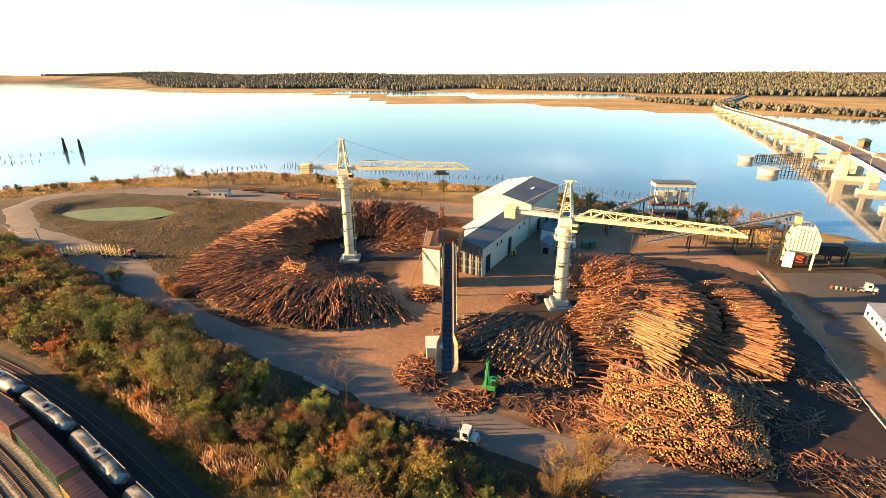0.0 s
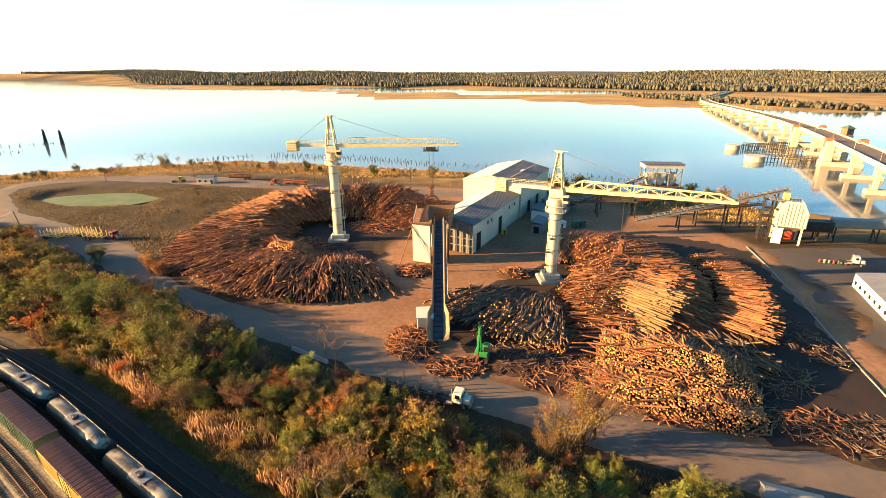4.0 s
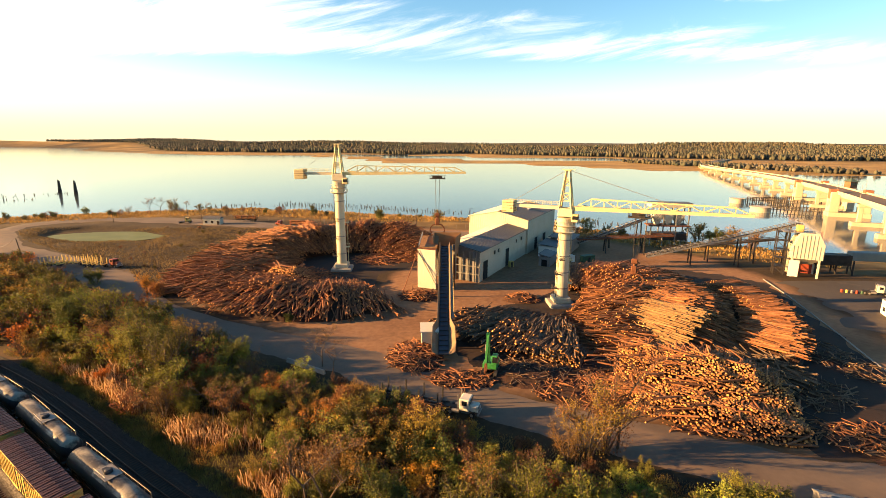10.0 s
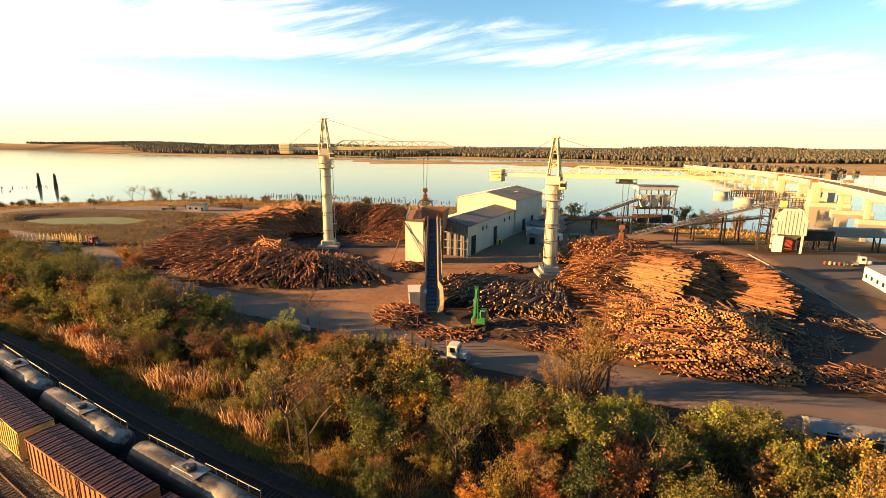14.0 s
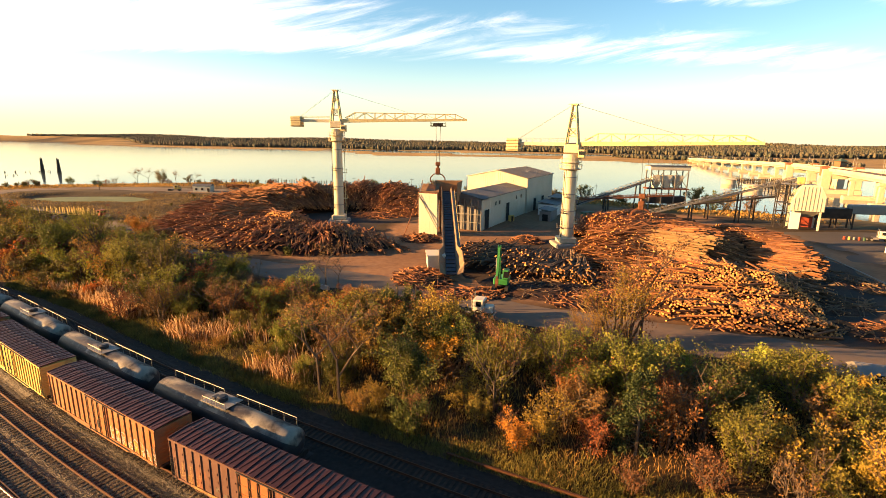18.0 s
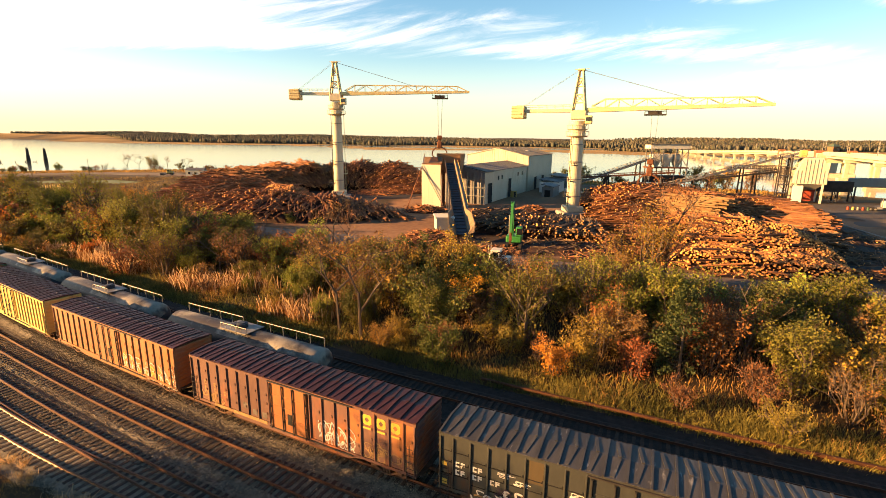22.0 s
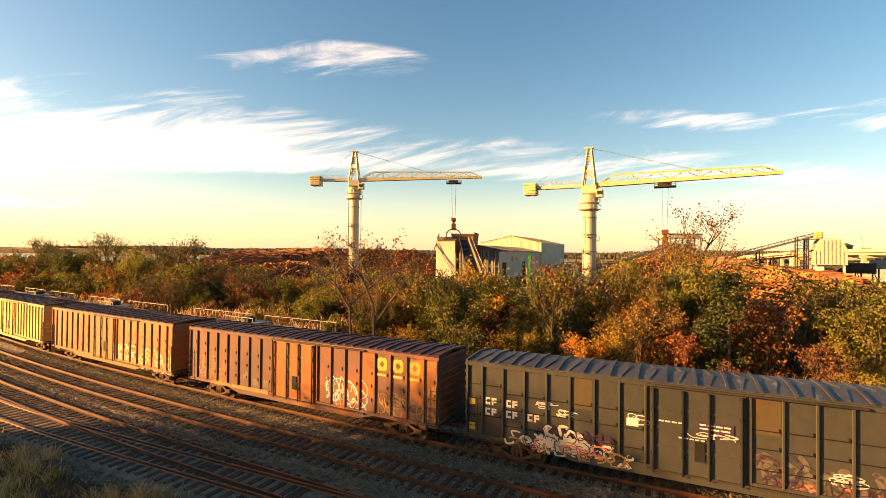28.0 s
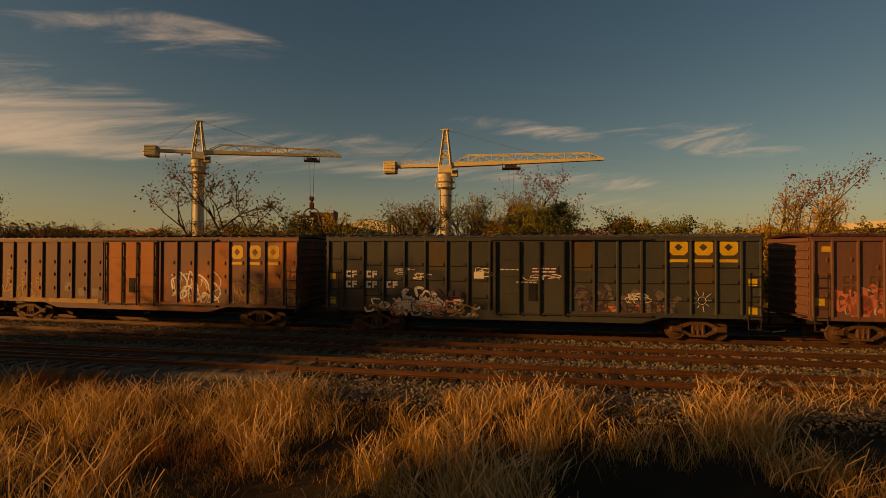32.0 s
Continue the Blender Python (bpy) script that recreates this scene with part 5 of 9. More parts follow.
def tower_crane(at, top, jib_len, back_len, heading, trolley, grab_z, apex, tower_r, label):
    c = thing("tower_crane", label, "tower crane", "log yard cranes", (*at, 0), 0)
    head = pose(0, 0, 0, 0, 0, heading)
    W, Y, K = M["steel_white"], M["steel_yellow"], M["cable"]
    g = Geo(); g.box(-3.4, 3.4, -3.4, 3.4, -0.3, 1.1, bevel=0.25)
    part("footing", g, M["concrete"], c)
    g = Geo(); g.box(-2.2, 2.2, -2.2, 2.2, 1.1, 2.6, bevel=0.2)
    part("pedestal", g, W, c)
    collar = top - 5.5
    g = Geo(); g.rod((0, 0, 2.6), (0, 0, collar), tower_r * 1.05, tower_r * 0.95, n=24)
    part("mast", g, W, c, "riveted tubular mast", smooth=False)
    for k in range(3):
        z = 5 + (collar - 8) * k / 3
        g = Geo()
        a1 = math.radians(200 + 25 * k)
        q = (tower_r + 0.45) * math.cos(a1), (tower_r + 0.45) * math.sin(a1)
        g.box(q[0] - 0.9, q[0] + 0.5, q[1] - 0.6, q[1] + 0.6, z, z + 0.12)
        for dz in (0.55, 1.1):
            g.rod((q[0] - 0.85, q[1] - 0.55, z + dz), (q[0] - 0.85, q[1] + 0.55, z + dz), 0.05, n=4)
            g.rod((q[0] - 0.85, q[1] - 0.55, z + dz), (q[0] + 0.3, q[1] - 0.55, z + dz), 0.05, n=4)
        for e in (-0.55, 0.55):
            g.rod((q[0] - 0.85, q[1] + e, z), (q[0] - 0.85, q[1] + e, z + 1.1), 0.05, n=4)
        part("rest_platform", g, M["darksteel"], c)
    g = Geo()
    a1 = math.radians(205)
    q = (tower_r + 0.3) * math.cos(a1), (tower_r + 0.3) * math.sin(a1)
    g.rod((*q, 2.6), (*q, collar), 0.09, n=6)
    part("cable_conduit", g, M["darksteel"], c)
    for k in range(4):
        z = 2.6 + (collar - 2.6) * (k + 0.55) / 4
        g = Geo(); g.rod((0, 0, z), (0, 0, z + 0.25), tower_r * 1.1, n=24)
        part("flange", g, M["galv"], c)
    g = Geo()
    a0 = 0.35
    lx, ly = (tower_r + 0.7) * math.cos(a0), (tower_r + 0.7) * math.sin(a0)
    for s in (-0.3, 0.3):
        g.rod((lx, ly + s, 1), (lx, ly + s, collar), 0.05, n=5)
    for k in range(int((collar - 1) / 0.9)):
        g.rod((lx, ly - 0.3, 1 + k * 0.9), (lx, ly + 0.3, 1 + k * 0.9), 0.035, n=4)
    part("ladder", g, Y, c)
    for z in (collar * 0.3, collar * 0.62):
        g = Geo()
        g.box(lx - 1.2, lx + 0.6, ly - 0.9, ly + 0.9, z, z + 0.1)
        for p in ((lx + 0.5, ly - 0.8), (lx + 0.5, ly + 0.8), (lx - 0.9, ly + 0.8)):
            g.rod((*p, z), (*p, z + 1.1), 0.04, n=5)
        g.rod((lx + 0.5, ly - 0.8, z + 1.1), (lx + 0.5, ly + 0.8, z + 1.1), 0.04, n=5)
        g.rod((lx + 0.5, ly + 0.8, z + 1.1), (lx - 0.9, ly + 0.8, z + 1.1), 0.04, n=5)
        part("landing", g, Y, c)
    for z, r in ((collar, tower_r + 1.2), (collar + 1.6, tower_r + 1.0)):
        g = Geo()
        g.rod((0, 0, z), (0, 0, z + 0.3), r * 0.8, r, n=20)
        gallery = part("gallery", g, W, c)
        for k in range(16):
            t = k * math.pi / 8
            t2 = (k + 1) * math.pi / 8
            p = (r * math.cos(t), r * math.sin(t))
            q = (r * math.cos(t2), r * math.sin(t2))
            g = Geo()
            g.rod((*p, z + 0.3), (*p, z + 1.35), 0.04, n=4)
            part("stanchion", g, W, gallery)
            g = Geo()
            g.rod((*p, z + 1.35), (*q, z + 1.35), 0.04, n=4)
            part("handrail", g, W, gallery)
    g = Geo(); g.rod((0, 0, collar + 0.3), (0, 0, top - 1.6), tower_r * 1.15, tower_r * 1.35, n=24)
    part("slewing_ring", g, W, c)
    g = Geo(); g.box(-1.8, 2.0, -1.5, 1.5, top - 1.3, top + 0.8, bevel=0.2)
    turntable = part("turntable", g, W, c); turntable.matrix_local = head
    g = Geo(); g.box(1.9, 3.5, -2.2, -0.6, top - 2.4, top - 0.4, bevel=0.12)
    cab = part("cab", g, Y, c, "operator's cab"); cab.matrix_local = head
    g = Geo(); g.box(2.1, 3.56, -2.25, -0.9, top - 1.7, top - 0.8)
    pane = part("cab_window", g, M["glass"], cab)
    # A-frame
    g = Geo()
    for sx, sy in ((-1.5, -1.2), (-1.5, 1.2), (1.5, -1.2), (1.5, 1.2)):
        g.beam((sx, sy, top + 0.8), (sx * 0.28, sy * 0.3, apex), 0.38)
    levels = 5
    for k in range(levels):
        t0, t1 = k / levels, (k + 1) / levels
        def at_(sx, sy, t):
            return (sx * (1 - 0.72 * t), sy * (1 - 0.7 * t), top + 0.8 + (apex - top - 0.8) * t)
        for (p, q) in (((-1.5, -1.2), (1.5, -1.2)), ((-1.5, 1.2), (1.5, 1.2)), ((-1.5, -1.2), (-1.5, 1.2)), ((1.5, -1.2), (1.5, 1.2))):
            g.beam(at_(*p, t0), at_(*q, t1) if k % 2 else at_(*q, t0), 0.18)
            g.beam(at_(*p, t1), at_(*q, t0) if k % 2 else at_(*q, t1), 0.14)
    a = part("a_frame", g, Y, c, "lattice head frame"); a.matrix_local = head
    g = Geo()
    g.box(-0.9, 0.9, -0.7, 0.7, apex - 0.15, apex + 0.25, bevel=0.06)
    g.rod((-1.6, 0, apex + 0.2), (1.8, 0, apex + 0.2), 0.08)
    h = part("head_sheave", g, Y, a)
    # jib: box girder with a truss of handrails and lacing on top
    jz = top + 0.9
    g = Geo()
    tip = jib_len
    g.hexa([(1.5, -0.95, jz - 0.5), (tip, -0.6, jz + 0.4), (tip, 0.6, jz + 0.4), (1.5, 0.95, jz - 0.5),
            (1.5, -0.95, jz + 0.55), (tip, -0.6, jz + 1.0), (tip, 0.6, jz + 1.0), (1.5, 0.95, jz + 0.55)])
    jib = part("jib", g, Y, c, "long box-girder jib"); jib.matrix_local = head
    bays = int(jib_len / 3.4)
    for s in (-1, 1):
        g = Geo()
        def chord(k):
            x = 3 + (tip - 3.5) * k / bays
            t = (x - 1.5) / (tip - 1.5)
            return Vector((x, s * (0.9 - 0.33 * t), jz + 0.5 + 0.45 * t)), Vector((x, s * (0.85 - 0.33 * t), jz + (2.6 - 0.3 * t if 0 < k < bays else 0.9)))
        for k in range(bays):
            (a0, a1), (b0, b1) = chord(k), chord(k + 1)
            for p, q, w in ((a1, b1, 0.2), (b0, b1, 0.13), (a0 if k % 2 else a1, b1 if k % 2 else b0, 0.15)):
                g = Geo()
                g.beam(p, q, w)
                part("lattice_bar", g, Y, jib)
    g = Geo()
    for k in range(int(jib_len / 2)):
        x = 3 + k * 2
        g.rod((x, 1.0, jz + 0.5), (x, 1.0, jz + 1.5), 0.035, n=4)
    part("jib_stanchion", g, Y, jib)
    g = Geo()
    g.box(-back_len, -1.6, -0.8, 0.8, jz - 0.45, jz + 0.4)
    back = part("counter_jib", g, W, c); back.matrix_local = head
    g = Geo()
    for s in (-0.8, 0.8):
        for k in range(int(back_len / 2)):
            g.rod((-2 - k * 2, s, jz + 0.4), (-2 - k * 2, s, jz + 1.4), 0.035, n=4)
        g.rod((-2, s, jz + 1.4), (-back_len, s, jz + 1.4), 0.035, n=4)
        g.rod((-2, s, jz + 0.95), (-back_len, s, jz + 0.95), 0.03, n=4)
    part("counter_rail", g, Y, back)
    g = Geo(); g.box(-back_len - 1.2, -back_len + 2.1, -1.6, 1.6, jz - 1.9, jz + 1.25, bevel=0.12)
    part("counterweight", g, M["steel_yellow"], back, "pale ballast house")
    g = Geo()
    for k in range(4):
        g.box(-back_len - 1.23, -back_len + 2.13, -1.63, 1.63, jz - 1.6 + k * 0.75, jz - 1.5 + k * 0.75)
    part("counterweight_band", g, M["rust"], back)
    g = Geo()
    for s in (-0.5, 0.5):
        g.rod((0.4, s, apex), (tip * 0.62, s, jz + 2.0), 0.03, n=5)
        g.rod((-0.4, s, apex), (-back_len + 1, s, jz + 0.8), 0.03, n=5)
    st = part("stay_cable", g, M["galv"], c); st.matrix_local = head
    g = Geo()
    g.box(trolley - 2.4, trolley + 2.4, -1.4, 1.4, jz - 1.35, jz - 1.1)
    g.box(trolley - 1.6, trolley + 1.4, -1.0, 1.0, jz - 1.1, jz - 0.35)
    for s in (-1.4, 1.4):
        for x in (-2.3, 0, 2.3):
            g.rod((trolley + x, s, jz - 1.1), (trolley + x, s, jz + 0.0), 0.05, n=5)
        g.rod((trolley - 2.3, s, jz - 0.4), (trolley + 2.3, s, jz - 0.4), 0.04, n=5)
    tr = part("trolley", g, M["darksteel"], c); tr.matrix_local = head
    g = Geo()
    for sx in (-0.7, 0.7):
        for sy in (-0.4, 0.4):
            g.rod((trolley + sx, sy, jz - 1.2), (trolley + sx * 0.6, sy, grab_z + 6.0), 0.035, n=5)
    part("hoist_rope", g, K, tr)
    g = Geo()
    g.box(trolley - 0.75, trolley + 0.75, -0.6, 0.6, grab_z + 5.0, grab_z + 6.2, bevel=0.15)
    g.rod((trolley, 0, grab_z + 4.3), (trolley, 0, grab_z + 5.1), 0.35, n=10)
    g.box(trolley - 0.7, trolley + 0.7, -0.55, 0.55, grab_z + 2.2, grab_z + 4.4, bevel=0.2)
    grab = part("grapple", g, M["rust"], c, "rusty red log grapple"); grab.matrix_local = head
    for s in (-1, 1):
        arc = [(0.3, 2.6), (1.5, 2.2), (2.3, 1.2), (2.35, 0.2), (1.7, -0.5)]
        for y in (-0.35, 0.35):
            g = Geo()
            for (a, b), (p, q) in zip(arc, arc[1:]):
                g.beam((trolley + s * a, y, grab_z + b), (trolley + s * p, y, grab_z + q), 0.22, 0.3)
            part("jaw", g, M["rust"], grab)
    return c


tower_crane((-25.4, 161), 31.6, 41.5, 13.2, -9, 32.5, 14.0, 41.7, 1.55, "cream tower crane with a box jib carrying a log grapple")
tower_crane((38.2, 122), 25.4, 41.0, 15.6, -29, 17.5, 8.6, 35.8, 1.6, "cream tower crane over the log stacks, jib level")

# ---- logs ----
RL = random.Random(11)


def log_mesh(name, length, r, mats, n=7, seed=0):
    rng = random.Random(seed)
    g = Geo()
    bend = rng.uniform(-0.25, 0.25)
    pts = [Vector((0, 0, -length / 2)), Vector((bend, 0.1 * bend, 0)), Vector((0, 0, length / 2))]
    rad = [r, r * 0.88, r * 0.72]
    for p, q in zip(pts, rad):
        for k in range(n):
            t = 2 * math.pi * k / n
            w = q * (1 + 0.08 * math.sin(2 * t + seed))
            g.v.append((p.x + w * math.cos(t), p.y + w * math.sin(t), p.z))
    for j in range(2):
        for k in range(n):
            a, b = j * n + k, j * n + (k + 1) % n
            g.f.append((a, b, b + n, a + n)); g.m.append(0)
    g.f.append(tuple(range(n - 1, -1, -1))); g.m.append(1)
    g.f.append(tuple(range(2 * n, 3 * n))); g.m.append(1)
    return g.mesh(name, *mats)


LOG_SIZES = ((11, 0.16), (12, 0.19), (10, 0.13), (12.5, 0.21), (9.5, 0.17), (11.5, 0.18))
LOGS = {k: [log_mesh("log", 1.0 * ln, r, (M["bark_" + k] if k else M["bark_one"], M["cut_one"]), seed=i)
            for i, (ln, r) in enumerate(LOG_SIZES)]
        for k in ("", "grey_one", "pale_one")}


class LogPile:
    """Logs of one stack: the first few hundred are parts, the rest one joined mesh."""

    def __init__(self, label, tone="", limit=220, group="log stacks"):
        self.root = thing("log_pile", label, "log pile", group)
        self.tone, self.limit, self.count, self.rest = tone, limit, 0, Geo()

    def add(self, a, b, single=False):
        a, b = Vector(a), Vector(b)
        if single and self.count < self.limit:
            kind = RL.randrange(6)
            me = LOGS[{"": "", "grey": "grey_one", "pale": "pale_one"}[self.tone]][kind]
            ob = part("log", me, None, self.root)
            d = (b - a)
            if RL.random() < 0.5:
                d = -d
            ob.matrix_local = Matrix.Translation((a + b) / 2) @ d.to_track_quat("Z", "Y").to_matrix().to_4x4() @ pose(0, 0, 0, 0, 0, RL.uniform(0, 360)) @ Matrix.Diagonal((1, 1, d.length / LOG_SIZES[kind][0], 1))
            self.count += 1
        else:
            r = RL.uniform(0.1, 0.2)
            self.rest.rod(a, b, r * RL.uniform(0.7, 0.95), r, n=6, cap=1)

    def done(self):
        if self.rest.f:
            part("log_heap", self.rest, [M["bark" + ("_" + self.tone if self.tone else "")], M["cut"]], self.root, kind="stuff")


def polar(c, th, r, z):
    return Vector((c[0] + r * math.cos(math.radians(th)), c[1] + r * math.sin(math.radians(th)), z))


def heap(c, label, tone, th0, th1, r0, r1, height, n, length, wild=6.0, single=60, core=True, lift=0.0, group="log stacks", lay=None):
    """Logs lying radially round a crane over a mound; height(th, r) gives its top."""
    p = LogPile(label, tone, single, group)
    for i in range(int(n * 1.55)):
        th, r = RL.uniform(th0, th1), RL.uniform(r0, r1)
        L = length * RL.uniform(0.75, 1.1)
        ra, rb = r - L / 2, r + L / 2
        if ra < r0 - 2:
            ra, rb = r0 - RL.uniform(0, 2), r0 - 1 + L
        if rb > r1 + 1.5:
            ra, rb = r1 + RL.uniform(-1, 1.5) - L, r1 + RL.uniform(-1, 1.5)
        tilt = RL.gauss(0, wild)
        mid = polar(c, th, (ra + rb) / 2, 0)
        d = math.radians((th if lay is None else lay + 34 * noise.noise((mid.x * 0.16, mid.y * 0.16, 6))) + tilt)
        dv = Vector((math.cos(d), math.sin(d), 0)) * (rb - ra) / 2
        a, b = mid - dv, mid + dv
        za, zb = height(th, ra), height(th, rb)
        hm = height(th, (ra + rb) / 2)
        top = max((za + zb) / 2, hm) + RL.uniform(-0.5, 0.25) + lift
        s = 0.42 * (zb - za) + RL.gauss(0, 0.12 * wild)
        s = max(-5, min(5, s))
        a.z, b.z = max(0.2, top - s / 2), max(0.2, top + s / 2)
        p.add(a, b, single=i % 4 == 0)
    if core:
        g = Geo()
        A, R = 26, 14
        for i in range(A + 1):
            for j in range(R + 1):
                th, r = th0 + (th1 - th0) * i / A, r0 + (r1 - r0) * j / R
                e = 0 if i in (0, A) or j in (0, R) else 1
                q = polar(c, th, r, 0)
                g.v.append((q.x, q.y, max(-0.4, (height(th, r) - 1.0 + 0.5 * noise.noise((q.x, q.y, 0))) * e - 0.3 * (1 - e))))
        for i in range(A):
            for j in range(R):
                k = i * (R + 1) + j
                g.f.append((k, k + 1, k + R + 2, k + R + 1)); g.m.append(0)
        part("bark_core", g, M["mulch"], p.root, "dark bark and broken wood")
    p.done()
    return p


def stack(c, label, tone, th0, th1, r_out, length, profile, single=300, wob=1.2, setback=0.35, group="log stacks"):
    """Neatly piled logs whose cut ends face outwards; profile(s) is the height at s from 0 to 1 along the arc."""
    p = LogPile(label, tone, single, group)
    arc = math.radians(th1 - th0) * r_out
    pitch = 0.34
    rows = int(8 / (pitch * 0.86)) + 1
    spots = []
    for row in range(rows):
        z = 0.25 + row * pitch * 0.86
        for k in range(int(arc / pitch)):
            s = (k + 0.5 * (row % 2)) * pitch / arc
            if z < profile(s) * (1 + 0.12 * noise.noise((s * 9, row * 0.4, r_out))) and RL.random() > 0.08:
                spots.append((z, s, profile(s) - z))
    order = sorted(range(len(spots)), key=lambda i: RL.random())
    for i in order:
        z, s, deep = spots[i]
        th = th0 + (th1 - th0) * s + RL.uniform(-0.12, 0.12)
        off = RL.gauss(0, 0.42) - z * setback + r_out
        L = length * RL.uniform(0.85, 1.08)
        a, b = polar(c, th + RL.gauss(0, wob) * 0.3, off - L, z + RL.uniform(-0.15, 0.3)), polar(c, th, off, z + RL.uniform(-0.15, 0.12))
        p.add(a, b, single=True)
    p.done()
    return p


def tipped(label, toe, axis, depth, profile, rise, single=300, tone="", step=0.5, across=0.36, group="log stacks"):
    """A dumped slope of short logs: they lie back along axis, each with its cut end tipped up out of the heap."""
    p = LogPile(label, tone, single, group)
    pts = [Vector(q) for q in toe]
    lens = [0.0]
    for a, b in zip(pts, pts[1:]):
        lens.append(lens[-1] + (b - a).length)
    xs, ys = [(l, q.x) for l, q in zip(lens, pts)], [(l, q.y) for l, q in zip(lens, pts)]
    spots = [(i * across, j * step) for j in range(int(depth / step)) for i in range(int(lens[-1] / across))]
    RL.shuffle(spots)

    def top(s_, d, x, y):
        return max(0.25, lerp(rise, d) * lerp(profile, s_) + 0.7 * noise.noise((x * 0.35, y * 0.35, 2)) * smooth01(0, 4, d))

    for t, d in spots:
        t, d = t + RL.uniform(-0.17, 0.17), d + RL.uniform(-0.3, 0.3)
        s_ = t / lens[-1]
        turn = math.radians(axis[0] + (axis[1] - axis[0]) * s_)
        x, y = lerp(xs, t) + math.cos(turn) * d, lerp(ys, t) + math.sin(turn) * d
        turn += RL.gauss(0, 0.2) + 0.35 * noise.noise((x * 0.25, y * 0.25, 7))
        L, pitch = RL.uniform(2.2, 4.2), RL.gauss(0.24, 0.16)
        if RL.random() < 0.06:
            turn, pitch, L = turn + RL.uniform(0.6, 2.2), RL.gauss(0, 0.08), L * 1.4
        z = top(s_, d, x, y)
        a = (x + math.cos(turn) * L, y + math.sin(turn) * L, max(0.15, z - L * pitch))
        p.add(a, (x, y, z), single=True)
    g = Geo()
    A, B = 24, 12
    for i in range(A + 1):
        for j in range(B + 1):
            s_, d = i / A, depth * j / B
            turn = math.radians(axis[0] + (axis[1] - axis[0]) * s_)
            x, y = lerp(xs, s_ * lens[-1]) + math.cos(turn) * d, lerp(ys, s_ * lens[-1]) + math.sin(turn) * d
            edge = i in (0, A) or j in (0, B)
            g.v.append((x, y, -0.3 if edge else max(-0.3, top(s_, d, x, y) - 0.75)))
    for i in range(A):
        for j in range(B):
            k = i * (B + 1) + j
            g.f.append((k, k + 1, k + B + 2, k + B + 1)); g.m.append(0)
    part("bark_core", g, M["mulch"], p.root, "dark bark and broken wood")
    p.done()


C1, C2 = (-25.4, 161), (38.2, 122)


def ring_height(th, r):
    th = th % 360
    crest = lerp([(10, 0), (35, 3.5), (60, 8.5), (95, 9.8), (130, 9.2), (165, 8.0), (195, 6.8), (225, 4.4), (250, 4.8), (275, 4.2), (292, 2.0), (300, 0)], th)
    top = lerp([(10, 42), (95, 41), (165, 36), (200, 32), (250, 36), (290, 36)], th)
    w_in, w_out = 17, lerp([(10, 12), (150, 14), (185, 20), (230, 18), (290, 13)], th)
    t = (r - top) / (w_out if r > top else w_in)
    return crest * max(0, 1 - t * t) * (1 + 0.25 * noise.noise((th * 0.09, r * 0.08, 4)))


heap(C1, "wide ring of reddish-brown logs fanned round the crane", "", 22, 90, 24, 54, ring_height, 900, 11, 9)
heap(C1, "wide ring of reddish-brown logs fanned round the crane", "", 90, 150, 22, 55, ring_height, 1050, 12, 6)
heap(C1, "wide bed of orange-brown logs laid side by side", "", 150, 212, 18, 54, ring_height, 1000, 11, 9)
heap(C1, "front bed of weathered logs with cut ends showing", "", 212, 298, 14, 49, ring_height, 900, 7, 10)
tipped("low stack of logs with orange cut ends", [(-48, 144), (-43, 140), (-38, 138), (-31.5, 136.5)], (62, 70), 6.0,
       [(0, 0.5), (0.2, 1.0), (0.6, 1.0), (1, 0.4)], [(0, 2.2), (1.2, 4.4), (3, 5.6), (6, 5.8)], 140)
tipped("small stack of weathered logs with orange cut ends", [(-56, 124), (-50, 120.5), (-44, 118.5), (-37, 118)], (50, 70), 6.0,
       [(0, 0.5), (0.3, 1.0), (0.7, 0.9), (1, 0.4)], [(0, 0.4), (1.5, 1.6), (6, 3.0)], 120)


def mess_height(th, r):
    """The tall jumbled heap beside crane two."""
    t = th % 360
    a = ((t + 180) % 360) - 180
    q = polar(C2, th, r, 0)
    d1 = math.hypot((q.x - 52) / 13, (q.y - 113) / 16)
    d2 = math.hypot((q.x - 46) / 9, (q.y - 98) / 12)
    return 7.8 * max(0, 1 - d1 * d1) + 4.5 * max(0, 1 - d2 * d2)


def east_height(th, r):
    a = ((th + 180) % 360) - 180
    t = (r - 27) / (14 if r < 27 else 14)
    return lerp([(-62, 5.6), (-45, 7.0), (-20, 7.2), (10, 7.2), (40, 6.8), (68, 3)], a) * max(0, 1 - t * t) * (1 + 0.15 * noise.noise((th * 0.1, r * 0.1, 8)))


heap(C2, "tall jumbled heap of orange logs beside the crane", "", -110, 20, 7, 34, mess_height, 900, 7.5, 9, lift=0.1, lay=2)
heap(C2, "thick stack of reddish logs laid side by side", "", -40, 14, 16, 39, east_height, 700, 12, 3)
heap(C2, "back stack of brown logs laid side by side", "", 14, 72, 14, 40, east_height, 620, 12, 4)
heap(C2, "stack of reddish logs under the pale ones", "", -66, -36, 20, 46, east_height, 330, 12, 5)
heap((20.4, 140), "stack of pale straight logs on top of the heap", "pale", -60, -43, 44, 61, lambda th, r: 7.4 * max(0, 1 - ((r - 54) / 17) ** 2) * max(0.3, 1 - ((th + 49) / 13) ** 2), 200, 14, 2.0, core=False)


def outer_height(th, r):
    a = ((th + 180) % 360) - 180
    t = (r - 47.5) / 8
    return lerp([(-50, 2.5), (-42, 4.4), (-10, 5.2), (6, 4.8), (12, 2)], a) * max(0, 1 - t * t)


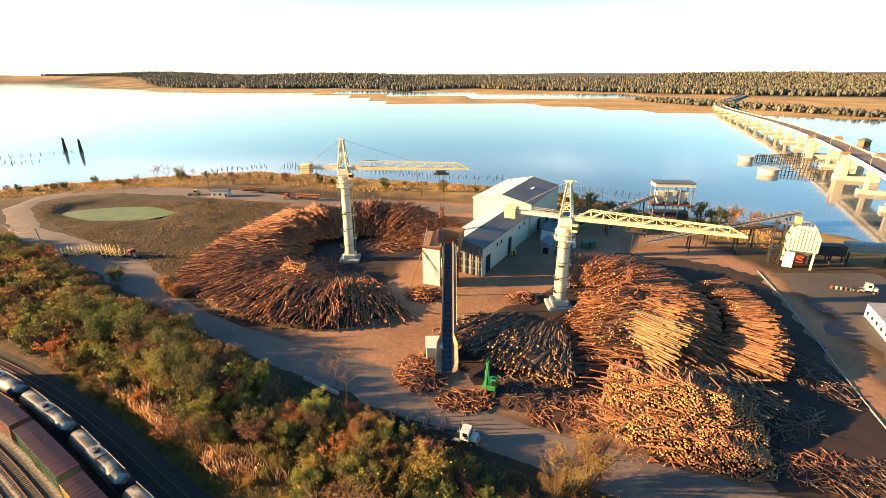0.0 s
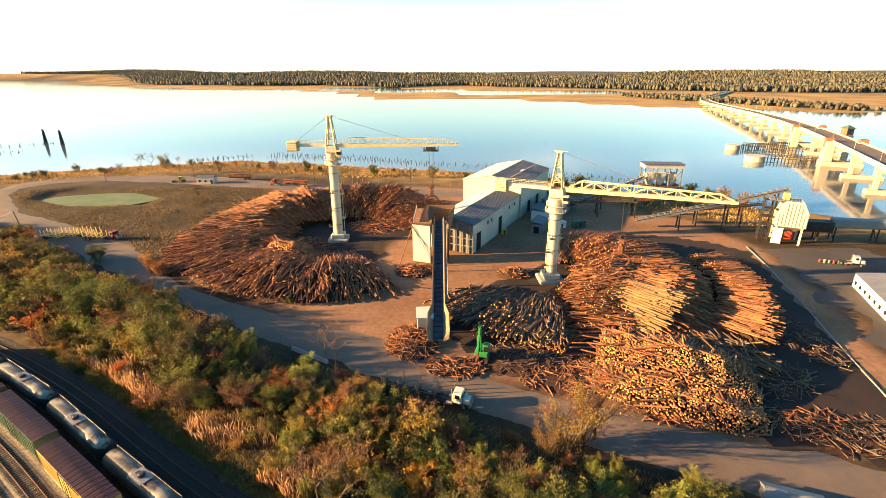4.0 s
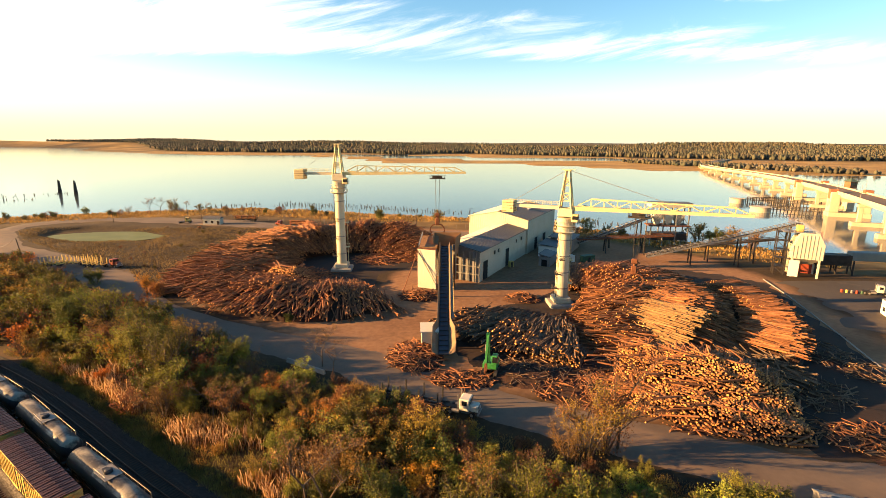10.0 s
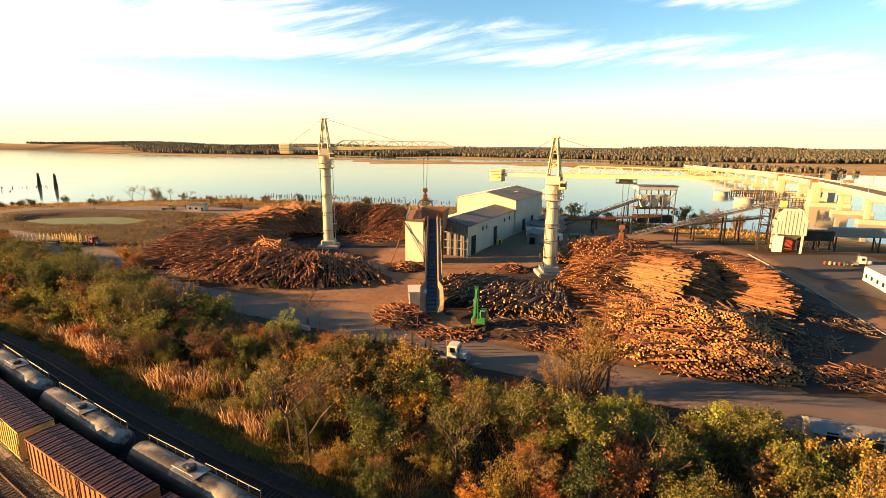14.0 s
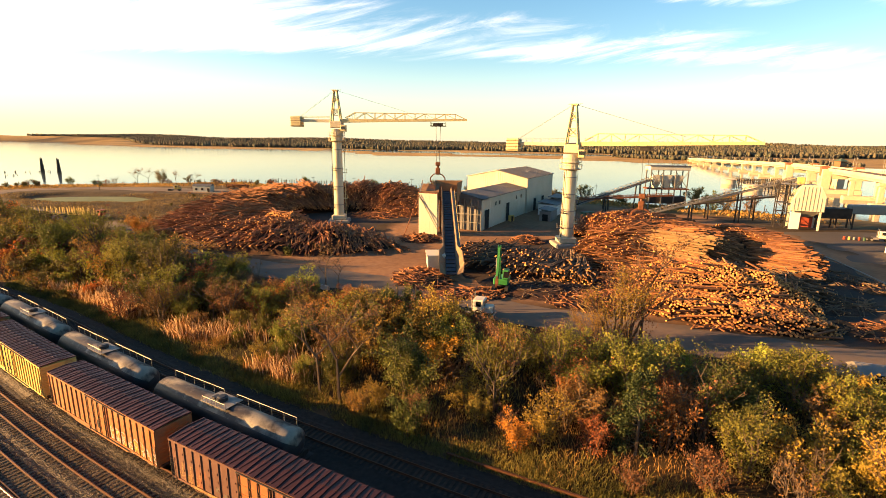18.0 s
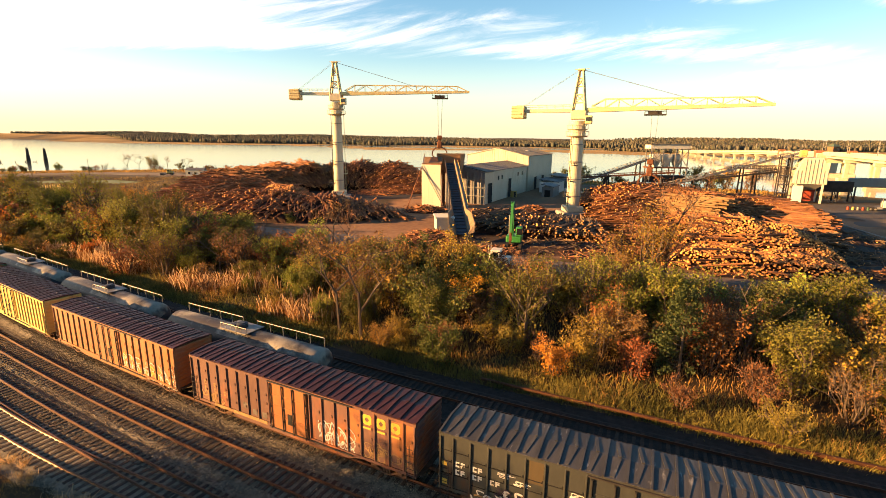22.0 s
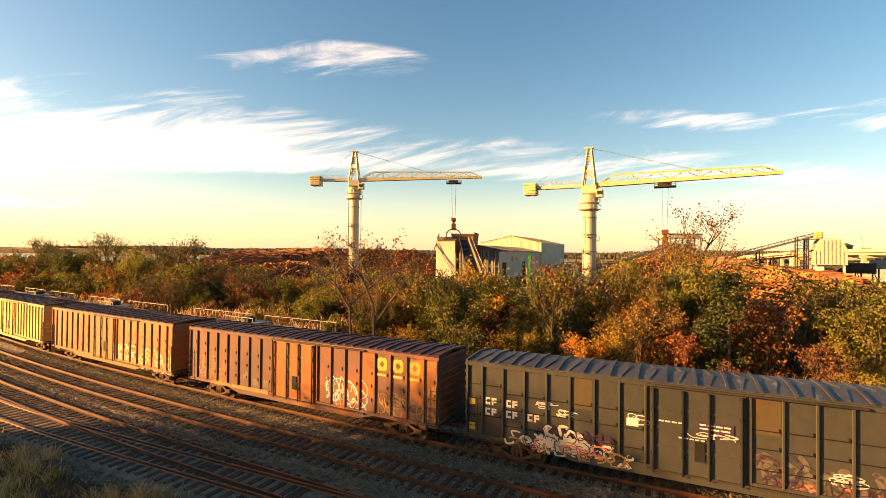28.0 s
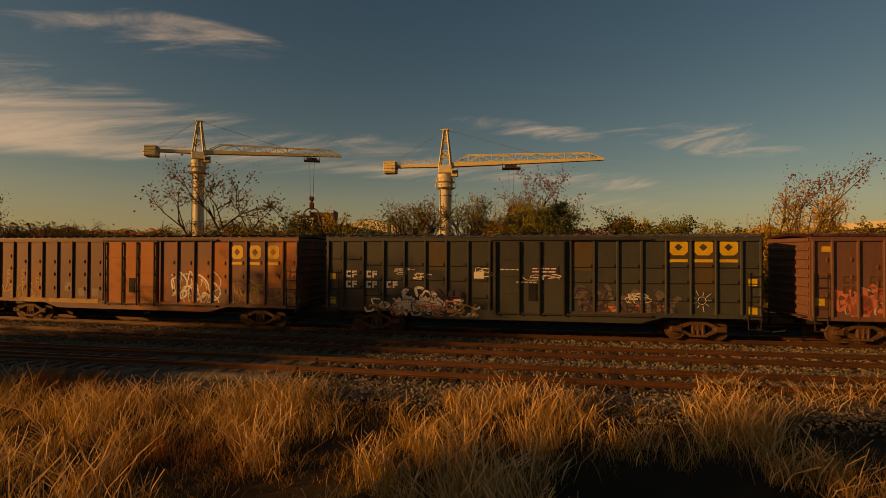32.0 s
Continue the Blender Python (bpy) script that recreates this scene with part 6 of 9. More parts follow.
heap(C2, "long outer row of orange-brown logs laid side by side", "", -48, 8, 42.5, 53, outer_height, 380, 9.5, 2.5)
tipped("big sloping log stack with bright cut ends facing the road", [(31.8, 72.8), (36.8, 68.1), (41.4, 65.0), (48.7, 60.8), (53.5, 59.4), (57.5, 59.4)], (62, 68), 16.5,
       [(0, 0.55), (0.2, 0.92), (0.5, 1.0), (0.75, 0.85), (1, 0.4)],
       [(0, 0.4), (1.8, 2.3), (4.5, 3.1), (6.5, 3.2), (8.2, 4.6), (11.5, 5.9), (14, 6.6), (16.5, 6.4)])
heap(C2, "weathered grey logs behind the bright stack", "grey", -68, -54, 42, 56, lambda th, r: 2.6 * max(0, 1 - ((r - 50) / 13) ** 2), 110, 8, 16)
heap(C2, "low dark grey log bed beside the feed conveyor", "grey", -160, -100, 14, 37,
      lambda th, r: 2.6 * max(0, 1 - ((r - 28) / 15) ** 2), 520, 8, 9)
stack((46.5, 111), "low stack of grey logs with bright cut ends", "grey", -152, -120, 31, 7, lambda s: lerp([(0, 1.2), (0.2, 2.6), (0.8, 2.6), (1, 1.2)], s), 160)


def scraps(label, cx, cy, rx, ry, h, n, length, tone=""):
    """A loose heap of broken wood and bark."""
    p = LogPile(label, tone, 30, "waste wood heaps")
    g = Geo()
    for i in range(13):
        for j in range(13):
            x, y = (i - 6) / 6, (j - 6) / 6
            d = max(0, 1 - x * x - y * y)
            g.v.append((cx + rx * x, cy + ry * y, h * d * 0.8 - (0.3 if d == 0 else 0) + 0.25 * noise.noise((x * 3 + cx, y * 3, cy))))
    for i in range(12):
        for j in range(12):
            k = i * 13 + j
            g.f.append((k, k + 13, k + 14, k + 1)); g.m.append(0)
    part("bark_core", g, M["mulch"], p.root)
    for i in range(n):
        t, q = RL.uniform(0, 6.28), math.sqrt(RL.random()) * 0.95
        x, y = q * math.cos(t), q * math.sin(t)
        z = h * (1 - q * q) * 0.85 + 0.15
        d, L = RL.uniform(0, 6.28), length * RL.uniform(0.4, 1.1)
        e = Vector((math.cos(d), math.sin(d), RL.uniform(-0.35, 0.35))) * L / 2
        m = Vector((cx + rx * x, cy + ry * y, z))
        a, b = m - e, m + e
        a.z, b.z = max(0.08, a.z), max(0.08, b.z)
        r = RL.uniform(0.05, 0.14)
        p.rest.rod(a, b, r, r * 0.7, n=5, cap=1)
    p.done()


scraps("brush of broken branches round the conveyor's foot", -0.5, 92, 6, 8, 1.7, 260, 3)
scraps("loose broken logs at the feeder's foot", 0.5, 131, 6, 5, 1.4, 130, 4)
scraps("dark bark mulch and debris by the road", 24, 84, 12, 7, 1.0, 160, 3, "grey")
scraps("dark debris by the road", 8, 82, 7, 4, 0.7, 130, 3)
# heap added to darken the corner where the stack's shade falls
scraps("bark debris at the yard's corner, added dark for the stack's shade", 67, 61, 9, 4, 0.9, 150, 3)
scraps("heap of reddish bark beside the crane", 29, 127, 5, 4, 2.2, 90, 2)
scraps("churned dark bark and offcuts", 74, 58, 13, 5, 0.9, 240, 3, "grey")
scraps("churned bark at the stack's edge", 84, 88, 6, 13, 0.9, 160, 3, "grey")
scraps("red bark strip along the road", 52, 64.5, 15, 2.2, 0.6, 120, 2.5)
scraps("trampled red bark and broken logs inside the ring", -42, 150, 17, 15, 1.2, 420, 5)
scraps("trampled red bark and broken logs beside the crane", -30, 136, 12, 9, 1.4, 260, 5)
scraps("broken logs and bark at the ring's far side", -12, 176, 12, 10, 1.2, 220, 5)
scraps("dark churned bark in front of the grey logs", 33, 77, 14, 6, 1.1, 260, 3)
scraps("dark churned bark at the bright stack's foot", 66, 75, 10, 8, 0.9, 200, 4, "grey")

# ---- buildings ----
AX, AY = Vector((0.516, 0.857)), Vector((-0.857, 0.516))    # along the mill's length, and across it to the left


def mill_xy(a, b):
    """a metres along the mill from its front right corner, b metres to the left."""
    p = Vector((19.2, 144.0)) + AX * a + AY * b
    return p.x, p.y


def ribbed_wall(root, name, a, b, z0, z1, material, pitch=0.9, out=0.06, tops=None, label=""):
    """A clad wall from a to b with raised ribs; tops gives the two heights when it slopes."""
    a, b = Vector(a), Vector(b)
    d = (b - a).normalized()
    n = Vector((d.y, -d.x))
    za, zb = tops or (z1, z1)
    g = Geo()
    q = n * -0.15
    g.hexa([(*a, z0), (*b, z0), (*(b + q), z0), (*(a + q), z0), (*a, za), (*b, zb), (*(b + q), zb), (*(a + q), za)])
    w = part(name, g, material, root, label)
    L = (b - a).length
    g = Geo()
    for k in range(int(L / pitch)):
        s = (k + 0.5) * pitch
        p = a + d * s
        zt = za + (zb - za) * s / L
        h = d * 0.09
        g.hexa([(*(p - h), z0), (*(p - h * 0.5 + n * out), z0), (*(p + h * 0.5 + n * out), z0), (*(p + h), z0),
                (*(p - h), zt), (*(p - h * 0.5 + n * out), zt), (*(p + h * 0.5 + n * out), zt), (*(p + h), zt)])
    part("wall_ribs", g, material, w)
    return w


def roof_slope(root, pts, material, label=""):
    """A ribbed roof plane; pts: eave start, eave end, ridge end, ridge start."""
    p = [Vector(q) for q in pts]
    up = Vector((0, 0, 0.18))
    g = Geo()
    g.hexa([*p, *[q + up for q in p]])
    r = part("roof", g, material, root, label)
    g = Geo()
    n = max(2, int((p[1] - p[0]).length / 1.2))
    for k in range(n + 1):
        a, b = p[0].lerp(p[1], k / n) + up, p[3].lerp(p[2], k / n) + up
        g.beam(a, b, 0.12, 0.1)
    part("roof_seams", g, material, r)


def opening(root, name, a, b, z0, z1, material, depth=0.1, label=""):
    a, b = Vector(a), Vector(b)
    d = (b - a).normalized()
    n = Vector((d.y, -d.x))
    g = Geo()
    q, o = n * depth, n * -0.05
    g.hexa([(*(a + q), z0), (*(b + q), z0), (*(b + o), z0), (*(a + o), z0), (*(a + q), z1), (*(b + q), z1), (*(b + o), z1), (*(a + o), z1)])
    ob = part(name, g, material, root, label)
    fr = Geo()
    for p in (a, b):
        fr.beam((*(p + q), z0), (*(p + q), z1), 0.15)
    fr.beam((*(a + q), z1), (*(b + q), z1), 0.15)
    part("door_frame" if "door" in name else "window_frame", fr, M["cladding"], ob)
    return ob


def sawmill():
    low = thing("mill_shed", "low cream metal-clad mill shed with a grey roof and dark doors", "industrial building", "mill buildings")
    W, Gr = M["cladding"], M["cladgrey"]

    def wall(root, name, a, b, z0, z1, material, tops=None, **kw):
        ribbed_wall(root, name, b, a, z0, z1, material, tops=tops[::-1] if tops else None, **kw)

    def hole(root, name, a, b, *rest):
        opening(root, name, b, a, *rest)

    # the low shed: 45 m long, 24 m wide
    e, r = 9.6, 11.3
    A = lambda a, b: mill_xy(a, b)
    wall(low, "side_wall", A(45, 0), A(8, 0), 0, e, W)
    wall(low, "annex_side_wall", A(8, 0), A(0, 0), 0, 9.3, W)
    wall(low, "annex_front_wall", A(0, 0), A(0, 10), 0, 9.6, Gr, pitch=1.1, out=0.14, label="dark corrugated front")
    wall(low, "front_gable", A(0.2, 10), A(0.2, 15), 0, e, Gr)
    wall(low, "left_wall", A(0, 15), A(45, 15), 0, e, W)
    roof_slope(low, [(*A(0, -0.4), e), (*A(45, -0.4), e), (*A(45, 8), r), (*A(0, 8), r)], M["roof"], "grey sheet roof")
    # same grey roof, its sunward slope coloured pale to stand for sunlight
    roof_slope(low, [(*A(45, 15.4), e), (*A(0, 15.4), e), (*A(0, 8), r), (*A(45, 8), r)], M["cream_sunlit_roof"], "roof slope coloured pale for sunlight")
    g = Geo()
    g.hexa([(*A(-0.1, 0), e - 0.1), (*A(-0.1, 15), e - 0.1), (*A(0.1, 15), e - 0.1), (*A(0.1, 0), e - 0.1), (*A(-0.1, 7.9), r), (*A(-0.1, 8.1), r), (*A(0.1, 8.1), r), (*A(0.1, 7.9), r)])
    part("gable_infill", g, Gr, low)
    hole(low, "door", A(6.5, 0), A(2.5, 0), 0, 6.2, M["black"], 0.09, "open dark doorway")
    hole(low, "door", A(26, 0), A(22.5, 0), 0, 6.4, M["black"], 0.09, "open dark doorway")
    for a in (11.5, 15.0, 33, 38.5):
        hole(low, "window", A(a + 1.4, 0), A(a, 0), 6.6, 8.0, M["glass"], 0.09)
    for b in (1, 3.2, 5.5, 8):
        g = Geo(); g.beam((*A(-0.25, b), 0), (*A(-0.25, b), 9.5), 0.35)
        part("front_post", g, M["galv"], low)
    for z in (2.5, 5.0, 7.4):
        g = Geo(); g.beam((*A(-0.25, 0), z), (*A(-0.25, 10), z), 0.25)
        part("girt", g, M["galv"], low)
    big = thing("mill_hall", "tall cream metal-clad mill hall with a grey gable roof", "industrial building", "mill buildings")
    e, r = 13.2, 16.0
    f0, f1, b0, b1 = 45.2, 84, -0.6, 24.4
    bm_ = (b0 + b1) / 2
    wall(big, "side_wall", A(f1, b0), A(f0, b0), 0, e, W)
    wall(big, "front_wall", A(f0, b0), A(f0, bm_), 0, e, W, tops=(e, r))
    wall(big, "front_wall", A(f0, bm_), A(f0, b1), 0, e, W, tops=(r, e))
    wall(big, "left_wall", A(f0, b1), A(f1, b1), 0, e, W)
    wall(big, "rear_wall", A(f1, b1), A(f1, b0), 0, e, W)
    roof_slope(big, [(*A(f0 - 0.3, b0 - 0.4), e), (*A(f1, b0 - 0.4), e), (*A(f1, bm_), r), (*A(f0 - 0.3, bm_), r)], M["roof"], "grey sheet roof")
    # the hall's sunward slope has sunlight put into its colour too
    roof_slope(big, [(*A(f1, b1 + 0.4), e), (*A(f0 - 0.3, b1 + 0.4), e), (*A(f0 - 0.3, bm_), r), (*A(f1, bm_), r)], M["cream_sunlit_roof"], "roof slope coloured pale for sunlight")
    p = Vector((*A(66, 6), 15.0))
    g = Geo(); g.beam(p - Vector((AX.x, AX.y, 0)) * 1.6, p + Vector((AX.x, AX.y, 0)) * 1.6, 1.1, 0.15)
    part("skylight", g, M["white"], big)
    for k in range(2):
        hole(big, "door", A(70 - 12 * k, b0), A(66 - 12 * k, b0), 0, 5, M["black"], 0.09)
    # small sheds beside the hall
    for (a, b, w, d, h, mt, lb) in ((50, -9, 12, 7, 4.0, M["white"], "small white lean-to shed beside the hall"),
                                    (62, -11, 14, 9, 5.0, M["cladgrey"], "low grey shed beside the hall"),
                                    (34, -12, 9, 4, 3.4, M["cladgrey"], "low flat-roofed store beside the mill")):
        s = thing("shed", lb, "shed", "small sheds", (*A(a, b), 0), math.degrees(math.atan2(AX.y, AX.x)))
        g = Geo(); g.box(-w / 2, w / 2, -d / 2, d / 2, 0, h)
        part("wall", g, mt, s)
        g = Geo()
        g.hexa([(-w / 2 - 0.3, -d / 2 - 0.3, h), (w / 2 + 0.3, -d / 2 - 0.3, h), (w / 2 + 0.3, d / 2 + 0.3, h + 0.8), (-w / 2 - 0.3, d / 2 + 0.3, h + 0.8),
                (-w / 2 - 0.3, -d / 2 - 0.3, h + 0.2), (w / 2 + 0.3, -d / 2 - 0.3, h + 0.2), (w / 2 + 0.3, d / 2 + 0.3, h + 1.0), (-w / 2 - 0.3, d / 2 + 0.3, h + 1.0)])
        part("roof", g, M["roof"], s)
        g = Geo(); g.box(-w / 2 - 0.04, -w / 2 + 0.02, -1, 1, 0, 2.4)
        part("door", g, M["black"], s)


sawmill()


def feeder():
    f = thing("log_feeder", "cream feeder tower with a rusty chute and an inclined belt conveyor", "conveyor")
    W = M["cladding"]
    x0, x1, y0, y1 = 0.1, 5.3, 136.3, 143.5
    ribbed_wall(f, "front_wall", (x0, y0 + 2.4), (x1, y0), 0.4, 12.1, W, pitch=1.3, out=0.02, label="cream metal cladding")
    ribbed_wall(f, "left_wall", (x0 + 0.8, y1), (x0, y0 + 2.4), 0.4, 12.1, W)
    ribbed_wall(f, "right_wall", (x1, y0), (x1 + 0.6, y1 - 0.6), 6.5, 12.1, W)
    ribbed_wall(f, "rear_wall", (x1 + 0.6, y1 - 0.6), (x0 + 0.8, y1), 0.4, 12.1, W)
    g = Geo(); g.beam((x0, y0 + 2.1, 11.8), (x1, y0 - 0.3, 2.0), 0.12)
    part("brace", g, M["darksteel"], f)
    g = Geo(); g.beam((x0 + 0.1, y0 + 2.5, 11.5), (x0 - 4.5, y0 - 3, 0), 0.2)
    part("stay", g, M["rust"], f)
    g = Geo()
    g.hexa([(x0, y0 + 2.4, 12.1), (x1, y0, 12.1), (x1 + 0.6, y1 - 0.6, 12.1), (x0 + 0.8, y1, 12.1), (x0, y0 + 2.4, 12.3), (x1, y0, 12.3), (x1 + 0.6, y1 - 0.6, 12.3), (x0 + 0.8, y1, 12.3)])
    part("deck", g, M["rust"], f)
    # chute: open hopper with sloping rusty sides
    lo = [(6.0, 138), (11.0, 139.5), (13.0, 148.5), (6.5, 148)]
    up = [(4.6, 142), (11.2, 140.5), (13.8, 149.5), (5.5, 150)]
    names = ("front", "right", "back", "left")
    for k in range(4):
        a, b = lo[k], lo[(k + 1) % 4]
        c, d = up[(k + 1) % 4], up[k]
        if k == 0:
            continue
        g = Geo()
        m = Vector(((a[0] + b[0]) / 2 - 9, (a[1] + b[1]) / 2 - 144)).normalized() * 0.15
        zt = 14.9
        g.hexa([(a[0], a[1], 9), (b[0], b[1], 9), (b[0] + m.x, b[1] + m.y, 9), (a[0] + m.x, a[1] + m.y, 9),
                (d[0], d[1], zt), (c[0], c[1], zt), (c[0] + m.x, c[1] + m.y, zt), (d[0] + m.x, d[1] + m.y, zt)])
        part("chute_plate", g, M["dust"], f, "rusty sloping chute plate")
    g = Geo()
    g.hexa([(0.6, 139.2, 12.3), (5.8, 138.2, 12.3), (7.0, 149.5, 13.6), (1.8, 150.2, 13.6), (0.6, 139.2, 12.55), (5.8, 138.2, 12.55), (7.0, 149.5, 13.85), (1.8, 150.2, 13.85)])
    part("dump_table", g, M["dust"], f, "sloping dump table thick with wood dust")
    g = Geo()
    for k in range(6):
        t = k / 5
        a, b = Vector((0.5, 139.2, 12.4)).lerp(Vector((1.7, 150.2, 13.7)), t), Vector((0.5, 139.2, 13.5)).lerp(Vector((1.7, 150.2, 14.9)), t)
        g.beam(a, b, 0.16)
    g.beam((0.5, 139.2, 13.3), (1.7, 150.2, 14.7), 0.1, 0.7)
    part("table_fence", g, M["cream_sunlit_roof"], f)
    for p in ((6.5, 139), (11, 140), (12.6, 148), (7, 148)):
        g = Geo(); g.beam((*p, 0), (*p, 10), 0.5)
        part("chute_leg", g, M["rust"], f)
    # conveyor trough
    a, b = Vector((4.9, 89.5, 1.6)), Vector((8.2, 141, 12.4))
    d = (b - a).normalized()
    s = d.cross(Vector((0, 0, 1))).normalized()
    u = s.cross(d)
    def at(t, side, up_):
        return a + d * t + s * side + u * up_
    L = (b - a).length
    g = Geo()
    g.hexa([at(0, -1.0, -0.1), at(0, 1.0, -0.1), at(L, 1.0, -0.1), at(L, -1.0, -0.1), at(0, -1.0, 0.1), at(0, 1.0, 0.1), at(L, 1.0, 0.1), at(L, -1.0, 0.1)])
    part("belt", g, M["belt"], f, "dark blue-grey conveyor bed")
    for k in range(30):
        g = Geo()
        t = 1 + k * (L - 1.5) / 29
        g.beam(at(t, -0.95, 0.16), at(t, 0.95, 0.16), 0.16, 0.14)
        part("flight", g, M["darksteel"], f)
    for side in (-1, 1):
        g = Geo()
        w0, w1 = 1.0, 1.35
        prof = [(0, 2.2, 0.5), (1.6, 2.4, 1.6), (7.5, 2.3, 1.6), (11, 1.45, 1.25), (L, 1.35, 1.25)]
        for (t0, p0, h0), (t1, p1, h1) in zip(prof, prof[1:]):
            q = [at(t0, side * w0, -0.15), at(t1, side * w0, -0.15), at(t1, side * (w0 + 0.12), -0.15), at(t0, side * (w0 + 0.12), -0.15),
                 at(t0, side * p0, h0), at(t1, side * p1, h1), at(t1, side * (p1 + 0.12), h1), at(t0, side * (p0 + 0.12), h0)]
            g.hexa(q)
        part("trough_side", g, M["belt_side"], f, "rust-stained trough side")
    for t in (6, 18, 30, 42):
        for side in (-1.1, 1.1):
            p = at(t, side, -0.2)
            g = Geo(); g.beam((p.x, p.y, -0.1), p, 0.35)
            part("trestle_leg", g, M["galv"], f)
        p, q = at(t, -1.1, -0.2), at(t, 1.1, -0.2)
        g = Geo(); g.beam((p.x, p.y, p.z * 0.5), (q.x, q.y, q.z * 0.9), 0.18)
        part("trestle_brace", g, M["galv"], f)
    g = Geo()
    for k in range(24):
        t = 14 + k * 1.6
        p = at(t, 2.2, 0.2); q = at(t, 2.2, 1.3)
        g.rod(p, q, 0.03, n=4)
    g.rod(at(14, 2.2, 1.3), at(14 + 23 * 1.6, 2.2, 1.3), 0.04, n=4)
    g.rod(at(14, 2.2, 0.75), at(14 + 23 * 1.6, 2.2, 0.75), 0.03, n=4)
    part("walkway_rail", g, M["machine_yellow"], f, "yellow walkway rail")
    g = Geo()
    g.hexa([at(13, 1.6, 0.0), at(13, 2.3, 0.0), at(L, 2.3, 0.0), at(L, 1.6, 0.0), at(13, 1.6, 0.1), at(13, 2.3, 0.1), at(L, 2.3, 0.1), at(L, 1.6, 0.1)])
    part("walkway", g, M["galv"], f)
    h = thing("motor_house", "cream metal cabin beside the conveyor's foot", "cabin", at=(2.6, 98.5, 0), turn=0)
    g = Geo(); g.box(-2.0, 1.5, -2.5, 2.5, 0, 3.6, bevel=0.08)
    part("wall", g, W, h)
    g = Geo(); g.box(-2.2, 1.7, -2.7, 2.7, 3.6, 3.85)
    part("roof", g, M["cream_sunlit_roof"], h)
    for k in range(3):
        g = Geo(); g.box(-2.04, -1.98, -2.0 + k * 1.4, -1.1 + k * 1.4, 0.3, 1.2)
        part("louvre", g, M["darksteel"], h)


feeder()


def truss_conveyor(name, a, b, w, h, legs, label, ribs=True, mat=None):
    c = thing(name, label, "conveyor", "inclined conveyors")
    a, b = Vector(a), Vector(b)
    d = (b - a).normalized()
    s = d.cross(Vector((0, 0, 1))).normalized()
    L = (b - a).length
    mat = mat or M["galv"]
    g = Geo(); g.beam(a, b, w, 0.25)
    part("belt", g, M["darksteel"], c)
    n = int(L / 2.2)
    for side in (-1, 1):
        g = Geo()
        o = s * side * w / 2
        up = Vector((0, 0, h))
        g.beam(a + o, b + o, 0.22, 0.5)
        g.beam(a + o + up, b + o + up, 0.14)
        for k in range(n + 1):
            p = a.lerp(b, k / n) + o
            g.beam(p, p + up, 0.12)
        part("truss_side", g, mat, c)
    if ribs:
        for k in range(n):
            p = a.lerp(b, (k + 0.5) / n)
            g = Geo()
            g.beam(p - s * w * 0.55 + Vector((0, 0, h)), p + s * w * 0.55 + Vector((0, 0, h)), 0.7, 0.12)
            part("cover_hoop", g, M["galv"], c)
    for t in legs:
        p = a.lerp(b, t)
        for side in (-1, 1):
            q = p + s * side * w * 0.6
            g = Geo(); g.beam((q.x + s.x * side * 0.6, q.y + s.y * side * 0.6, -0.2), q, 0.4)
            part("leg", g, M["darksteel"], c)
        g = Geo()
        g.beam((p.x - s.x * w, p.y - s.y * w, p.z * 0.45), (p.x + s.x * w, p.y + s.y * w, p.z * 0.55), 0.2)
        part("leg_brace", g, M["darksteel"], c)
    return c


truss_conveyor("belt_conveyor", (84, 168, 2.0), (131.5, 156.5, 16.0), 1.8, 1.1, (0.3, 0.62, 0.93), "long inclined conveyor rising to the screen tower", ribs=True)
truss_conveyor("belt_conveyor", (66, 190, 2.5), (104, 200, 13.0), 1.8, 1.1, (0.35, 0.75), "inclined conveyor rising to the roofed platform")
truss_conveyor("belt_conveyor", (92, 172, 4.0), (130, 164, 9.0), 1.6, 0.8, (0.4, 0.8), "dark lower conveyor under the long one", ribs=False, mat=M["darksteel"])
truss_conveyor("belt_conveyor", (64, 186, 5.0), (100, 180, 7.5), 2.2, 0.8, (0.3, 0.7), "rusty low conveyor behind the logs", ribs=False, mat=M["rust"])


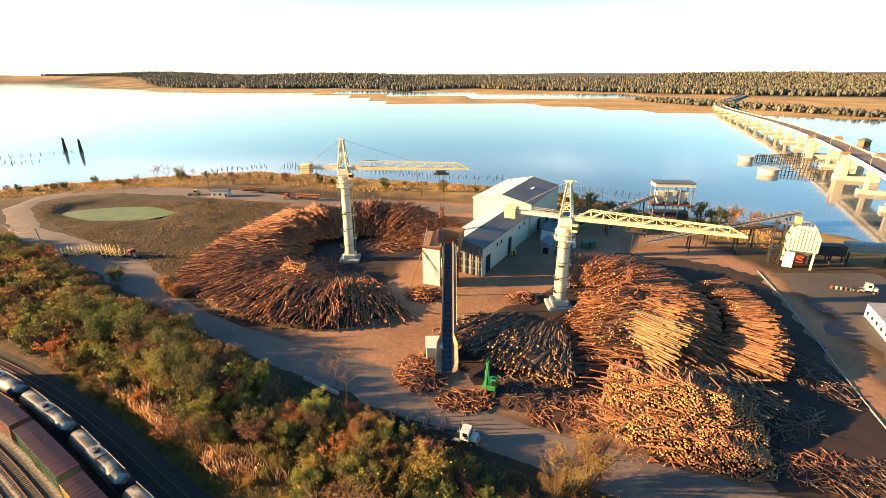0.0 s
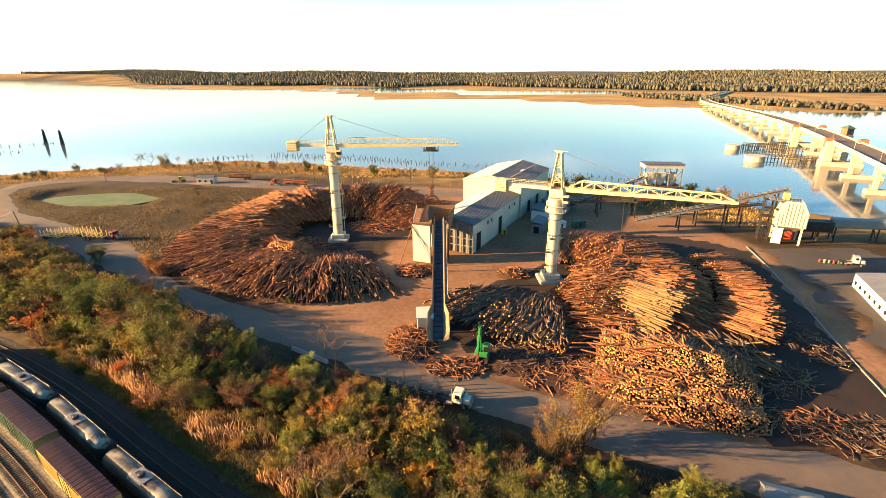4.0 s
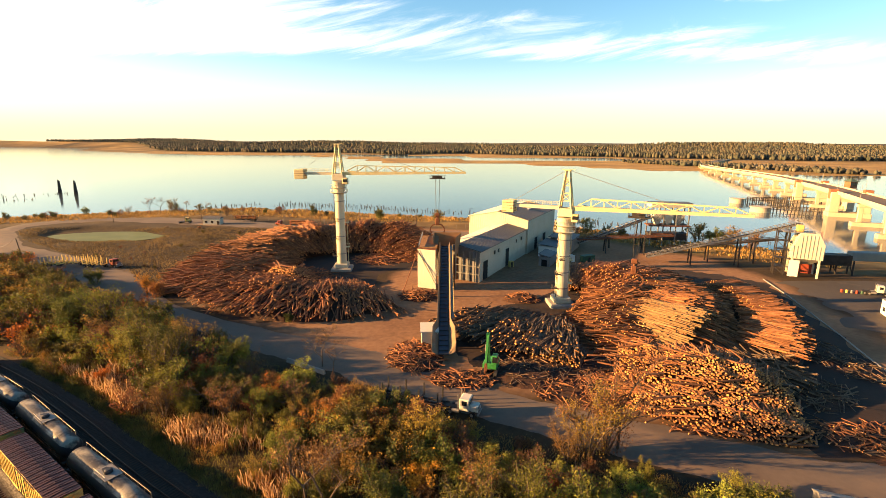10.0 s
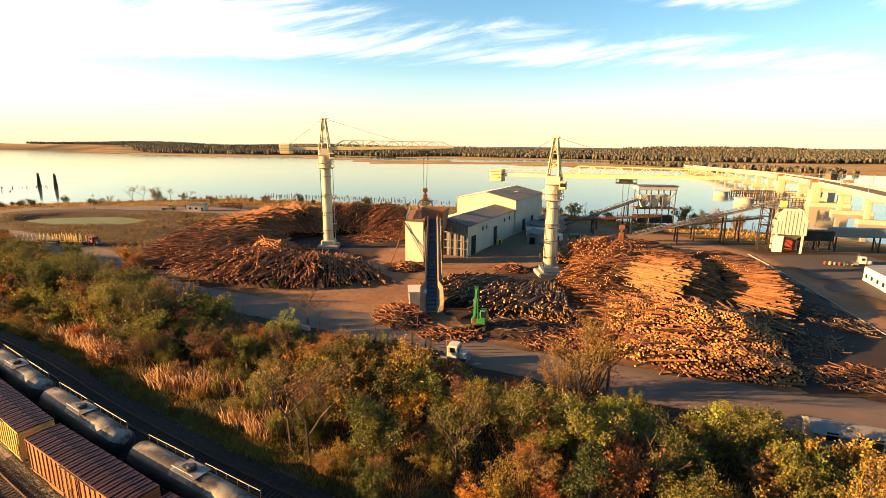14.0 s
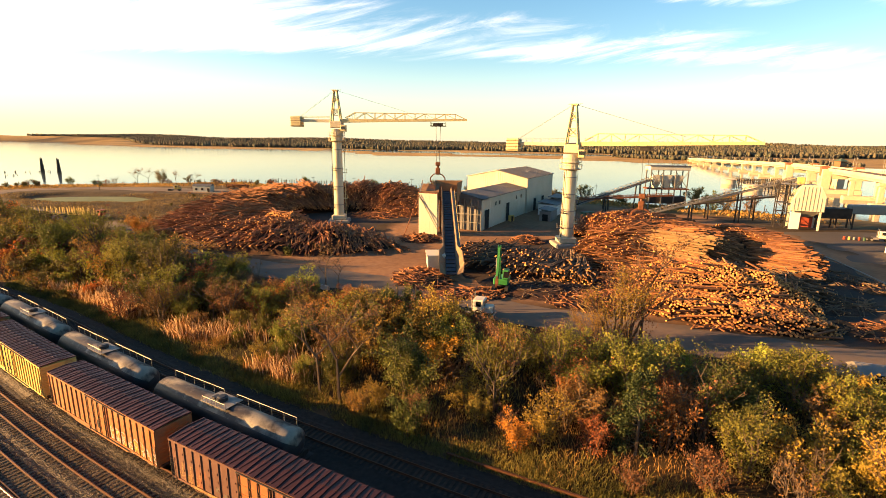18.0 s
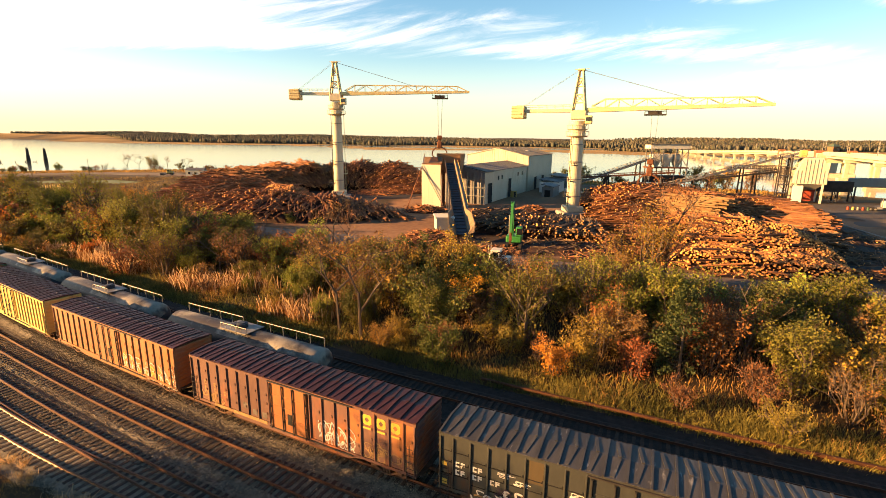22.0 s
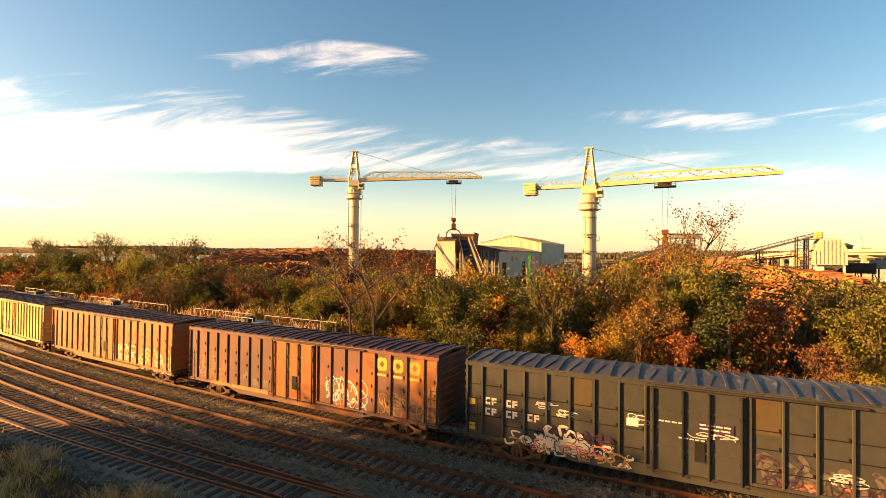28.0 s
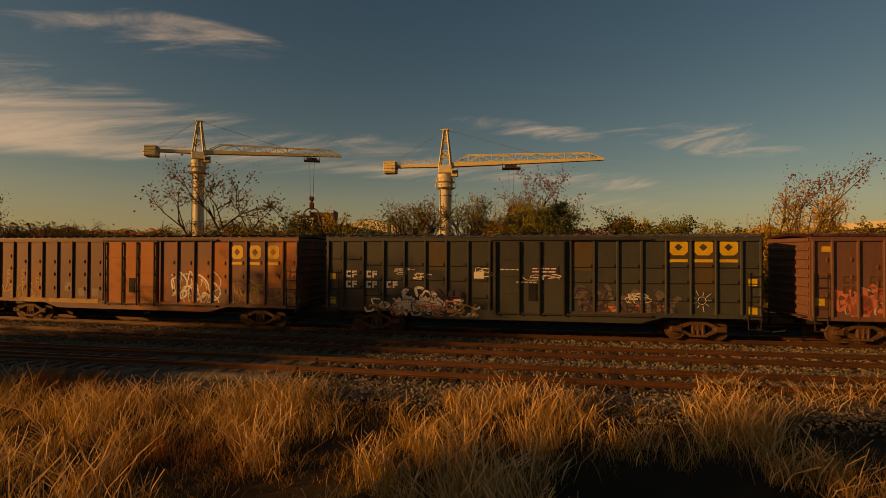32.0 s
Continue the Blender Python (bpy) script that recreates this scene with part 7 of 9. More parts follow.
def screen_tower():
    c = thing("screen_tower", "cream corrugated screening bin on steel legs beside a stair", "hopper", at=(127.5, 148.5, 0), turn=-30)
    W = M["cladding"]
    g = Geo()
    prof = [(-4.2, 6.2), (-4.2, 9.4), (-2.2, 14.4), (2.6, 14.4), (4.4, 11.0), (4.4, 6.2)]
    for y in (-4, 4):
        for x, z in prof:
            g.v.append((x, y, z))
    n = len(prof)
    g.f = [tuple(range(n - 1, -1, -1)), tuple(range(n, 2 * n))] + [(i, (i + 1) % n, n + (i + 1) % n, n + i) for i in range(n)]
    g.m = [0] * len(g.f)
    part("bin", g, W, c, "cream corrugated bin")
    for k in range(12):
        g = Geo()
        y = -3.8 + k * 0.69
        for (x0, z0), (x1, z1) in zip(prof, prof[1:]):
            g.beam((x0, y, z0), (x1, y, z1), 0.16, 0.16)
        part("bin_rib", g, W, c)
    g = Geo()
    for k in range(9):
        x = -3.8 + k * 1.0
        g.beam((x, -4.08, 6.4), (x, -4.08, 10.5 if abs(x) > 2.4 else 14), 0.14)
    part("bin_front_ribs", g, W, c)
    g = Geo()
    g.hexa([(-1.8, -1.8, 4.2), (1.8, -1.8, 4.2), (1.8, 1.8, 4.2), (-1.8, 1.8, 4.2), (-4, -3.8, 6.3), (4, -3.8, 6.3), (4, 3.8, 6.3), (-4, 3.8, 6.3)])
    part("outlet_cone", g, M["galv"], c)
    for x in (-3.6, 3.6):
        for y in (-3.4, 3.4):
            g = Geo(); g.beam((x, y, -0.2), (x, y, 6.5), 0.55)
            part("leg", g, W, c)
    g = Geo(); g.box(-4.4, -1.6, -4.0, -3.7, 0.2, 5.6)
    part("wind_panel", g, M["white"], c, "white wind panel")
    g = Geo(); g.box(-1.4, 3.2, 2.6, 3.2, 0.2, 5.0)
    part("rear_panel", g, M["machine_red"], c, "red machinery under the bin")
    g = Geo()
    for sx in (-8.2, -5.2):
        for sy in (-2, 1.2):
            g.beam((sx, sy, -0.2), (sx, sy, 15), 0.3)
    for k in range(5):
        z = 2.6 + k * 2.9
        g.box(-8.3, -5.1, -2.1, 1.3, z, z + 0.14)
        g.beam((-8.2, -2, z), (-5.2, -2, z - 2.6), 0.16)
        for sx, sy, ex, ey in ((-8.2, -2, -5.2, -2), (-8.2, 1.2, -8.2, -2)):
            g.rod((sx, sy, z + 1.1), (ex, ey, z + 1.1), 0.05, n=4)
    part("stair_tower", g, M["darksteel"], c, "dark open stair tower")
    g = Geo()
    g.box(-7, 1.5, -2.4, 2.4, 14.4, 14.6)
    for k in range(9):
        g.rod((-7 + k, -2.4, 14.6), (-7 + k, -2.4, 15.7), 0.04, n=4)
    g.rod((-7, -2.4, 15.7), (1.5, -2.4, 15.7), 0.05, n=4)
    part("top_platform", g, M["galv"], c)
    g = Geo()
    g.box(-3.2, -1.2, -1, 1, 14.6, 16.8, bevel=0.2)
    part("drive_unit", g, M["machine_yellow"], c, "yellow drive unit")
    # pipe bridge towards the river
    p = thing("pipe_bridge", "blue-grey covered gallery on steel trestles", "gallery", at=(137.5, 150, 0), turn=-14)
    g = Geo(); g.box(6, 60, -1.6, 1.6, 5.0, 8.0, bevel=0.3)
    part("gallery", g, surf("gallery_sheet", (0.22, 0.30, 0.31), (0.32, 0.40, 0.40), 0.3, 3, 0.6, 0, 0.02), p)
    for x in (-4, 2, 7, 20, 33, 46, 58):
        for y in (-1.4, 1.4):
            g = Geo(); g.beam((x, y, -2.5), (x, y, 5.1), 0.35)
            part("trestle_leg", g, M["darksteel"], p)
        g = Geo(); g.beam((x, -1.4, 0.5), (x, 1.4, 4.6), 0.2)
        part("trestle_brace", g, M["darksteel"], p)
    g = Geo(); g.box(-5, 6, -2, 2, 3.4, 6.8)
    part("machine_floor", g, M["darksteel"], p, "dark machinery platform")


screen_tower()


def roofed_platform():
    c = thing("roofed_platform", "open steel platform with a long cream roof and bins", "platform", at=(107.5, 199, 0), turn=-8)
    g = Geo()
    g.box(-8.2, 8.2, -3.2, 3.2, 16.2, 17.9, bevel=0.1)
    part("fascia", g, M["cream_sunlit_roof"], c, "pale roof fascia")
    g = Geo()
    g.box(-8.5, 8.5, -3.5, 3.5, 17.9, 18.15)
    part("roof", g, M["roof"], c)
    for x in (-7.6, -2.6, 2.6, 7.6):
        for y in (-2.8, 2.8):
            g = Geo(); g.beam((x, y, -0.5), (x, y, 16.3), 0.4)
            part("post", g, M["galv"], c)
    for x0, x1 in ((-7.6, -2.6), (2.6, 7.6)):
        g = Geo()
        g.beam((x0, -2.8, 9), (x1, -2.8, 15.5), 0.22)
        g.beam((x0, -2.8, 15.5), (x1, -2.8, 9), 0.22)
        part("cross_brace", g, M["galv"], c)
    g = Geo(); g.box(-8.4, 8.4, -3.4, 3.4, 8.2, 8.7)
    part("floor", g, M["rust"], c)
    for k in range(3):
        g = Geo()
        x = -4.6 + k * 4.4
        g.hexa([(x - 0.7, -1, 8.7), (x + 0.7, -1, 8.7), (x + 0.7, 1, 8.7), (x - 0.7, 1, 8.7), (x - 1.9, -2, 12), (x + 1.9, -2, 12), (x + 1.9, 2, 12), (x - 1.9, 2, 12)])
        g.box(x - 1.9, x + 1.9, -2, 2, 12, 14)
        part("bin", g, M["cream_sunlit_roof"], c, "cream bin")
    g = Geo(); g.box(-8, 8, -2.6, 2.6, 2.2, 5.2)
    part("lower_casing", g, M["darksteel"], c)


roofed_platform()


def yard_office(at, turn, w, d, h, label, wall, roof):
    c = thing("site_building", label, "shed", "yard sheds", at, turn)
    g = Geo(); g.box(-w / 2, w / 2, -d / 2, d / 2, 0, h)
    part("wall", g, wall, c)
    g = Geo()
    g.hexa([(-w / 2 - 0.2, -d / 2 - 0.2, h), (w / 2 + 0.2, -d / 2 - 0.2, h), (w / 2 + 0.2, d / 2 + 0.2, h), (-w / 2 - 0.2, d / 2 + 0.2, h),
            (-w / 2 - 0.2, -0.1, h + 0.9), (w / 2 + 0.2, -0.1, h + 0.9), (w / 2 + 0.2, 0.1, h + 0.9), (-w / 2 - 0.2, 0.1, h + 0.9)])
    part("roof", g, roof, c)
    for k in range(max(1, int(w / 3))):
        g = Geo()
        x = -w / 2 + 1.2 + k * 3
        g.box(x, x + 1.1, -d / 2 - 0.05, -d / 2 + 0.02, 1.0, 2.0)
        part("window", g, M["glass"], c)
    g = Geo(); g.box(w / 2 - 1.6, w / 2 - 0.6, -d / 2 - 0.06, -d / 2 + 0.02, 0, 2.0)
    part("door", g, M["darksteel"], c)
    return c


yard_office((119.7, 99.1, 0.05), -115.5, 24, 12, 3.8, "long white flat-roofed building on the lot", M["white"], M["galv"])
yard_office((50, 46.3, 0), -24, 7.0, 3.4, 1.7, "small shed with a pale sheet roof beside the road", M["cladgrey"], M["galv"])
yard_office((-106.5, 257, 0), -4, 9, 4, 3.2, "small cream office hut by the yard road", M["cladding"], M["roof"])

# ---- bridge ----


def bridge():
    b = thing("bridge", "long pale concrete road bridge on piers across the river", "bridge")
    line = [(150, 60), (185, 128), (222, 196), (262, 268), (305, 348), (345, 430), (380, 505), (414, 590), (446, 675), (480, 760), (522, 850), (575, 940), (640, 1030), (715, 1125), (800, 1230), (880, 1330)]
    zs = [11, 11.8, 12.4, 12.9, 12.6, 11.6, 10.2, 8.8, 7.4, 6.0, 4.6, 3.2, 2.0, 1.2, 0.6, 0.2]
    pts = []
    for k in range(len(line) - 1):
        for j in range(4):
            t = j / 4
            p = Vector(line[k]).lerp(Vector(line[k + 1]), t)
            pts.append((p.x, p.y, zs[k] + (zs[k + 1] - zs[k]) * t))
    pts.append((*line[-1], zs[-1]))
    half = 7.2
    g = Geo(); g.sweep(pts, [(-half, -0.5), (half, -0.5), (half, 0), (-half, 0)])
    part("deck", g, M["asphalt"], b, "grey roadway")
    for s in (-1, 1):
        g = Geo(); g.sweep(pts, [(s * half - 0.25, -1.0), (s * half + 0.25, -1.0), (s * half + 0.2, 1.0), (s * half - 0.2, 1.0)])
        part("parapet", g, M["bridge"], b, "pale concrete parapet")
        for o in (2.2, 5.4):
            g = Geo(); g.sweep([(x, y, z - 0.5) for x, y, z in pts], [(s * o - 0.3, -2.0), (s * o + 0.3, -2.0), (s * o + 0.3, 0), (s * o - 0.3, 0)])
            part("girder", g, M["bridge"], b)
    n = len(pts)
    for i in range(1, n - 4, 2):
        p = Vector(pts[i])
        d = Vector(pts[i + 1]) - p
        turn = math.degrees(math.atan2(d.y, d.x))
        m = pose(p.x, p.y, 0, 0, 0, turn)
        z = p.z - 2.6
        big = i in (13, 17)
        if z < 0.6:
            continue
        if big:
            g = Geo(); g.box(-5.5, 5.5, -11, 11, -4, 0.6, bevel=0.3)
            o = part("pier_base", g, M["bridge"], b); o.matrix_local = m
            for s in (-1, 1):
                g = Geo(); g.box(-4.2, 4.2, s * 8.0 - 2.6, s * 8.0 + 2.6, 0.6, p.z + 0.4, bevel=0.3)
                o = part("pier_shaft", g, M["bridge"], b, "massive pale pier"); o.matrix_local = m
                g = Geo(); g.box(-2.2, 2.2, s * 8.6 - 2.2, s * 8.6 + 2.2, p.z - 4.0, p.z + 2.2, bevel=0.1)
                o = part("pier_house", g, M["brick"], b, "red brick panel on the pier"); o.matrix_local = m
            g = Geo(); g.box(-4.0, 4.0, -6, 6, z - 3.0, z + 0.3)
            o = part("pier_cap", g, M["bridge"], b); o.matrix_local = m
        else:
            g = Geo(); g.box(-2.2, 2.2, -9.5, 9.5, -4, 0.2, bevel=0.25)
            o = part("pier_base", g, M["bridge"], b); o.matrix_local = m
            for s in (-1, 1):
                g = Geo(); g.box(-1.0, 1.0, s * 5.8 - 1.1, s * 5.8 + 1.1, 0.2, z, bevel=0.15)
                o = part("pier_column", g, M["bridge"], b); o.matrix_local = m
            g = Geo(); g.box(-1.3, 1.3, -7.6, 7.6, z - 1.6, z + 0.05, bevel=0.15)
            o = part("pier_cap", g, M["bridge"], b); o.matrix_local = m
    for i in range(1, n - 2, 2):
        p = Vector(pts[i])
        d = (Vector(pts[i + 1]) - p).normalized()
        s = Vector((d.y, -d.x, 0))
        for side in (-1, 1):
            q = p + s * side * 7.0
            g = Geo()
            g.rod(q, q + Vector((0, 0, 8)), 0.14, 0.08, n=6)
            g.rod(q + Vector((0, 0, 8)), q + Vector((0, 0, 8.3)) - s * side * 1.8, 0.07, n=5)
            part("lamp_post", g, M["galv"], b)
    p = Vector(pts[15]) + Vector((10.5, -5.2, 0))
    hut = part("control_house", Geo(), M["brick"], b, "brick control house with a green roof")
    g = Geo(); g.box(p.x - 3, p.x + 3, p.y - 3, p.y + 3, -3, p.z, bevel=0.2)
    part("house_base", g, M["bridge"], hut)
    g = Geo(); g.box(p.x - 2.6, p.x + 2.6, p.y - 2.6, p.y + 2.6, p.z, p.z + 4.6, bevel=0.1)
    part("house_wall", g, M["brick"], hut)
    g = Geo()
    for k in range(3):
        g.box(p.x - 2.2 + k * 1.6, p.x - 1.2 + k * 1.6, p.y - 2.68, p.y - 2.58, p.z + 2, p.z + 3.8)
    part("house_windows", g, M["glass"], hut)
    g = Geo()
    e = 3.4
    g.hexa([(p.x - e, p.y - e, p.z + 4.6), (p.x + e, p.y - e, p.z + 4.6), (p.x + e, p.y + e, p.z + 4.6), (p.x - e, p.y + e, p.z + 4.6),
            (p.x - 0.3, p.y - 0.3, p.z + 6.6), (p.x + 0.3, p.y - 0.3, p.z + 6.6), (p.x + 0.3, p.y + 0.3, p.z + 6.6), (p.x - 0.3, p.y + 0.3, p.z + 6.6)])
    part("house_roof", g, surf("copper_roof", (0.10, 0.17, 0.12), (0.16, 0.24, 0.17), 0.5, 4, 0.7), hut)


bridge()


def fenders():
    """Round dolphins and timber fender walls that guard the channel."""
    for x, y, r in ((231, 309, 6.0), (248, 358, 5.0)):
        d = thing("dolphin", "round pale concrete dolphin in the river", "dolphin", "channel dolphins", (x, y, 0))
        g = Geo(); g.rod((0, 0, -4), (0, 0, 1.2), r, n=28)
        part("drum", g, M["bridge"], d)
        g = Geo(); g.rod((0, 0, 1.2), (0, 0, 1.6), r + 0.4, n=28)
        part("cap", g, M["bridge"], d)
    for (a, b) in (((240, 312), (268, 296)), ((255, 358), (300, 366)), ((262, 366), (292, 330))):
        f = thing("fender_wall", "dark timber fender wall on piles", "fender wall", "channel fenders")
        a, b = Vector(a), Vector(b)
        n = int((b - a).length / 2)
        for k in range(n + 1):
            p = a.lerp(b, k / n)
            g = Geo(); g.rod((*p, -4), (*p, 2.0), 0.3, n=6)
            part("pile", g, M["pile_wood"], f)
        for z in (-0.6, 0.8, 1.8):
            g = Geo(); g.beam((*a, z), (*b, z), 0.3, 0.35)
            part("waler", g, M["pile_wood"], f)


fenders()

# ---- plants ----


def plant_meshes(kind, seed, height, spread, leaves, leaf, stems=5, tall=False, leafsize=0.155):
    """Trunk with limbs, and a crown of small leaves gathered round the twig ends."""
    rng = random.Random(seed)
    leaves = int(leaves * 2.3)
    wood, crown = Geo(), Geo()
    tips = []

    def grow(p, d, length, r, depth):
        q = p + d * length
        wood.rod(p, q, r, r * 0.62, n=5 if r > 0.04 else 3)
        if depth == 0:
            tips.append((p, q))
            return
        if depth <= 2:
            tips.append((p, q))
        for k in range(rng.choice((2, 3, 3))):
            w = 0.6 if tall else 0.5
            e = (d + Vector((rng.gauss(0, w), rng.gauss(0, w), rng.gauss(0.08 if tall else 0.22, 0.3)))).normalized()
            grow(p + d * length * rng.uniform(0.55, 1.0), e, length * rng.uniform(0.55, 0.85), r * 0.6, depth - 1)

    if tall:
        base = Vector((0, 0, -0.2))
        lean = Vector((rng.gauss(0, 0.06), rng.gauss(0, 0.06), 1)).normalized()
        grow(base, lean, height * 0.34, 0.01 * height + 0.03, 5 if leaves < 600 else 4)
    else:
        for s in range(stems):
            t = 6.28 * s / stems + rng.uniform(-0.5, 0.5)
            o = rng.uniform(0.25, 0.75) * spread / height
            d = Vector((o * math.cos(t), o * math.sin(t), 1)).normalized()
            grow(Vector((0.2 * math.cos(t), 0.2 * math.sin(t), -0.2)), d, height * rng.uniform(0.3, 0.44), 0.012 * height + 0.02, 3)
    top = max(q.z for _, q in tips)
    k = height / top
    wood.v = [(x * k, y * k, z * k) for x, y, z in wood.v]
    tips = [(p * k, q * k) for p, q in tips]
    for i in range(leaves):
        p, q = tips[int(len(tips) * rng.random() ** 1.25)]
        if not tall and i % 4 == 0:       # low growth round the foot
            t, rr = rng.uniform(0, 6.28), spread * 0.5 * math.sqrt(rng.random())
            p = q = Vector((rr * math.cos(t), rr * math.sin(t), height * rng.uniform(0.06, 0.5)))
        c = p.lerp(q, rng.uniform(0.35, 1.1)) + Vector((rng.gauss(0, 0.17), rng.gauss(0, 0.17), rng.gauss(0, 0.14))) * (height / 4.5)
        s = leafsize * rng.uniform(0.6, 1.35)
        n = Vector((rng.gauss(0, 1), rng.gauss(0, 1), rng.gauss(0.5, 0.8))).normalized()
        a = n.orthogonal().normalized()
        a.rotate(Matrix.Rotation(rng.uniform(0, 6.28), 3, n))
        b = n.cross(a)
        crown.v += [tuple(c - a * s * 0.5), tuple(c + b * s * 0.32 + n * s * 0.08), tuple(c + a * s * 0.55), tuple(c - b * s * 0.32 + n * s * 0.08)]
        j = len(crown.v) - 4
        crown.f.append((j, j + 1, j + 2, j + 3)); crown.m.append(0)
    return wood.mesh("trunk", M["trunk"]), (crown.mesh("crown", M["leaf_" + leaf]) if leaves else None)


def conifer_meshes(seed, height, spread, leaves):
    """A dense dark evergreen with an uneven conical crown."""
    rng = random.Random(seed)
    wood, crown = Geo(), Geo()
    wood.rod((0, 0, -0.2), (0, 0, height * 0.95), 0.16, 0.03, n=6)
    for k in range(70):
        z = height * (0.08 + 0.88 * k / 70)
        r = spread * (1 - (z / height) ** 1.6) * rng.uniform(0.55, 1.1) + 0.15
        t = rng.uniform(0, 6.28)
        e = Vector((r * math.cos(t), r * math.sin(t), z + 0.25 * r))
        wood.rod((0, 0, z), e, 0.03, 0.01, n=3)
        for i in range(leaves // 70):
            c = Vector((0, 0, z)).lerp(e, rng.uniform(0.35, 1.08) ** 0.7) + Vector((rng.gauss(0, 0.22), rng.gauss(0, 0.22), rng.gauss(0, 0.2)))
            s = 0.24 * rng.uniform(0.6, 1.3)
            n = Vector((rng.gauss(0, 1), rng.gauss(0, 1), rng.gauss(0.6, 0.8))).normalized()
            a = n.orthogonal().normalized()
            a.rotate(Matrix.Rotation(rng.uniform(0, 6.28), 3, n))
            b = n.cross(a)
            crown.v += [tuple(c - a * s * 0.5), tuple(c + b * s * 0.3), tuple(c + a * s * 0.5), tuple(c - b * s * 0.3)]
            j = len(crown.v) - 4
            crown.f.append((j, j + 1, j + 2, j + 3)); crown.m.append(0)
    return wood.mesh("trunk", M["trunk"]), crown.mesh("crown", M["leaf_evergreen"])


PLANTS = {}


def species(key, name, label, category, meshes):
    PLANTS[key] = (name, label, category, meshes)


for i, (key, leaf, lab, h, sp, nl) in enumerate((
        ("olive1", "olive", "olive-green autumn shrub with fine branches", 4.2, 2.6, 1500), ("olive2", "olive", "olive-green autumn shrub with fine branches", 3.6, 2.8, 1400),
        ("gold1", "gold", "golden-yellow autumn shrub in the thicket", 4.4, 2.4, 1300), ("gold2", "gold", "golden-yellow autumn shrub in the thicket", 3.4, 2.2, 1100),
        ("lime1", "lime", "yellow-green leafy shrub in the thicket", 4.0, 2.4, 1600), ("green1", "green", "green leafy shrub among dry brush", 4.0, 2.6, 1700),
        ("green2", "green", "green leafy shrub among dry brush", 3.2, 2.4, 1500), ("brown1", "brown", "brown half-bare thicket shrub", 3.8, 2.8, 800),
        ("brown2", "brown", "brown half-bare thicket shrub", 3.2, 2.6, 700), ("rust1", "rust", "rust-red autumn shrub in the thicket", 3.4, 2.2, 1000),
        ("orange1", "orange", "bright orange autumn shrub in the thicket", 3.8, 2.0, 1200))):
    species(key, "shrub", lab, "shrub", plant_meshes(key, 100 + i, h, sp, nl, leaf, stems=6))
for i in range(3):
    species("bare%d" % (i + 1), "shrub", "bare grey-brown shrub with tangled twigs", "shrub", plant_meshes("bare", 140 + i, 3.6 + 0.4 * i, 2.8, 160, "brown", stems=8))
for i in range(2):
    species("baretree%d" % (i + 1), "tree", "tall bare tree with thin spreading branches", "tree", plant_meshes("baretree", 160 + i, 9, 4, 260, "brown", tall=True, leafsize=0.18))
species("goldtree", "tree", "tall half-bare tree with golden leaves", "tree", plant_meshes("goldtree", 170, 8.5, 4, 1600, "gold", stems=5, leafsize=0.17))
species("rusttree", "tree", "autumn tree with thinning rusty leaves", "tree", plant_meshes("rusttree", 171, 8.5, 4.4, 1700, "brown", stems=6, leafsize=0.16))
species("greentree", "tree", "leafy green tree turning yellow", "tree", plant_meshes("greentree", 172, 8, 3.6, 2600, "lime", stems=6, leafsize=0.22))
species("olivetree", "tree", "slender tree with thinning olive leaves", "tree", plant_meshes("olivetree", 173, 8, 3.2, 1700, "olive", stems=5, leafsize=0.18))
species("darktree", "tree", "dark olive-green bushy tree in the thicket", "tree", plant_meshes("darktree", 174, 8, 4.0, 2800, "green", stems=6, leafsize=0.22))
species("narrowtree", "tree", "narrow tall leafy tree beside the meadow", "tree", plant_meshes("narrowtree", 175, 10, 1.1, 2600, "green", stems=5, leafsize=0.26))
species("evergreen", "tree", "dense dark evergreen tree in the thicket", "tree", conifer_meshes(180, 8.2, 3.0, 4200))
FIRST = {}


def plant(key, x, y, scale=1.0, turn=None, rng=random):
    turn = rng.uniform(0, 360) if turn is None else turn
    z = ground_height(x, y)
    m = pose(x, y, z, 0, 0, turn)
    if key not in FIRST:
        name, label, category, (wood, crown) = PLANTS[key]
        t = thing(name, label, category, "thicket plants")
        part("trunk", wood, None, t)
        if crown:
            part("crown", crown, None, t)
        t.matrix_world = m
        t.scale = (scale, scale, scale)
        FIRST[key] = t
        return t
    c = copy_thing(FIRST[key], m)
    c.matrix_basis = m
    c.scale = (scale, scale, scale * rng.uniform(0.9, 1.15))
    return c


FAR = {}


def far_plant(key, x, y, scale=1.0, rng=random):
    """A plant that the camera stays far from: its leaves and twigs go into shared meshes."""
    name, label, category, (wood, crown) = PLANTS[key]
    t, z = rng.uniform(0, 6.28), ground_height(x, y)
    c, s = math.cos(t) * scale, math.sin(t) * scale
    for me, share in ((wood, 1.0), (crown, 0.45)):
        if me is None:
            continue
        v = np.empty(len(me.vertices) * 3)
        me.vertices.foreach_get("co", v)
        v = v.reshape(-1, 3)
        if share < 1:
            q = v.reshape(-1, 4, 3)[::3]
            mid = q.mean(1, keepdims=True)
            v = (mid + (q - mid) * 1.7).reshape(-1, 3)
            f = np.arange(len(v)).reshape(-1, 4).tolist()
        else:
            f = [tuple(p.vertices) for p in me.polygons]
        w = np.stack([x + c * v[:, 0] - s * v[:, 1], y + s * v[:, 0] + c * v[:, 1], z + scale * v[:, 2]], 1)
        vs, fs, n = FAR.setdefault(me.materials[0].name, ([], [], [0]))
        vs.append(w)
        fs += [tuple(i + n[0] for i in p) for p in f]
        n[0] += len(w)


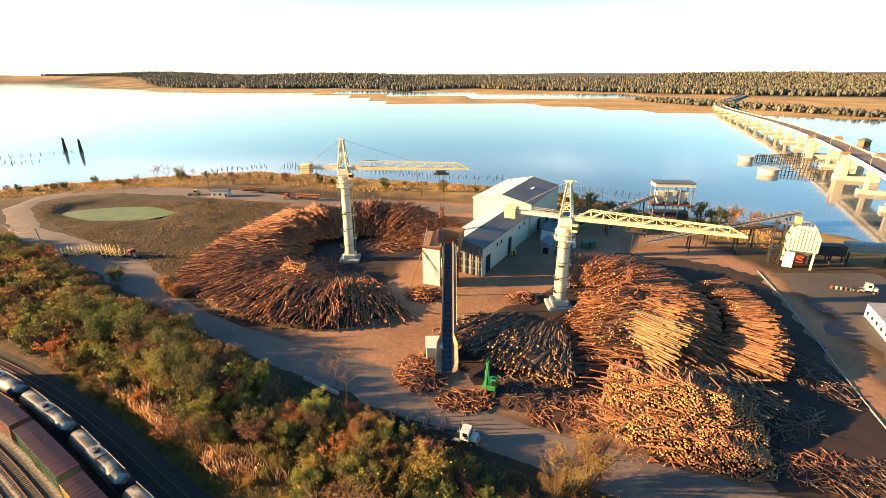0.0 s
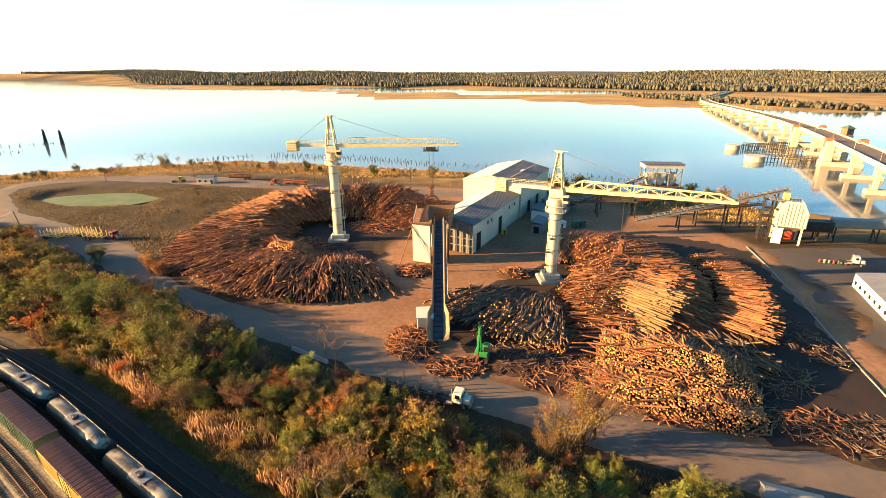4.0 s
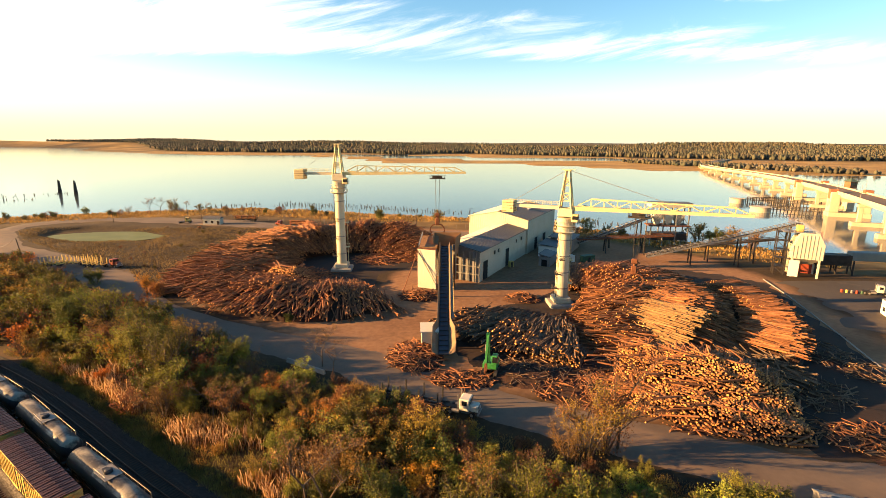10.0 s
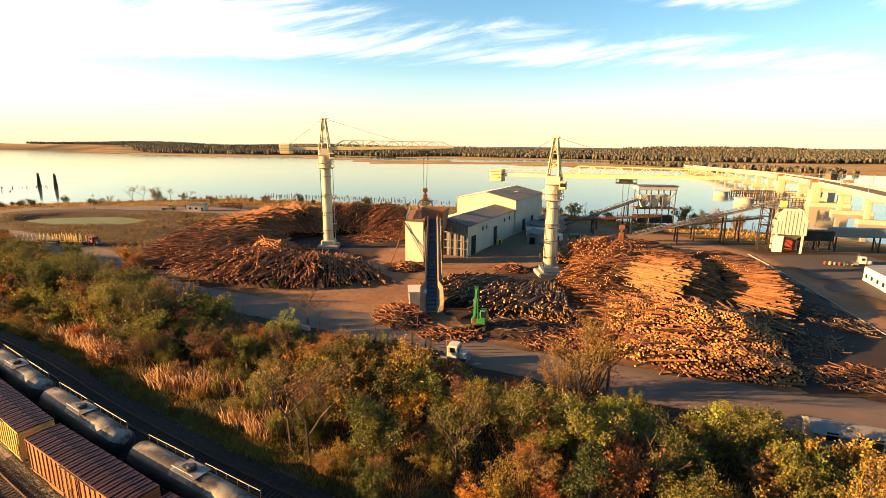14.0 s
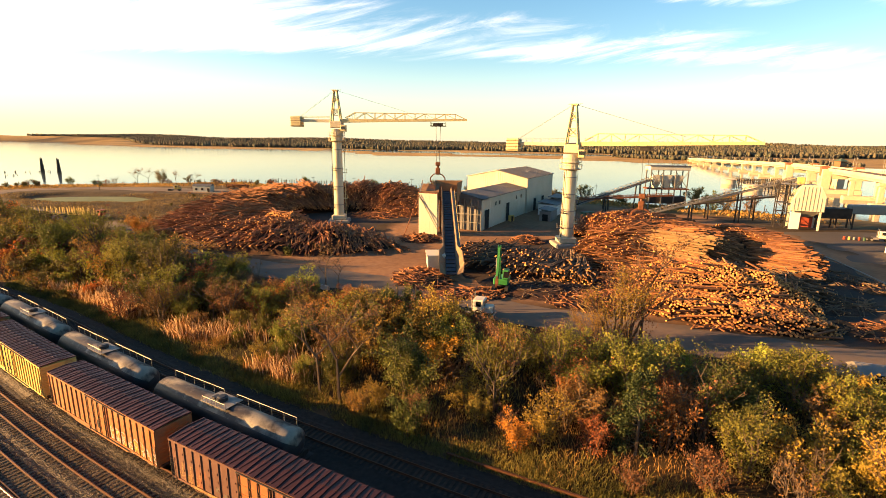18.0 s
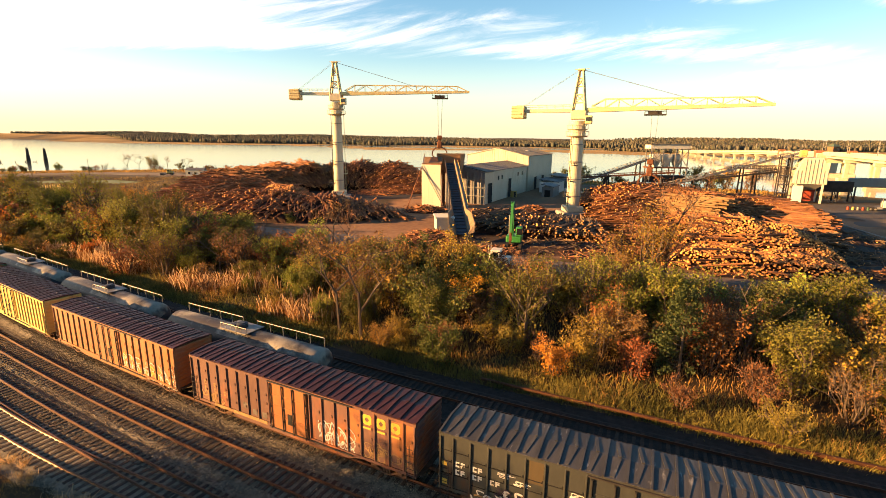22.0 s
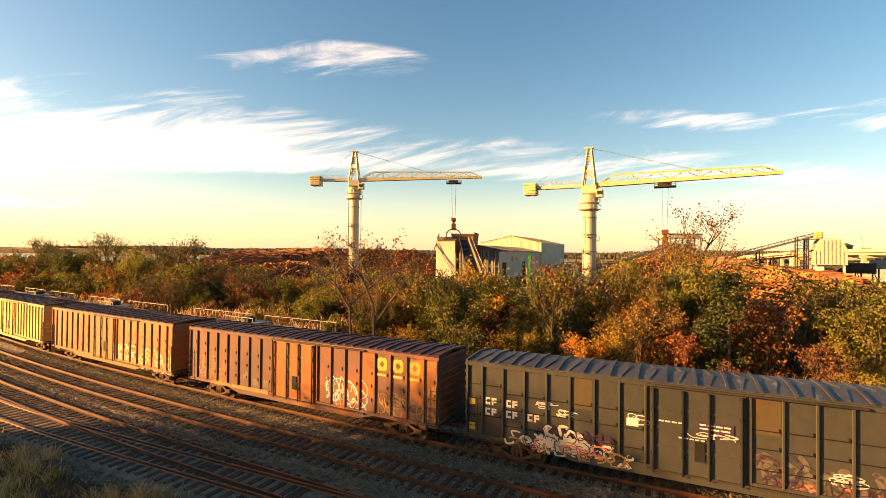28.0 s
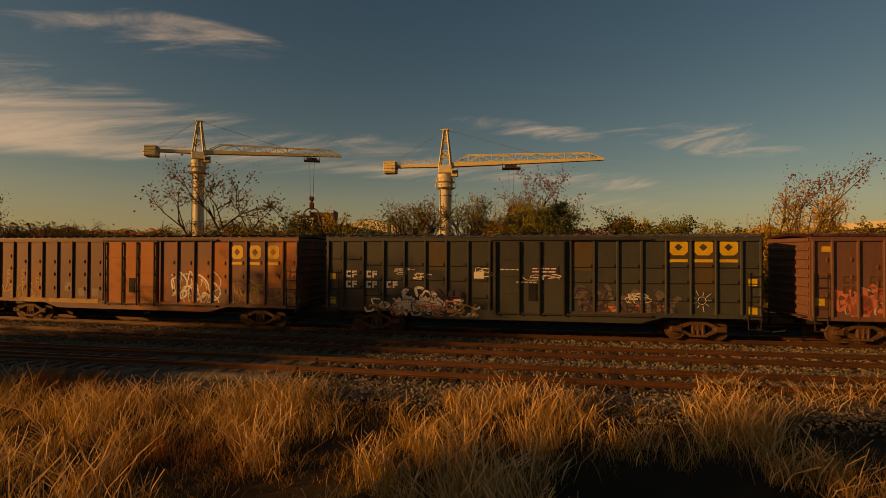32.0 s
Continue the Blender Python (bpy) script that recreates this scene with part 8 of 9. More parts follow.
def far_plants_done():
    for k, (vs, fs, n) in FAR.items():
        me = bpy.data.meshes.new("far_thicket")
        me.from_pydata(np.concatenate(vs).tolist(), [], fs)
        me.materials.append(bpy.data.materials[k])
        leafy = k.startswith("leaf")
        tagged(new("far_thicket" if leafy else "far_twigs", me), "far autumn shrubs in %s tones" % k.split("_")[1] if leafy else "grey-brown twigs of the far thicket", "thicket", kind="stuff")


ROAD_EDGE = [(-205, 236), (-172, 198), (-134, 169), (-111, 152.5), (-59.5, 113.3), (-39, 98), (-25, 89), (-15, 83), (1, 72.6), (14, 65), (27, 57.7), (48, 48), (80, 36), (130, 14)]
SPECIAL = [("evergreen", 16.5, 38.0, 1.02), ("greentree", 24.4, 34.6, 0.85), ("orange1", 6.2, 39.9, 1.0), ("gold1", 8.6, 40.5, 1.2), ("baretree1", -18.6, 88.2, 0.9),
           ("baretree2", -16.0, 84.6, 0.8), ("baretree1", -11.2, 49.5, 1.25), ("baretree2", -13.6, 51.5, 1.22), ("rusttree", 26.0, 60.0, 1.5), ("goldtree", 23.2, 59.0, 1.3), ("baretree1", 28.0, 60.5, 1.48),
           ("green1", -3.8, 42.8, 1.1), ("evergreen", -1.9, 71.0, 0.5), ("darktree", -3.6, 48.2, 1.05), ("olivetree", 5.1, 46.0, 1.08), ("baretree1", 6.6, 47.5, 1.05), ("olivetree", 12.4, 47.4, 1.05),
           ("rusttree", -41.5, 74.4, 0.98), ("baretree1", -29.5, 71.0, 0.85), ("baretree2", -33.0, 72.5, 0.8), ("darktree", 26.0, 39.3, 1.05), ("rusttree", 21.5, 42.0, 0.72),
           ("gold1", 6.6, 52.0, 1.4), ("lime1", 9.5, 55.0, 1.3), ("lime1", -97, 146, 1.5), ("orange1", -76, 136, 1.55), ("rust1", -72, 133, 1.5), ("gold1", -56, 104, 1.35),
           ("rust1", -48, 100, 1.1), ("lime1", -82.5, 122, 1.5), ("green2", -31, 112.5, 0.8), ("goldtree", 33, 29, 1.0), ("baretree1", 36, 29, 1.1), ("greentree", 42, 30, 0.7),
           ("olive1", 30, 44, 1.3), ("green1", 39, 47, 1.3), ("olive2", 18, 52, 1.3), ("baretree2", 14, 52, 0.75), ("goldtree", 20, 58, 0.75), ("rust1", 19.5, 38.5, 1.6)]


# taller trees towards the far end of the thicket, along and across the railway
SPECIAL += [(k, *rail_xy(u, v), s) for k, u, v, s in (
    ("olivetree", -64, 24, 1.25), ("darktree", -70, 28, 1.15), ("greentree", -76, 24, 1.2), ("olivetree", -82, 30, 1.3), ("rusttree", -88, 25, 1.1), ("olivetree", -95, 29, 1.35),
    ("darktree", -101, 25, 1.25), ("greentree", -108, 30, 1.3), ("olivetree", -116, 27, 1.35))]


def thicket():
    rng = random.Random(77)
    for key, x, y, s in SPECIAL:
        plant(key, x, y, s, rng=rng)
    mix = ["olive1"] * 6 + ["olive2"] * 6 + ["gold1"] * 5 + ["gold2"] * 5 + ["lime1"] * 6 + ["green1"] * 2 + ["green2"] * 2 + ["brown1"] * 5 + ["brown2"] * 4 + ["rust1"] * 3 + ["orange1"] + ["bare1", "bare2", "bare3"] * 2
    n = 0
    u = 75.0
    while u > -225:
        v = 16.0
        while v < 62:
            uu, vv = u + rng.uniform(-1.7, 1.7), v + rng.uniform(-1.5, 1.5)
            x, y = rail_xy(uu, vv)
            gap = lerp(ROAD_EDGE, x) - y
            v += 3.3
            if gap < 2.5 or x > 95:
                continue
            if any(math.hypot(x - sx, y - sy) < (3.6 if sk in ("evergreen", "greentree") else 2.2) for sk, sx, sy, _ in SPECIAL):
                continue
            if math.hypot(x - 50, y - 46) < 8 or (44 < x < 60 and 25 < y < 50 and rng.random() < 0.5):
                continue
            if vv < 17.5 and rng.random() < 0.6:
                continue
            if -92 < uu < -24 and vv < 21 and rng.random() < 0.55:      # the reed bed
                continue
            big = noise.noise((x * 0.06, y * 0.06, 2))
            s = 0.95 + 0.75 * (big + 0.35) + rng.uniform(-0.2, 0.3)
            s *= lerp([(16, 0.55), (20, 0.7), (26, 1.1), (34, 1.35), (60, 1.35)], vv)
            if gap < 9:
                s *= 0.5
            if uu < -55:
                s *= 1.7
            key = rng.choice(mix)
            if big > 0.25 and rng.random() < 0.12:
                key = rng.choice(("goldtree", "greentree", "rusttree", "olivetree"))
                s = min(1.0, s * 0.55)
            (plant if uu > -58 and n < 250 else far_plant)(key, x, y, min(1.75, max(0.4, s)), rng=rng)
            n += 1 if uu > -58 else 0
        u -= 3.7
    # along the river bank and round the pond
    for i in range(95):
        x = rng.uniform(-260, 120)
        y = lerp(SHORE, x) - rng.uniform(14, 34)
        if 100 < x or (-60 < x < 70 and rng.random() < 0.6):
            continue
        far_plant(rng.choice(("olive1", "bare1", "bare2", "brown1", "olive2", "green1")), x, y, rng.uniform(0.7, 1.3), rng=rng)
    for x, y, key, s in ((-161, 300, "baretree1", 1.1), (-155, 300, "baretree2", 1.1), (-147, 299, "gold1", 2.0), (-136, 293, "baretree1", 0.9), (-174, 300, "bare1", 1.2),
                         (-125, 292, "baretree2", 0.9), (-110, 285, "bare2", 1.3), (-196, 296, "lime1", 1.3), (-180, 292, "green1", 1.0), (128, 197, "lime1", 2.4), (134, 196, "gold1", 2.4),
                         (122, 199, "olive1", 2.2), (140, 190, "brown1", 2.0), (60, 238, "rust1", 1.6), (66, 240, "green1", 1.6), (76, 232, "green1", 1.8), (82, 226, "olive1", 1.8),
                         (140, 110, "lime1", 1.4), (148, 112, "green1", 1.5), (-60, 285, "green1", 1.6), (-20, 268, "green1", 1.8), (12, 262, "olive1", 1.6)):
        plant(key, x, y, s, rng=rng)
    for i in range(60):
        x, y = rng.uniform(-185, -70), rng.uniform(150, 262)
        if inside(POND, x, y) or lerp(ROAD_EDGE, x) + 24 > y or math.hypot(x + 25.4, y - 161) < 60 or y > 246:
            continue
        far_plant(rng.choice(("brown1", "brown2", "bare1", "olive2")), x, y, rng.uniform(0.3, 0.55), rng=rng)
    # tall trees beside the meadow that throw the long shade across the near ground
    for x, y, s in ((-38.5, 22.8, 1.0), (-41.5, 23.3, 1.1), (-43.5, 24.1, 1.15), (-47, 25.0, 1.2), (-50, 26.4, 1.2), (-45.5, 23.1, 1.15), (-52, 27.6, 1.2), (-42, 22.3, 1.1), (-48, 22.5, 1.2), (-44.5, 25.8, 1.1), (-40, 24.9, 1.0)):
        plant("narrowtree", x, y, s, rng=rng)
    slim = plant("narrowtree", -32, 9.4, 1.0, rng=rng)
    slim.scale = (0.7, 0.7, 1.15)


thicket()
far_plants_done()


def blades(name, spots, material, label, category, seed, height, width, lean=0.35, head=None):
    """Grass: thin bent blades at the given (x, y, scale) spots, one mesh."""
    rng = np.random.default_rng(seed)
    n = len(spots)
    p = np.array([(x, y, ground_height(x, y) - 0.03) for x, y, _ in spots])
    h = np.array([s for _, _, s in spots]) * height * rng.uniform(0.6, 1.25, n)
    t = rng.uniform(0, 2 * np.pi, n)
    side = np.stack([np.cos(t), np.sin(t), 0 * t], 1) * width / 2 * rng.uniform(0.7, 1.4, n)[:, None]
    k = rng.uniform(0, 2 * np.pi, n)
    b = np.stack([np.cos(k), np.sin(k), 0 * k], 1) * (lean * h * rng.uniform(0.3, 1.3, n))[:, None]
    up = np.stack([0 * h, 0 * h, h], 1)
    wide = 1.0 if head is None else head
    v = np.stack([p - side, p + side, p + up * 0.55 + b * 0.35 - side * 0.8 * wide, p + up * 0.55 + b * 0.35 + side * 0.8 * wide,
                  p + up * 0.92 + b - side * 0.5 * wide, p + up * 0.92 + b + side * 0.5 * wide], 1).reshape(-1, 3)
    i = np.arange(n)[:, None] * 6
    f = np.concatenate([i + np.array([[0, 1, 3, 2]]), i + np.array([[2, 3, 5, 4]])]).tolist()
    me = bpy.data.meshes.new(name)
    me.from_pydata(v.tolist(), [], f)
    me.materials.append(material)
    tagged(new(name, me), label, category, kind="stuff")


def meadows():
    rng = random.Random(5)
    weeds = []
    tufts, short, russet, bent = [], [], [], []
    for i in range(7200):
        u, v = rng.uniform(-34, 44), rng.uniform(-20.5, -4.0)
        x, y = rail_xy(u, v)
        patch = noise.noise((x * 0.3, y * 0.3, 1)) + 0.5 * noise.noise((x * 0.9, y * 0.9, 4))
        edge = -8.4 - 1.2 * noise.noise((u * 0.3, 0, 9)) + 1.6 * smooth01(9, 14, u) + 2.4 * smooth01(17, 23, u) - 0.8 * smooth01(-8, -16, u)
        bare = min(math.hypot(u - 1.5, v + 15.0) / 0.6, math.hypot(u - 12.2, (v + 13.6) * 1.2) / 2.4)
        if v > edge or patch < -0.42 or bare < 1:
            continue
        red = noise.noise((x * 0.16 + 5, y * 0.16, 11)) + 0.5 * smooth01(4, 0, abs(u + 5.0)) * smooth01(-13, -9, v) + 0.22 * smooth01(4, -8, u)
        s = max(0.35, 0.72 + 0.6 * patch)
        for k in range(8):
            short.append((x + rng.gauss(0, 0.3), y + rng.gauss(0, 0.3), s))
        if patch < -0.12:
            for k in range(14):
                short.append((x + rng.gauss(0, 0.2), y + rng.gauss(0, 0.2), s))
            continue
        r = rng.uniform(0.09, 0.2)
        for k in range(rng.randrange(34, 54)):
            (russet if red > 0.36 else tufts).append((x + rng.gauss(0, r), y + rng.gauss(0, r), s * rng.uniform(0.6, 1.1)))
        if red <= 0.36:
            for k in range(7):
                bent.append((x + rng.gauss(0, r * 1.2), y + rng.gauss(0, r * 1.2), s * rng.uniform(0.9, 1.15)))
    blades("dry_grass", tufts, M["grass"], "tall golden dry grass in tussocks beside the tracks", "grass", 1, 0.74, 0.0065, 0.62)
    blades("short_grass", short, M["shortgrass"], "short russet grass between the tussocks", "grass", 11, 0.38, 0.009, 0.8)
    blades("russet_weeds", russet, M["redgrass"], "dark russet dry weeds beside the tracks", "weeds", 12, 0.8, 0.008, 0.5)
    blades("seed_heads", bent, M["reed"], "pale nodding seed heads over the dry grass", "grass", 2, 0.9, 0.008, 0.7, 3.0)
    for i in range(11000):
        u, v = rng.uniform(-100, 62), 14.2 + abs(rng.gauss(0, 2.4))
        x, y = rail_xy(u, v)
        s = 0.7 + 0.7 * noise.noise((x * 0.2, y * 0.2, 6))
        if s > 0.3:
            for k in range(5):
                weeds.append((x + rng.gauss(0, 0.2), y + rng.gauss(0, 0.2), s))
    blades("verge_weeds", weeds, M["weed"], "rank green weeds along the thicket's foot", "weeds", 3, 0.85, 0.035, 0.5)
    reeds, plumes = [], []
    for i in range(2600):
        u, v = rng.uniform(-92, -22), 16.5 + abs(rng.gauss(0, 4.0))
        if noise.noise((u * 0.1, v * 0.15, 3)) < -0.05:
            continue
        x, y = rail_xy(u, v)
        for k in range(3):
            reeds.append((x + rng.gauss(0, 0.25), y + rng.gauss(0, 0.25), 1))
        plumes.append((x, y, 1.15))
    blades("reed_bed", reeds, M["redgrass"], "dense tan reeds beside the siding", "reeds", 4, 1.9, 0.035, 0.3)
    blades("reed_plumes", plumes, M["reed"], "pale pinkish reed plumes", "reeds", 5, 2.0, 0.04, 0.3, 3.0)
    floor = []
    tan = []
    for i in range(64000):
        u, v = rng.uniform(-110, 66), rng.uniform(15, 46)
        x, y = rail_xy(u, v)
        if lerp(ROAD_EDGE, x) - y > 1.2:
            (tan if noise.noise((x * 0.2, y * 0.2, 12)) > 0.0 else floor).append((x, y, 0.75 + 0.7 * noise.noise((x * 0.15, y * 0.15, 8))))
    blades("understorey", floor, M["weed"], "brown and green undergrowth between the shrubs", "undergrowth", 6, 0.85, 0.05, 0.6)
    blades("dry_undergrowth", tan, M["shortgrass"], "tan dry grass between the shrubs", "undergrowth", 16, 0.8, 0.04, 0.6)
    field = []
    for i in range(42000):
        x, y = rng.uniform(-190, -66), rng.uniform(135, 262)
        if inside(POND, x, y) and edge_distance(POND, x, y) > 5:
            continue
        if math.hypot(x + 25.4, y - 161) < 52 or y < lerp(ROAD_EDGE, x) + 19 or (y > 245 and x > -170) or y > 256 - abs(x + 140) * 0.2:
            continue
        field.append((x, y, 0.7 + 0.6 * noise.noise((x * 0.08, y * 0.08, 5))))
    blades("rough_field", field, M["fieldgrass"], "tawny rough grass round the pond", "grass", 7, 0.8, 0.16, 0.7)
    bank = []
    for i in range(16000):
        x = rng.uniform(-330, 150)
        y = lerp(SHORE, x) - rng.uniform(2, 44) ** 1.0
        if y < 262 and -75 < x < 60:
            continue
        bank.append((x, y, 0.8 + 0.5 * noise.noise((x * 0.06, y * 0.06, 2))))
    blades("bank_grass", bank, M["marshgrass"], "orange marsh grass on the river bank", "grass", 8, 1.1, 0.4, 0.6)


meadows()


def far_woods():
    """Distant woodland: thousands of uneven crowns in one mesh."""
    rng = random.Random(9)
    g = Geo()

    def crown(x, y, z, r, h):
        i = len(g.v)
        a0 = rng.uniform(0, 6.28)
        rings = ((0.62, 0.12), (1.0, 0.5), (0.62, 0.85))
        for k, t in rings:
            for j in range(6):
                a = a0 + j * 1.047 + k
                rr = r * k * rng.uniform(0.75, 1.2)
                g.v.append((x + rr * math.cos(a), y + rr * math.sin(a), z + h * t * rng.uniform(0.85, 1.1)))
        g.v.append((x, y, z + h))
        for q in range(2):
            for j in range(6):
                a, b = i + q * 6 + j, i + q * 6 + (j + 1) % 6
                g.f.append((a, b, b + 6, a + 6)); g.m.append(0)
        for j in range(6):
            g.f.append((i + 12 + j, i + 12 + (j + 1) % 6, i + 18)); g.m.append(0)

    n = 0
    while n < 17000:
        x = rng.uniform(-2600, 2600)
        f = rng.random() ** 1.5 * 2000
        y = lerp(FAR_SHORE, x) + lerp(WOOD_EDGE, x) + f + 90 * noise.noise((x * 0.003, 1, 0)) + 30 * noise.noise((x * 0.02, 2, 0))
        if abs(x) > y * 1.0 + 200 or y > 4200:
            continue
        h = rng.uniform(10, 19)
        crown(x, y, ground_height(x, y) - 0.5, rng.uniform(3.2, 6.5), h)
        n += 1
    for i in range(420):       # the wooded causeway beyond the bridge
        t = rng.random()
        x, y = 560 + 520 * (1 - t) * rng.uniform(0.2, 1) - 20 * t, 700 + 420 * t + rng.uniform(-30, 30)
        x = 520 + (1 - t) * 150 + rng.uniform(-25, 25) * (1 + t)
        crown(x, y, ground_height(x, y) - 0.5, rng.uniform(2.2, 4.8), rng.uniform(5, 11))
    solo("far_woods", g, M["farwood"], "distant autumn woodland beyond the marsh", "woodland", "stuff", smooth=True)


far_woods()

# ---- vehicles and small things ----


def wheel(parent, x, y, r=0.5, w=0.3, name="wheel"):
    g = Geo()
    g.rod((x, y - w / 2, r), (x, y + w / 2, r), r, n=16)
    t = part(name, g, M["tyre"], parent)
    g = Geo()
    g.rod((x, y - w / 2 - 0.02, r), (x, y + w / 2 + 0.02, r), r * 0.55, n=12)
    part("rim", g, M["galv"], t)


def log_trailer(at, turn, length, label, colour, loaded=0, bunks=4):
    t = thing("log_trailer", label, "trailer", "log trailers", at, turn)
    g = Geo()
    for y in (-0.45, 0.45):
        g.box(-length / 2, length / 2, y - 0.1, y + 0.1, 0.95, 1.25)
    for k in range(5):
        x = -length / 2 + 0.5 + k * (length - 1) / 4
        g.box(x - 0.1, x + 0.1, -0.5, 0.5, 0.98, 1.2)
    part("chassis", g, M["darksteel"], t)
    for k in range(bunks):
        x = -length / 2 + 0.8 + k * (length - 1.6) / (bunks - 1)
        g = Geo()
        g.box(x - 0.14, x + 0.14, -1.25, 1.25, 1.25, 1.5)
        for y in (-1.2, 1.2):
            g.box(x - 0.1, x + 0.1, y - 0.1, y + 0.1, 1.5, 3.4)
        part("bunk", g, colour, t, "log bunk with upright stakes")
    for x in (-length / 2 + 1.2, -length / 2 + 2.5):
        for y in (-0.95, 0.95):
            wheel(t, x, y)
    if loaded:
        rng = random.Random(3)
        for k in range(loaded):
            g = Geo()
            y, z = rng.uniform(-1, 1), 1.7 + 1.5 * rng.random()
            g.rod((-length / 2 - 0.5, y, z), (length / 2, y + rng.uniform(-0.2, 0.2), z + rng.uniform(-0.1, 0.2)), 0.2, 0.15, n=7, slot=0, cap=1)
            part("log", g, [M["bark"], M["cut"]], t)
    return t


def tractor_unit(at, turn, paint, label):
    t = thing("truck", label, "truck", "trucks", at, turn)
    g = Geo(); g.box(-3.2, 3.0, -0.5, 0.5, 0.75, 1.0)
    part("chassis", g, M["darksteel"], t)
    g = Geo(); g.box(0.0, 1.7, -1.15, 1.15, 1.0, 3.0, bevel=0.15)
    part("cab", g, paint, t)
    g = Geo(); g.box(0.5, 1.74, -1.0, 1.0, 2.1, 2.75)
    part("windscreen", g, M["glass"], t)
    for s in (-1, 1):
        g = Geo(); g.box(0.5, 1.3, min(s * 1.1, s * 1.18), max(s * 1.1, s * 1.18), 2.0, 2.75)
        part("side_window", g, M["glass"], t)
        g = Geo(); g.rod((-0.15, s * 0.95, 1.0), (-0.15, s * 0.95, 3.7), 0.08)
        part("exhaust", g, M["galv"], t)
        g = Geo(); g.rod((-1.2, s * 0.95, 0.8), (0.0, s * 0.95, 0.8), 0.32, n=12)
        part("fuel_tank", g, M["galv"], t)
        g = Geo(); g.box(2.9, 3.05, s * 0.8 - 0.15, s * 0.8 + 0.15, 1.1, 1.35)
        part("headlight", g, M["white"], t)
        for x in (-2.6, -1.5, 2.1):
            wheel(t, x, s * 0.95)
    g = Geo(); g.box(1.7, 3.0, -0.85, 0.85, 0.95, 2.0, bevel=0.15)
    part("bonnet", g, paint, t)
    g = Geo(); g.box(2.98, 3.05, -0.55, 0.55, 1.05, 1.85)
    part("grille", g, M["galv"], t)
    g = Geo(); g.box(3.0, 3.2, -1.2, 1.2, 0.55, 0.85, bevel=0.05)
    part("bumper", g, M["galv"], t)
    return t


HAUL = math.degrees(math.atan2(-6.8, 15.8))
tractor_unit((6.6, 70.9, 0.1), HAUL, M["cream_sunlit_roof"], "cream log truck standing on the haul road")
log_trailer((-1.2, 74.2, 0.1), HAUL, 11.5, "empty log trailer with upright stakes behind the truck", M["darksteel"])
for k, (x, y, a) in enumerate(((-121, 170, -18), (-114, 170.5, -16), (-110, 167, -14), (-125, 168.5, -20))):
    log_trailer((x, y, 0.1), a, 9, "parked log trailer with yellow stakes", M["machine_yellow"], 0, 5)
tractor_unit((-104.5, 167.5, 0.1), -20, M["machine_red"], "red and white truck parked on the road")
tractor_unit((-69, 248.5, 0.1), 165, M["machine_red"], "red log truck on the yard road")
log_trailer((-58.5, 246, 0.1), 165, 12, "log trailer loaded with orange logs", M["machine_red"], 22)
log_trailer((-92, 264, 0.1), 170, 12, "log trailer loaded with reddish logs", M["darksteel"], 18)
tractor_unit((-122, 260, 0.1), 10, M["machine_yellow"], "yellow yard vehicle by the hut")
tractor_unit((132, 126.5, 0.1), -35, M["cream_sunlit_roof"], "cream flatbed truck on the lot")


def loader():
    t = thing("log_loader", "bright green knuckle-boom log loader with raised boom", "loader", at=(13.6, 84.6, 0), turn=-110)
    Gm = M["machine_green"]
    for s in (-1, 1):
        g = Geo()
        pts = [(-1.9, 0.1), (-2.2, 0.5), (-1.8, 0.95), (1.8, 0.95), (2.2, 0.5), (1.9, 0.1)]
        for y in (s * 1.15 - 0.3, s * 1.15 + 0.3):
            g.v += [(x, y, z) for x, z in pts]
        n = len(pts)
        g.f = [tuple(range(n)), tuple(range(2 * n - 1, n - 1, -1))] + [(i, n + i, n + (i + 1) % n, (i + 1) % n) for i in range(n)]
        g.m = [0] * len(g.f)
        part("crawler_track", g, M["tyre"], t)
    g = Geo(); g.rod((0, 0, 0.9), (0, 0, 1.25), 0.9, n=18)
    part("slew_ring", g, M["darksteel"], t)
    g = Geo(); g.box(-2.2, 1.4, -1.35, 1.35, 1.25, 2.4, bevel=0.15)
    part("upper_deck", g, Gm, t)
    g = Geo(); g.box(0.0, 1.5, 0.35, 1.4, 2.4, 4.1, bevel=0.1)
    cab = part("cab", g, Gm, t)
    g = Geo(); g.box(0.2, 1.56, 0.5, 1.46, 2.75, 3.85)
    part("cab_glass", g, M["glass"], cab)
    g = Geo()
    for y in (-0.55, -0.15):
        g.beam((0.9, y, 2.2), (1.7, y, 8.6), 0.14, 0.75)
    for k in range(6):
        z = 2.8 + k
        g.beam((0.9 + 0.125 * k, -0.55, z), (0.95 + 0.125 * k, -0.15, z + 0.5), 0.12, 0.5)
    part("boom", g, Gm, t, "raised green boom")
    g = Geo()
    g.beam((1.7, -0.35, 8.4), (3.4, -0.35, 3.4), 0.4, 0.5)
    part("stick_arm", g, Gm, t)
    g = Geo()
    g.rod((1.0, -0.8, 2.6), (1.5, -0.8, 6.2), 0.13, n=8)
    g.rod((1.5, -0.35, 7.0), (2.6, -0.35, 6.0), 0.1, n=8)
    part("hydraulic_ram", g, M["galv"], t)
    for s in (-1, 1):
        g = Geo()
        arc = [(0.1, 3.4), (0.7, 2.9), (0.9, 2.2), (0.6, 1.6)]
        for (a, b), (c, d) in zip(arc, arc[1:]):
            g.beam((3.4 + s * a, -0.35, b), (3.4 + s * c, -0.35, d), 0.3, 0.16)
        part("grapple_claw", g, M["rust"], t)


loader()


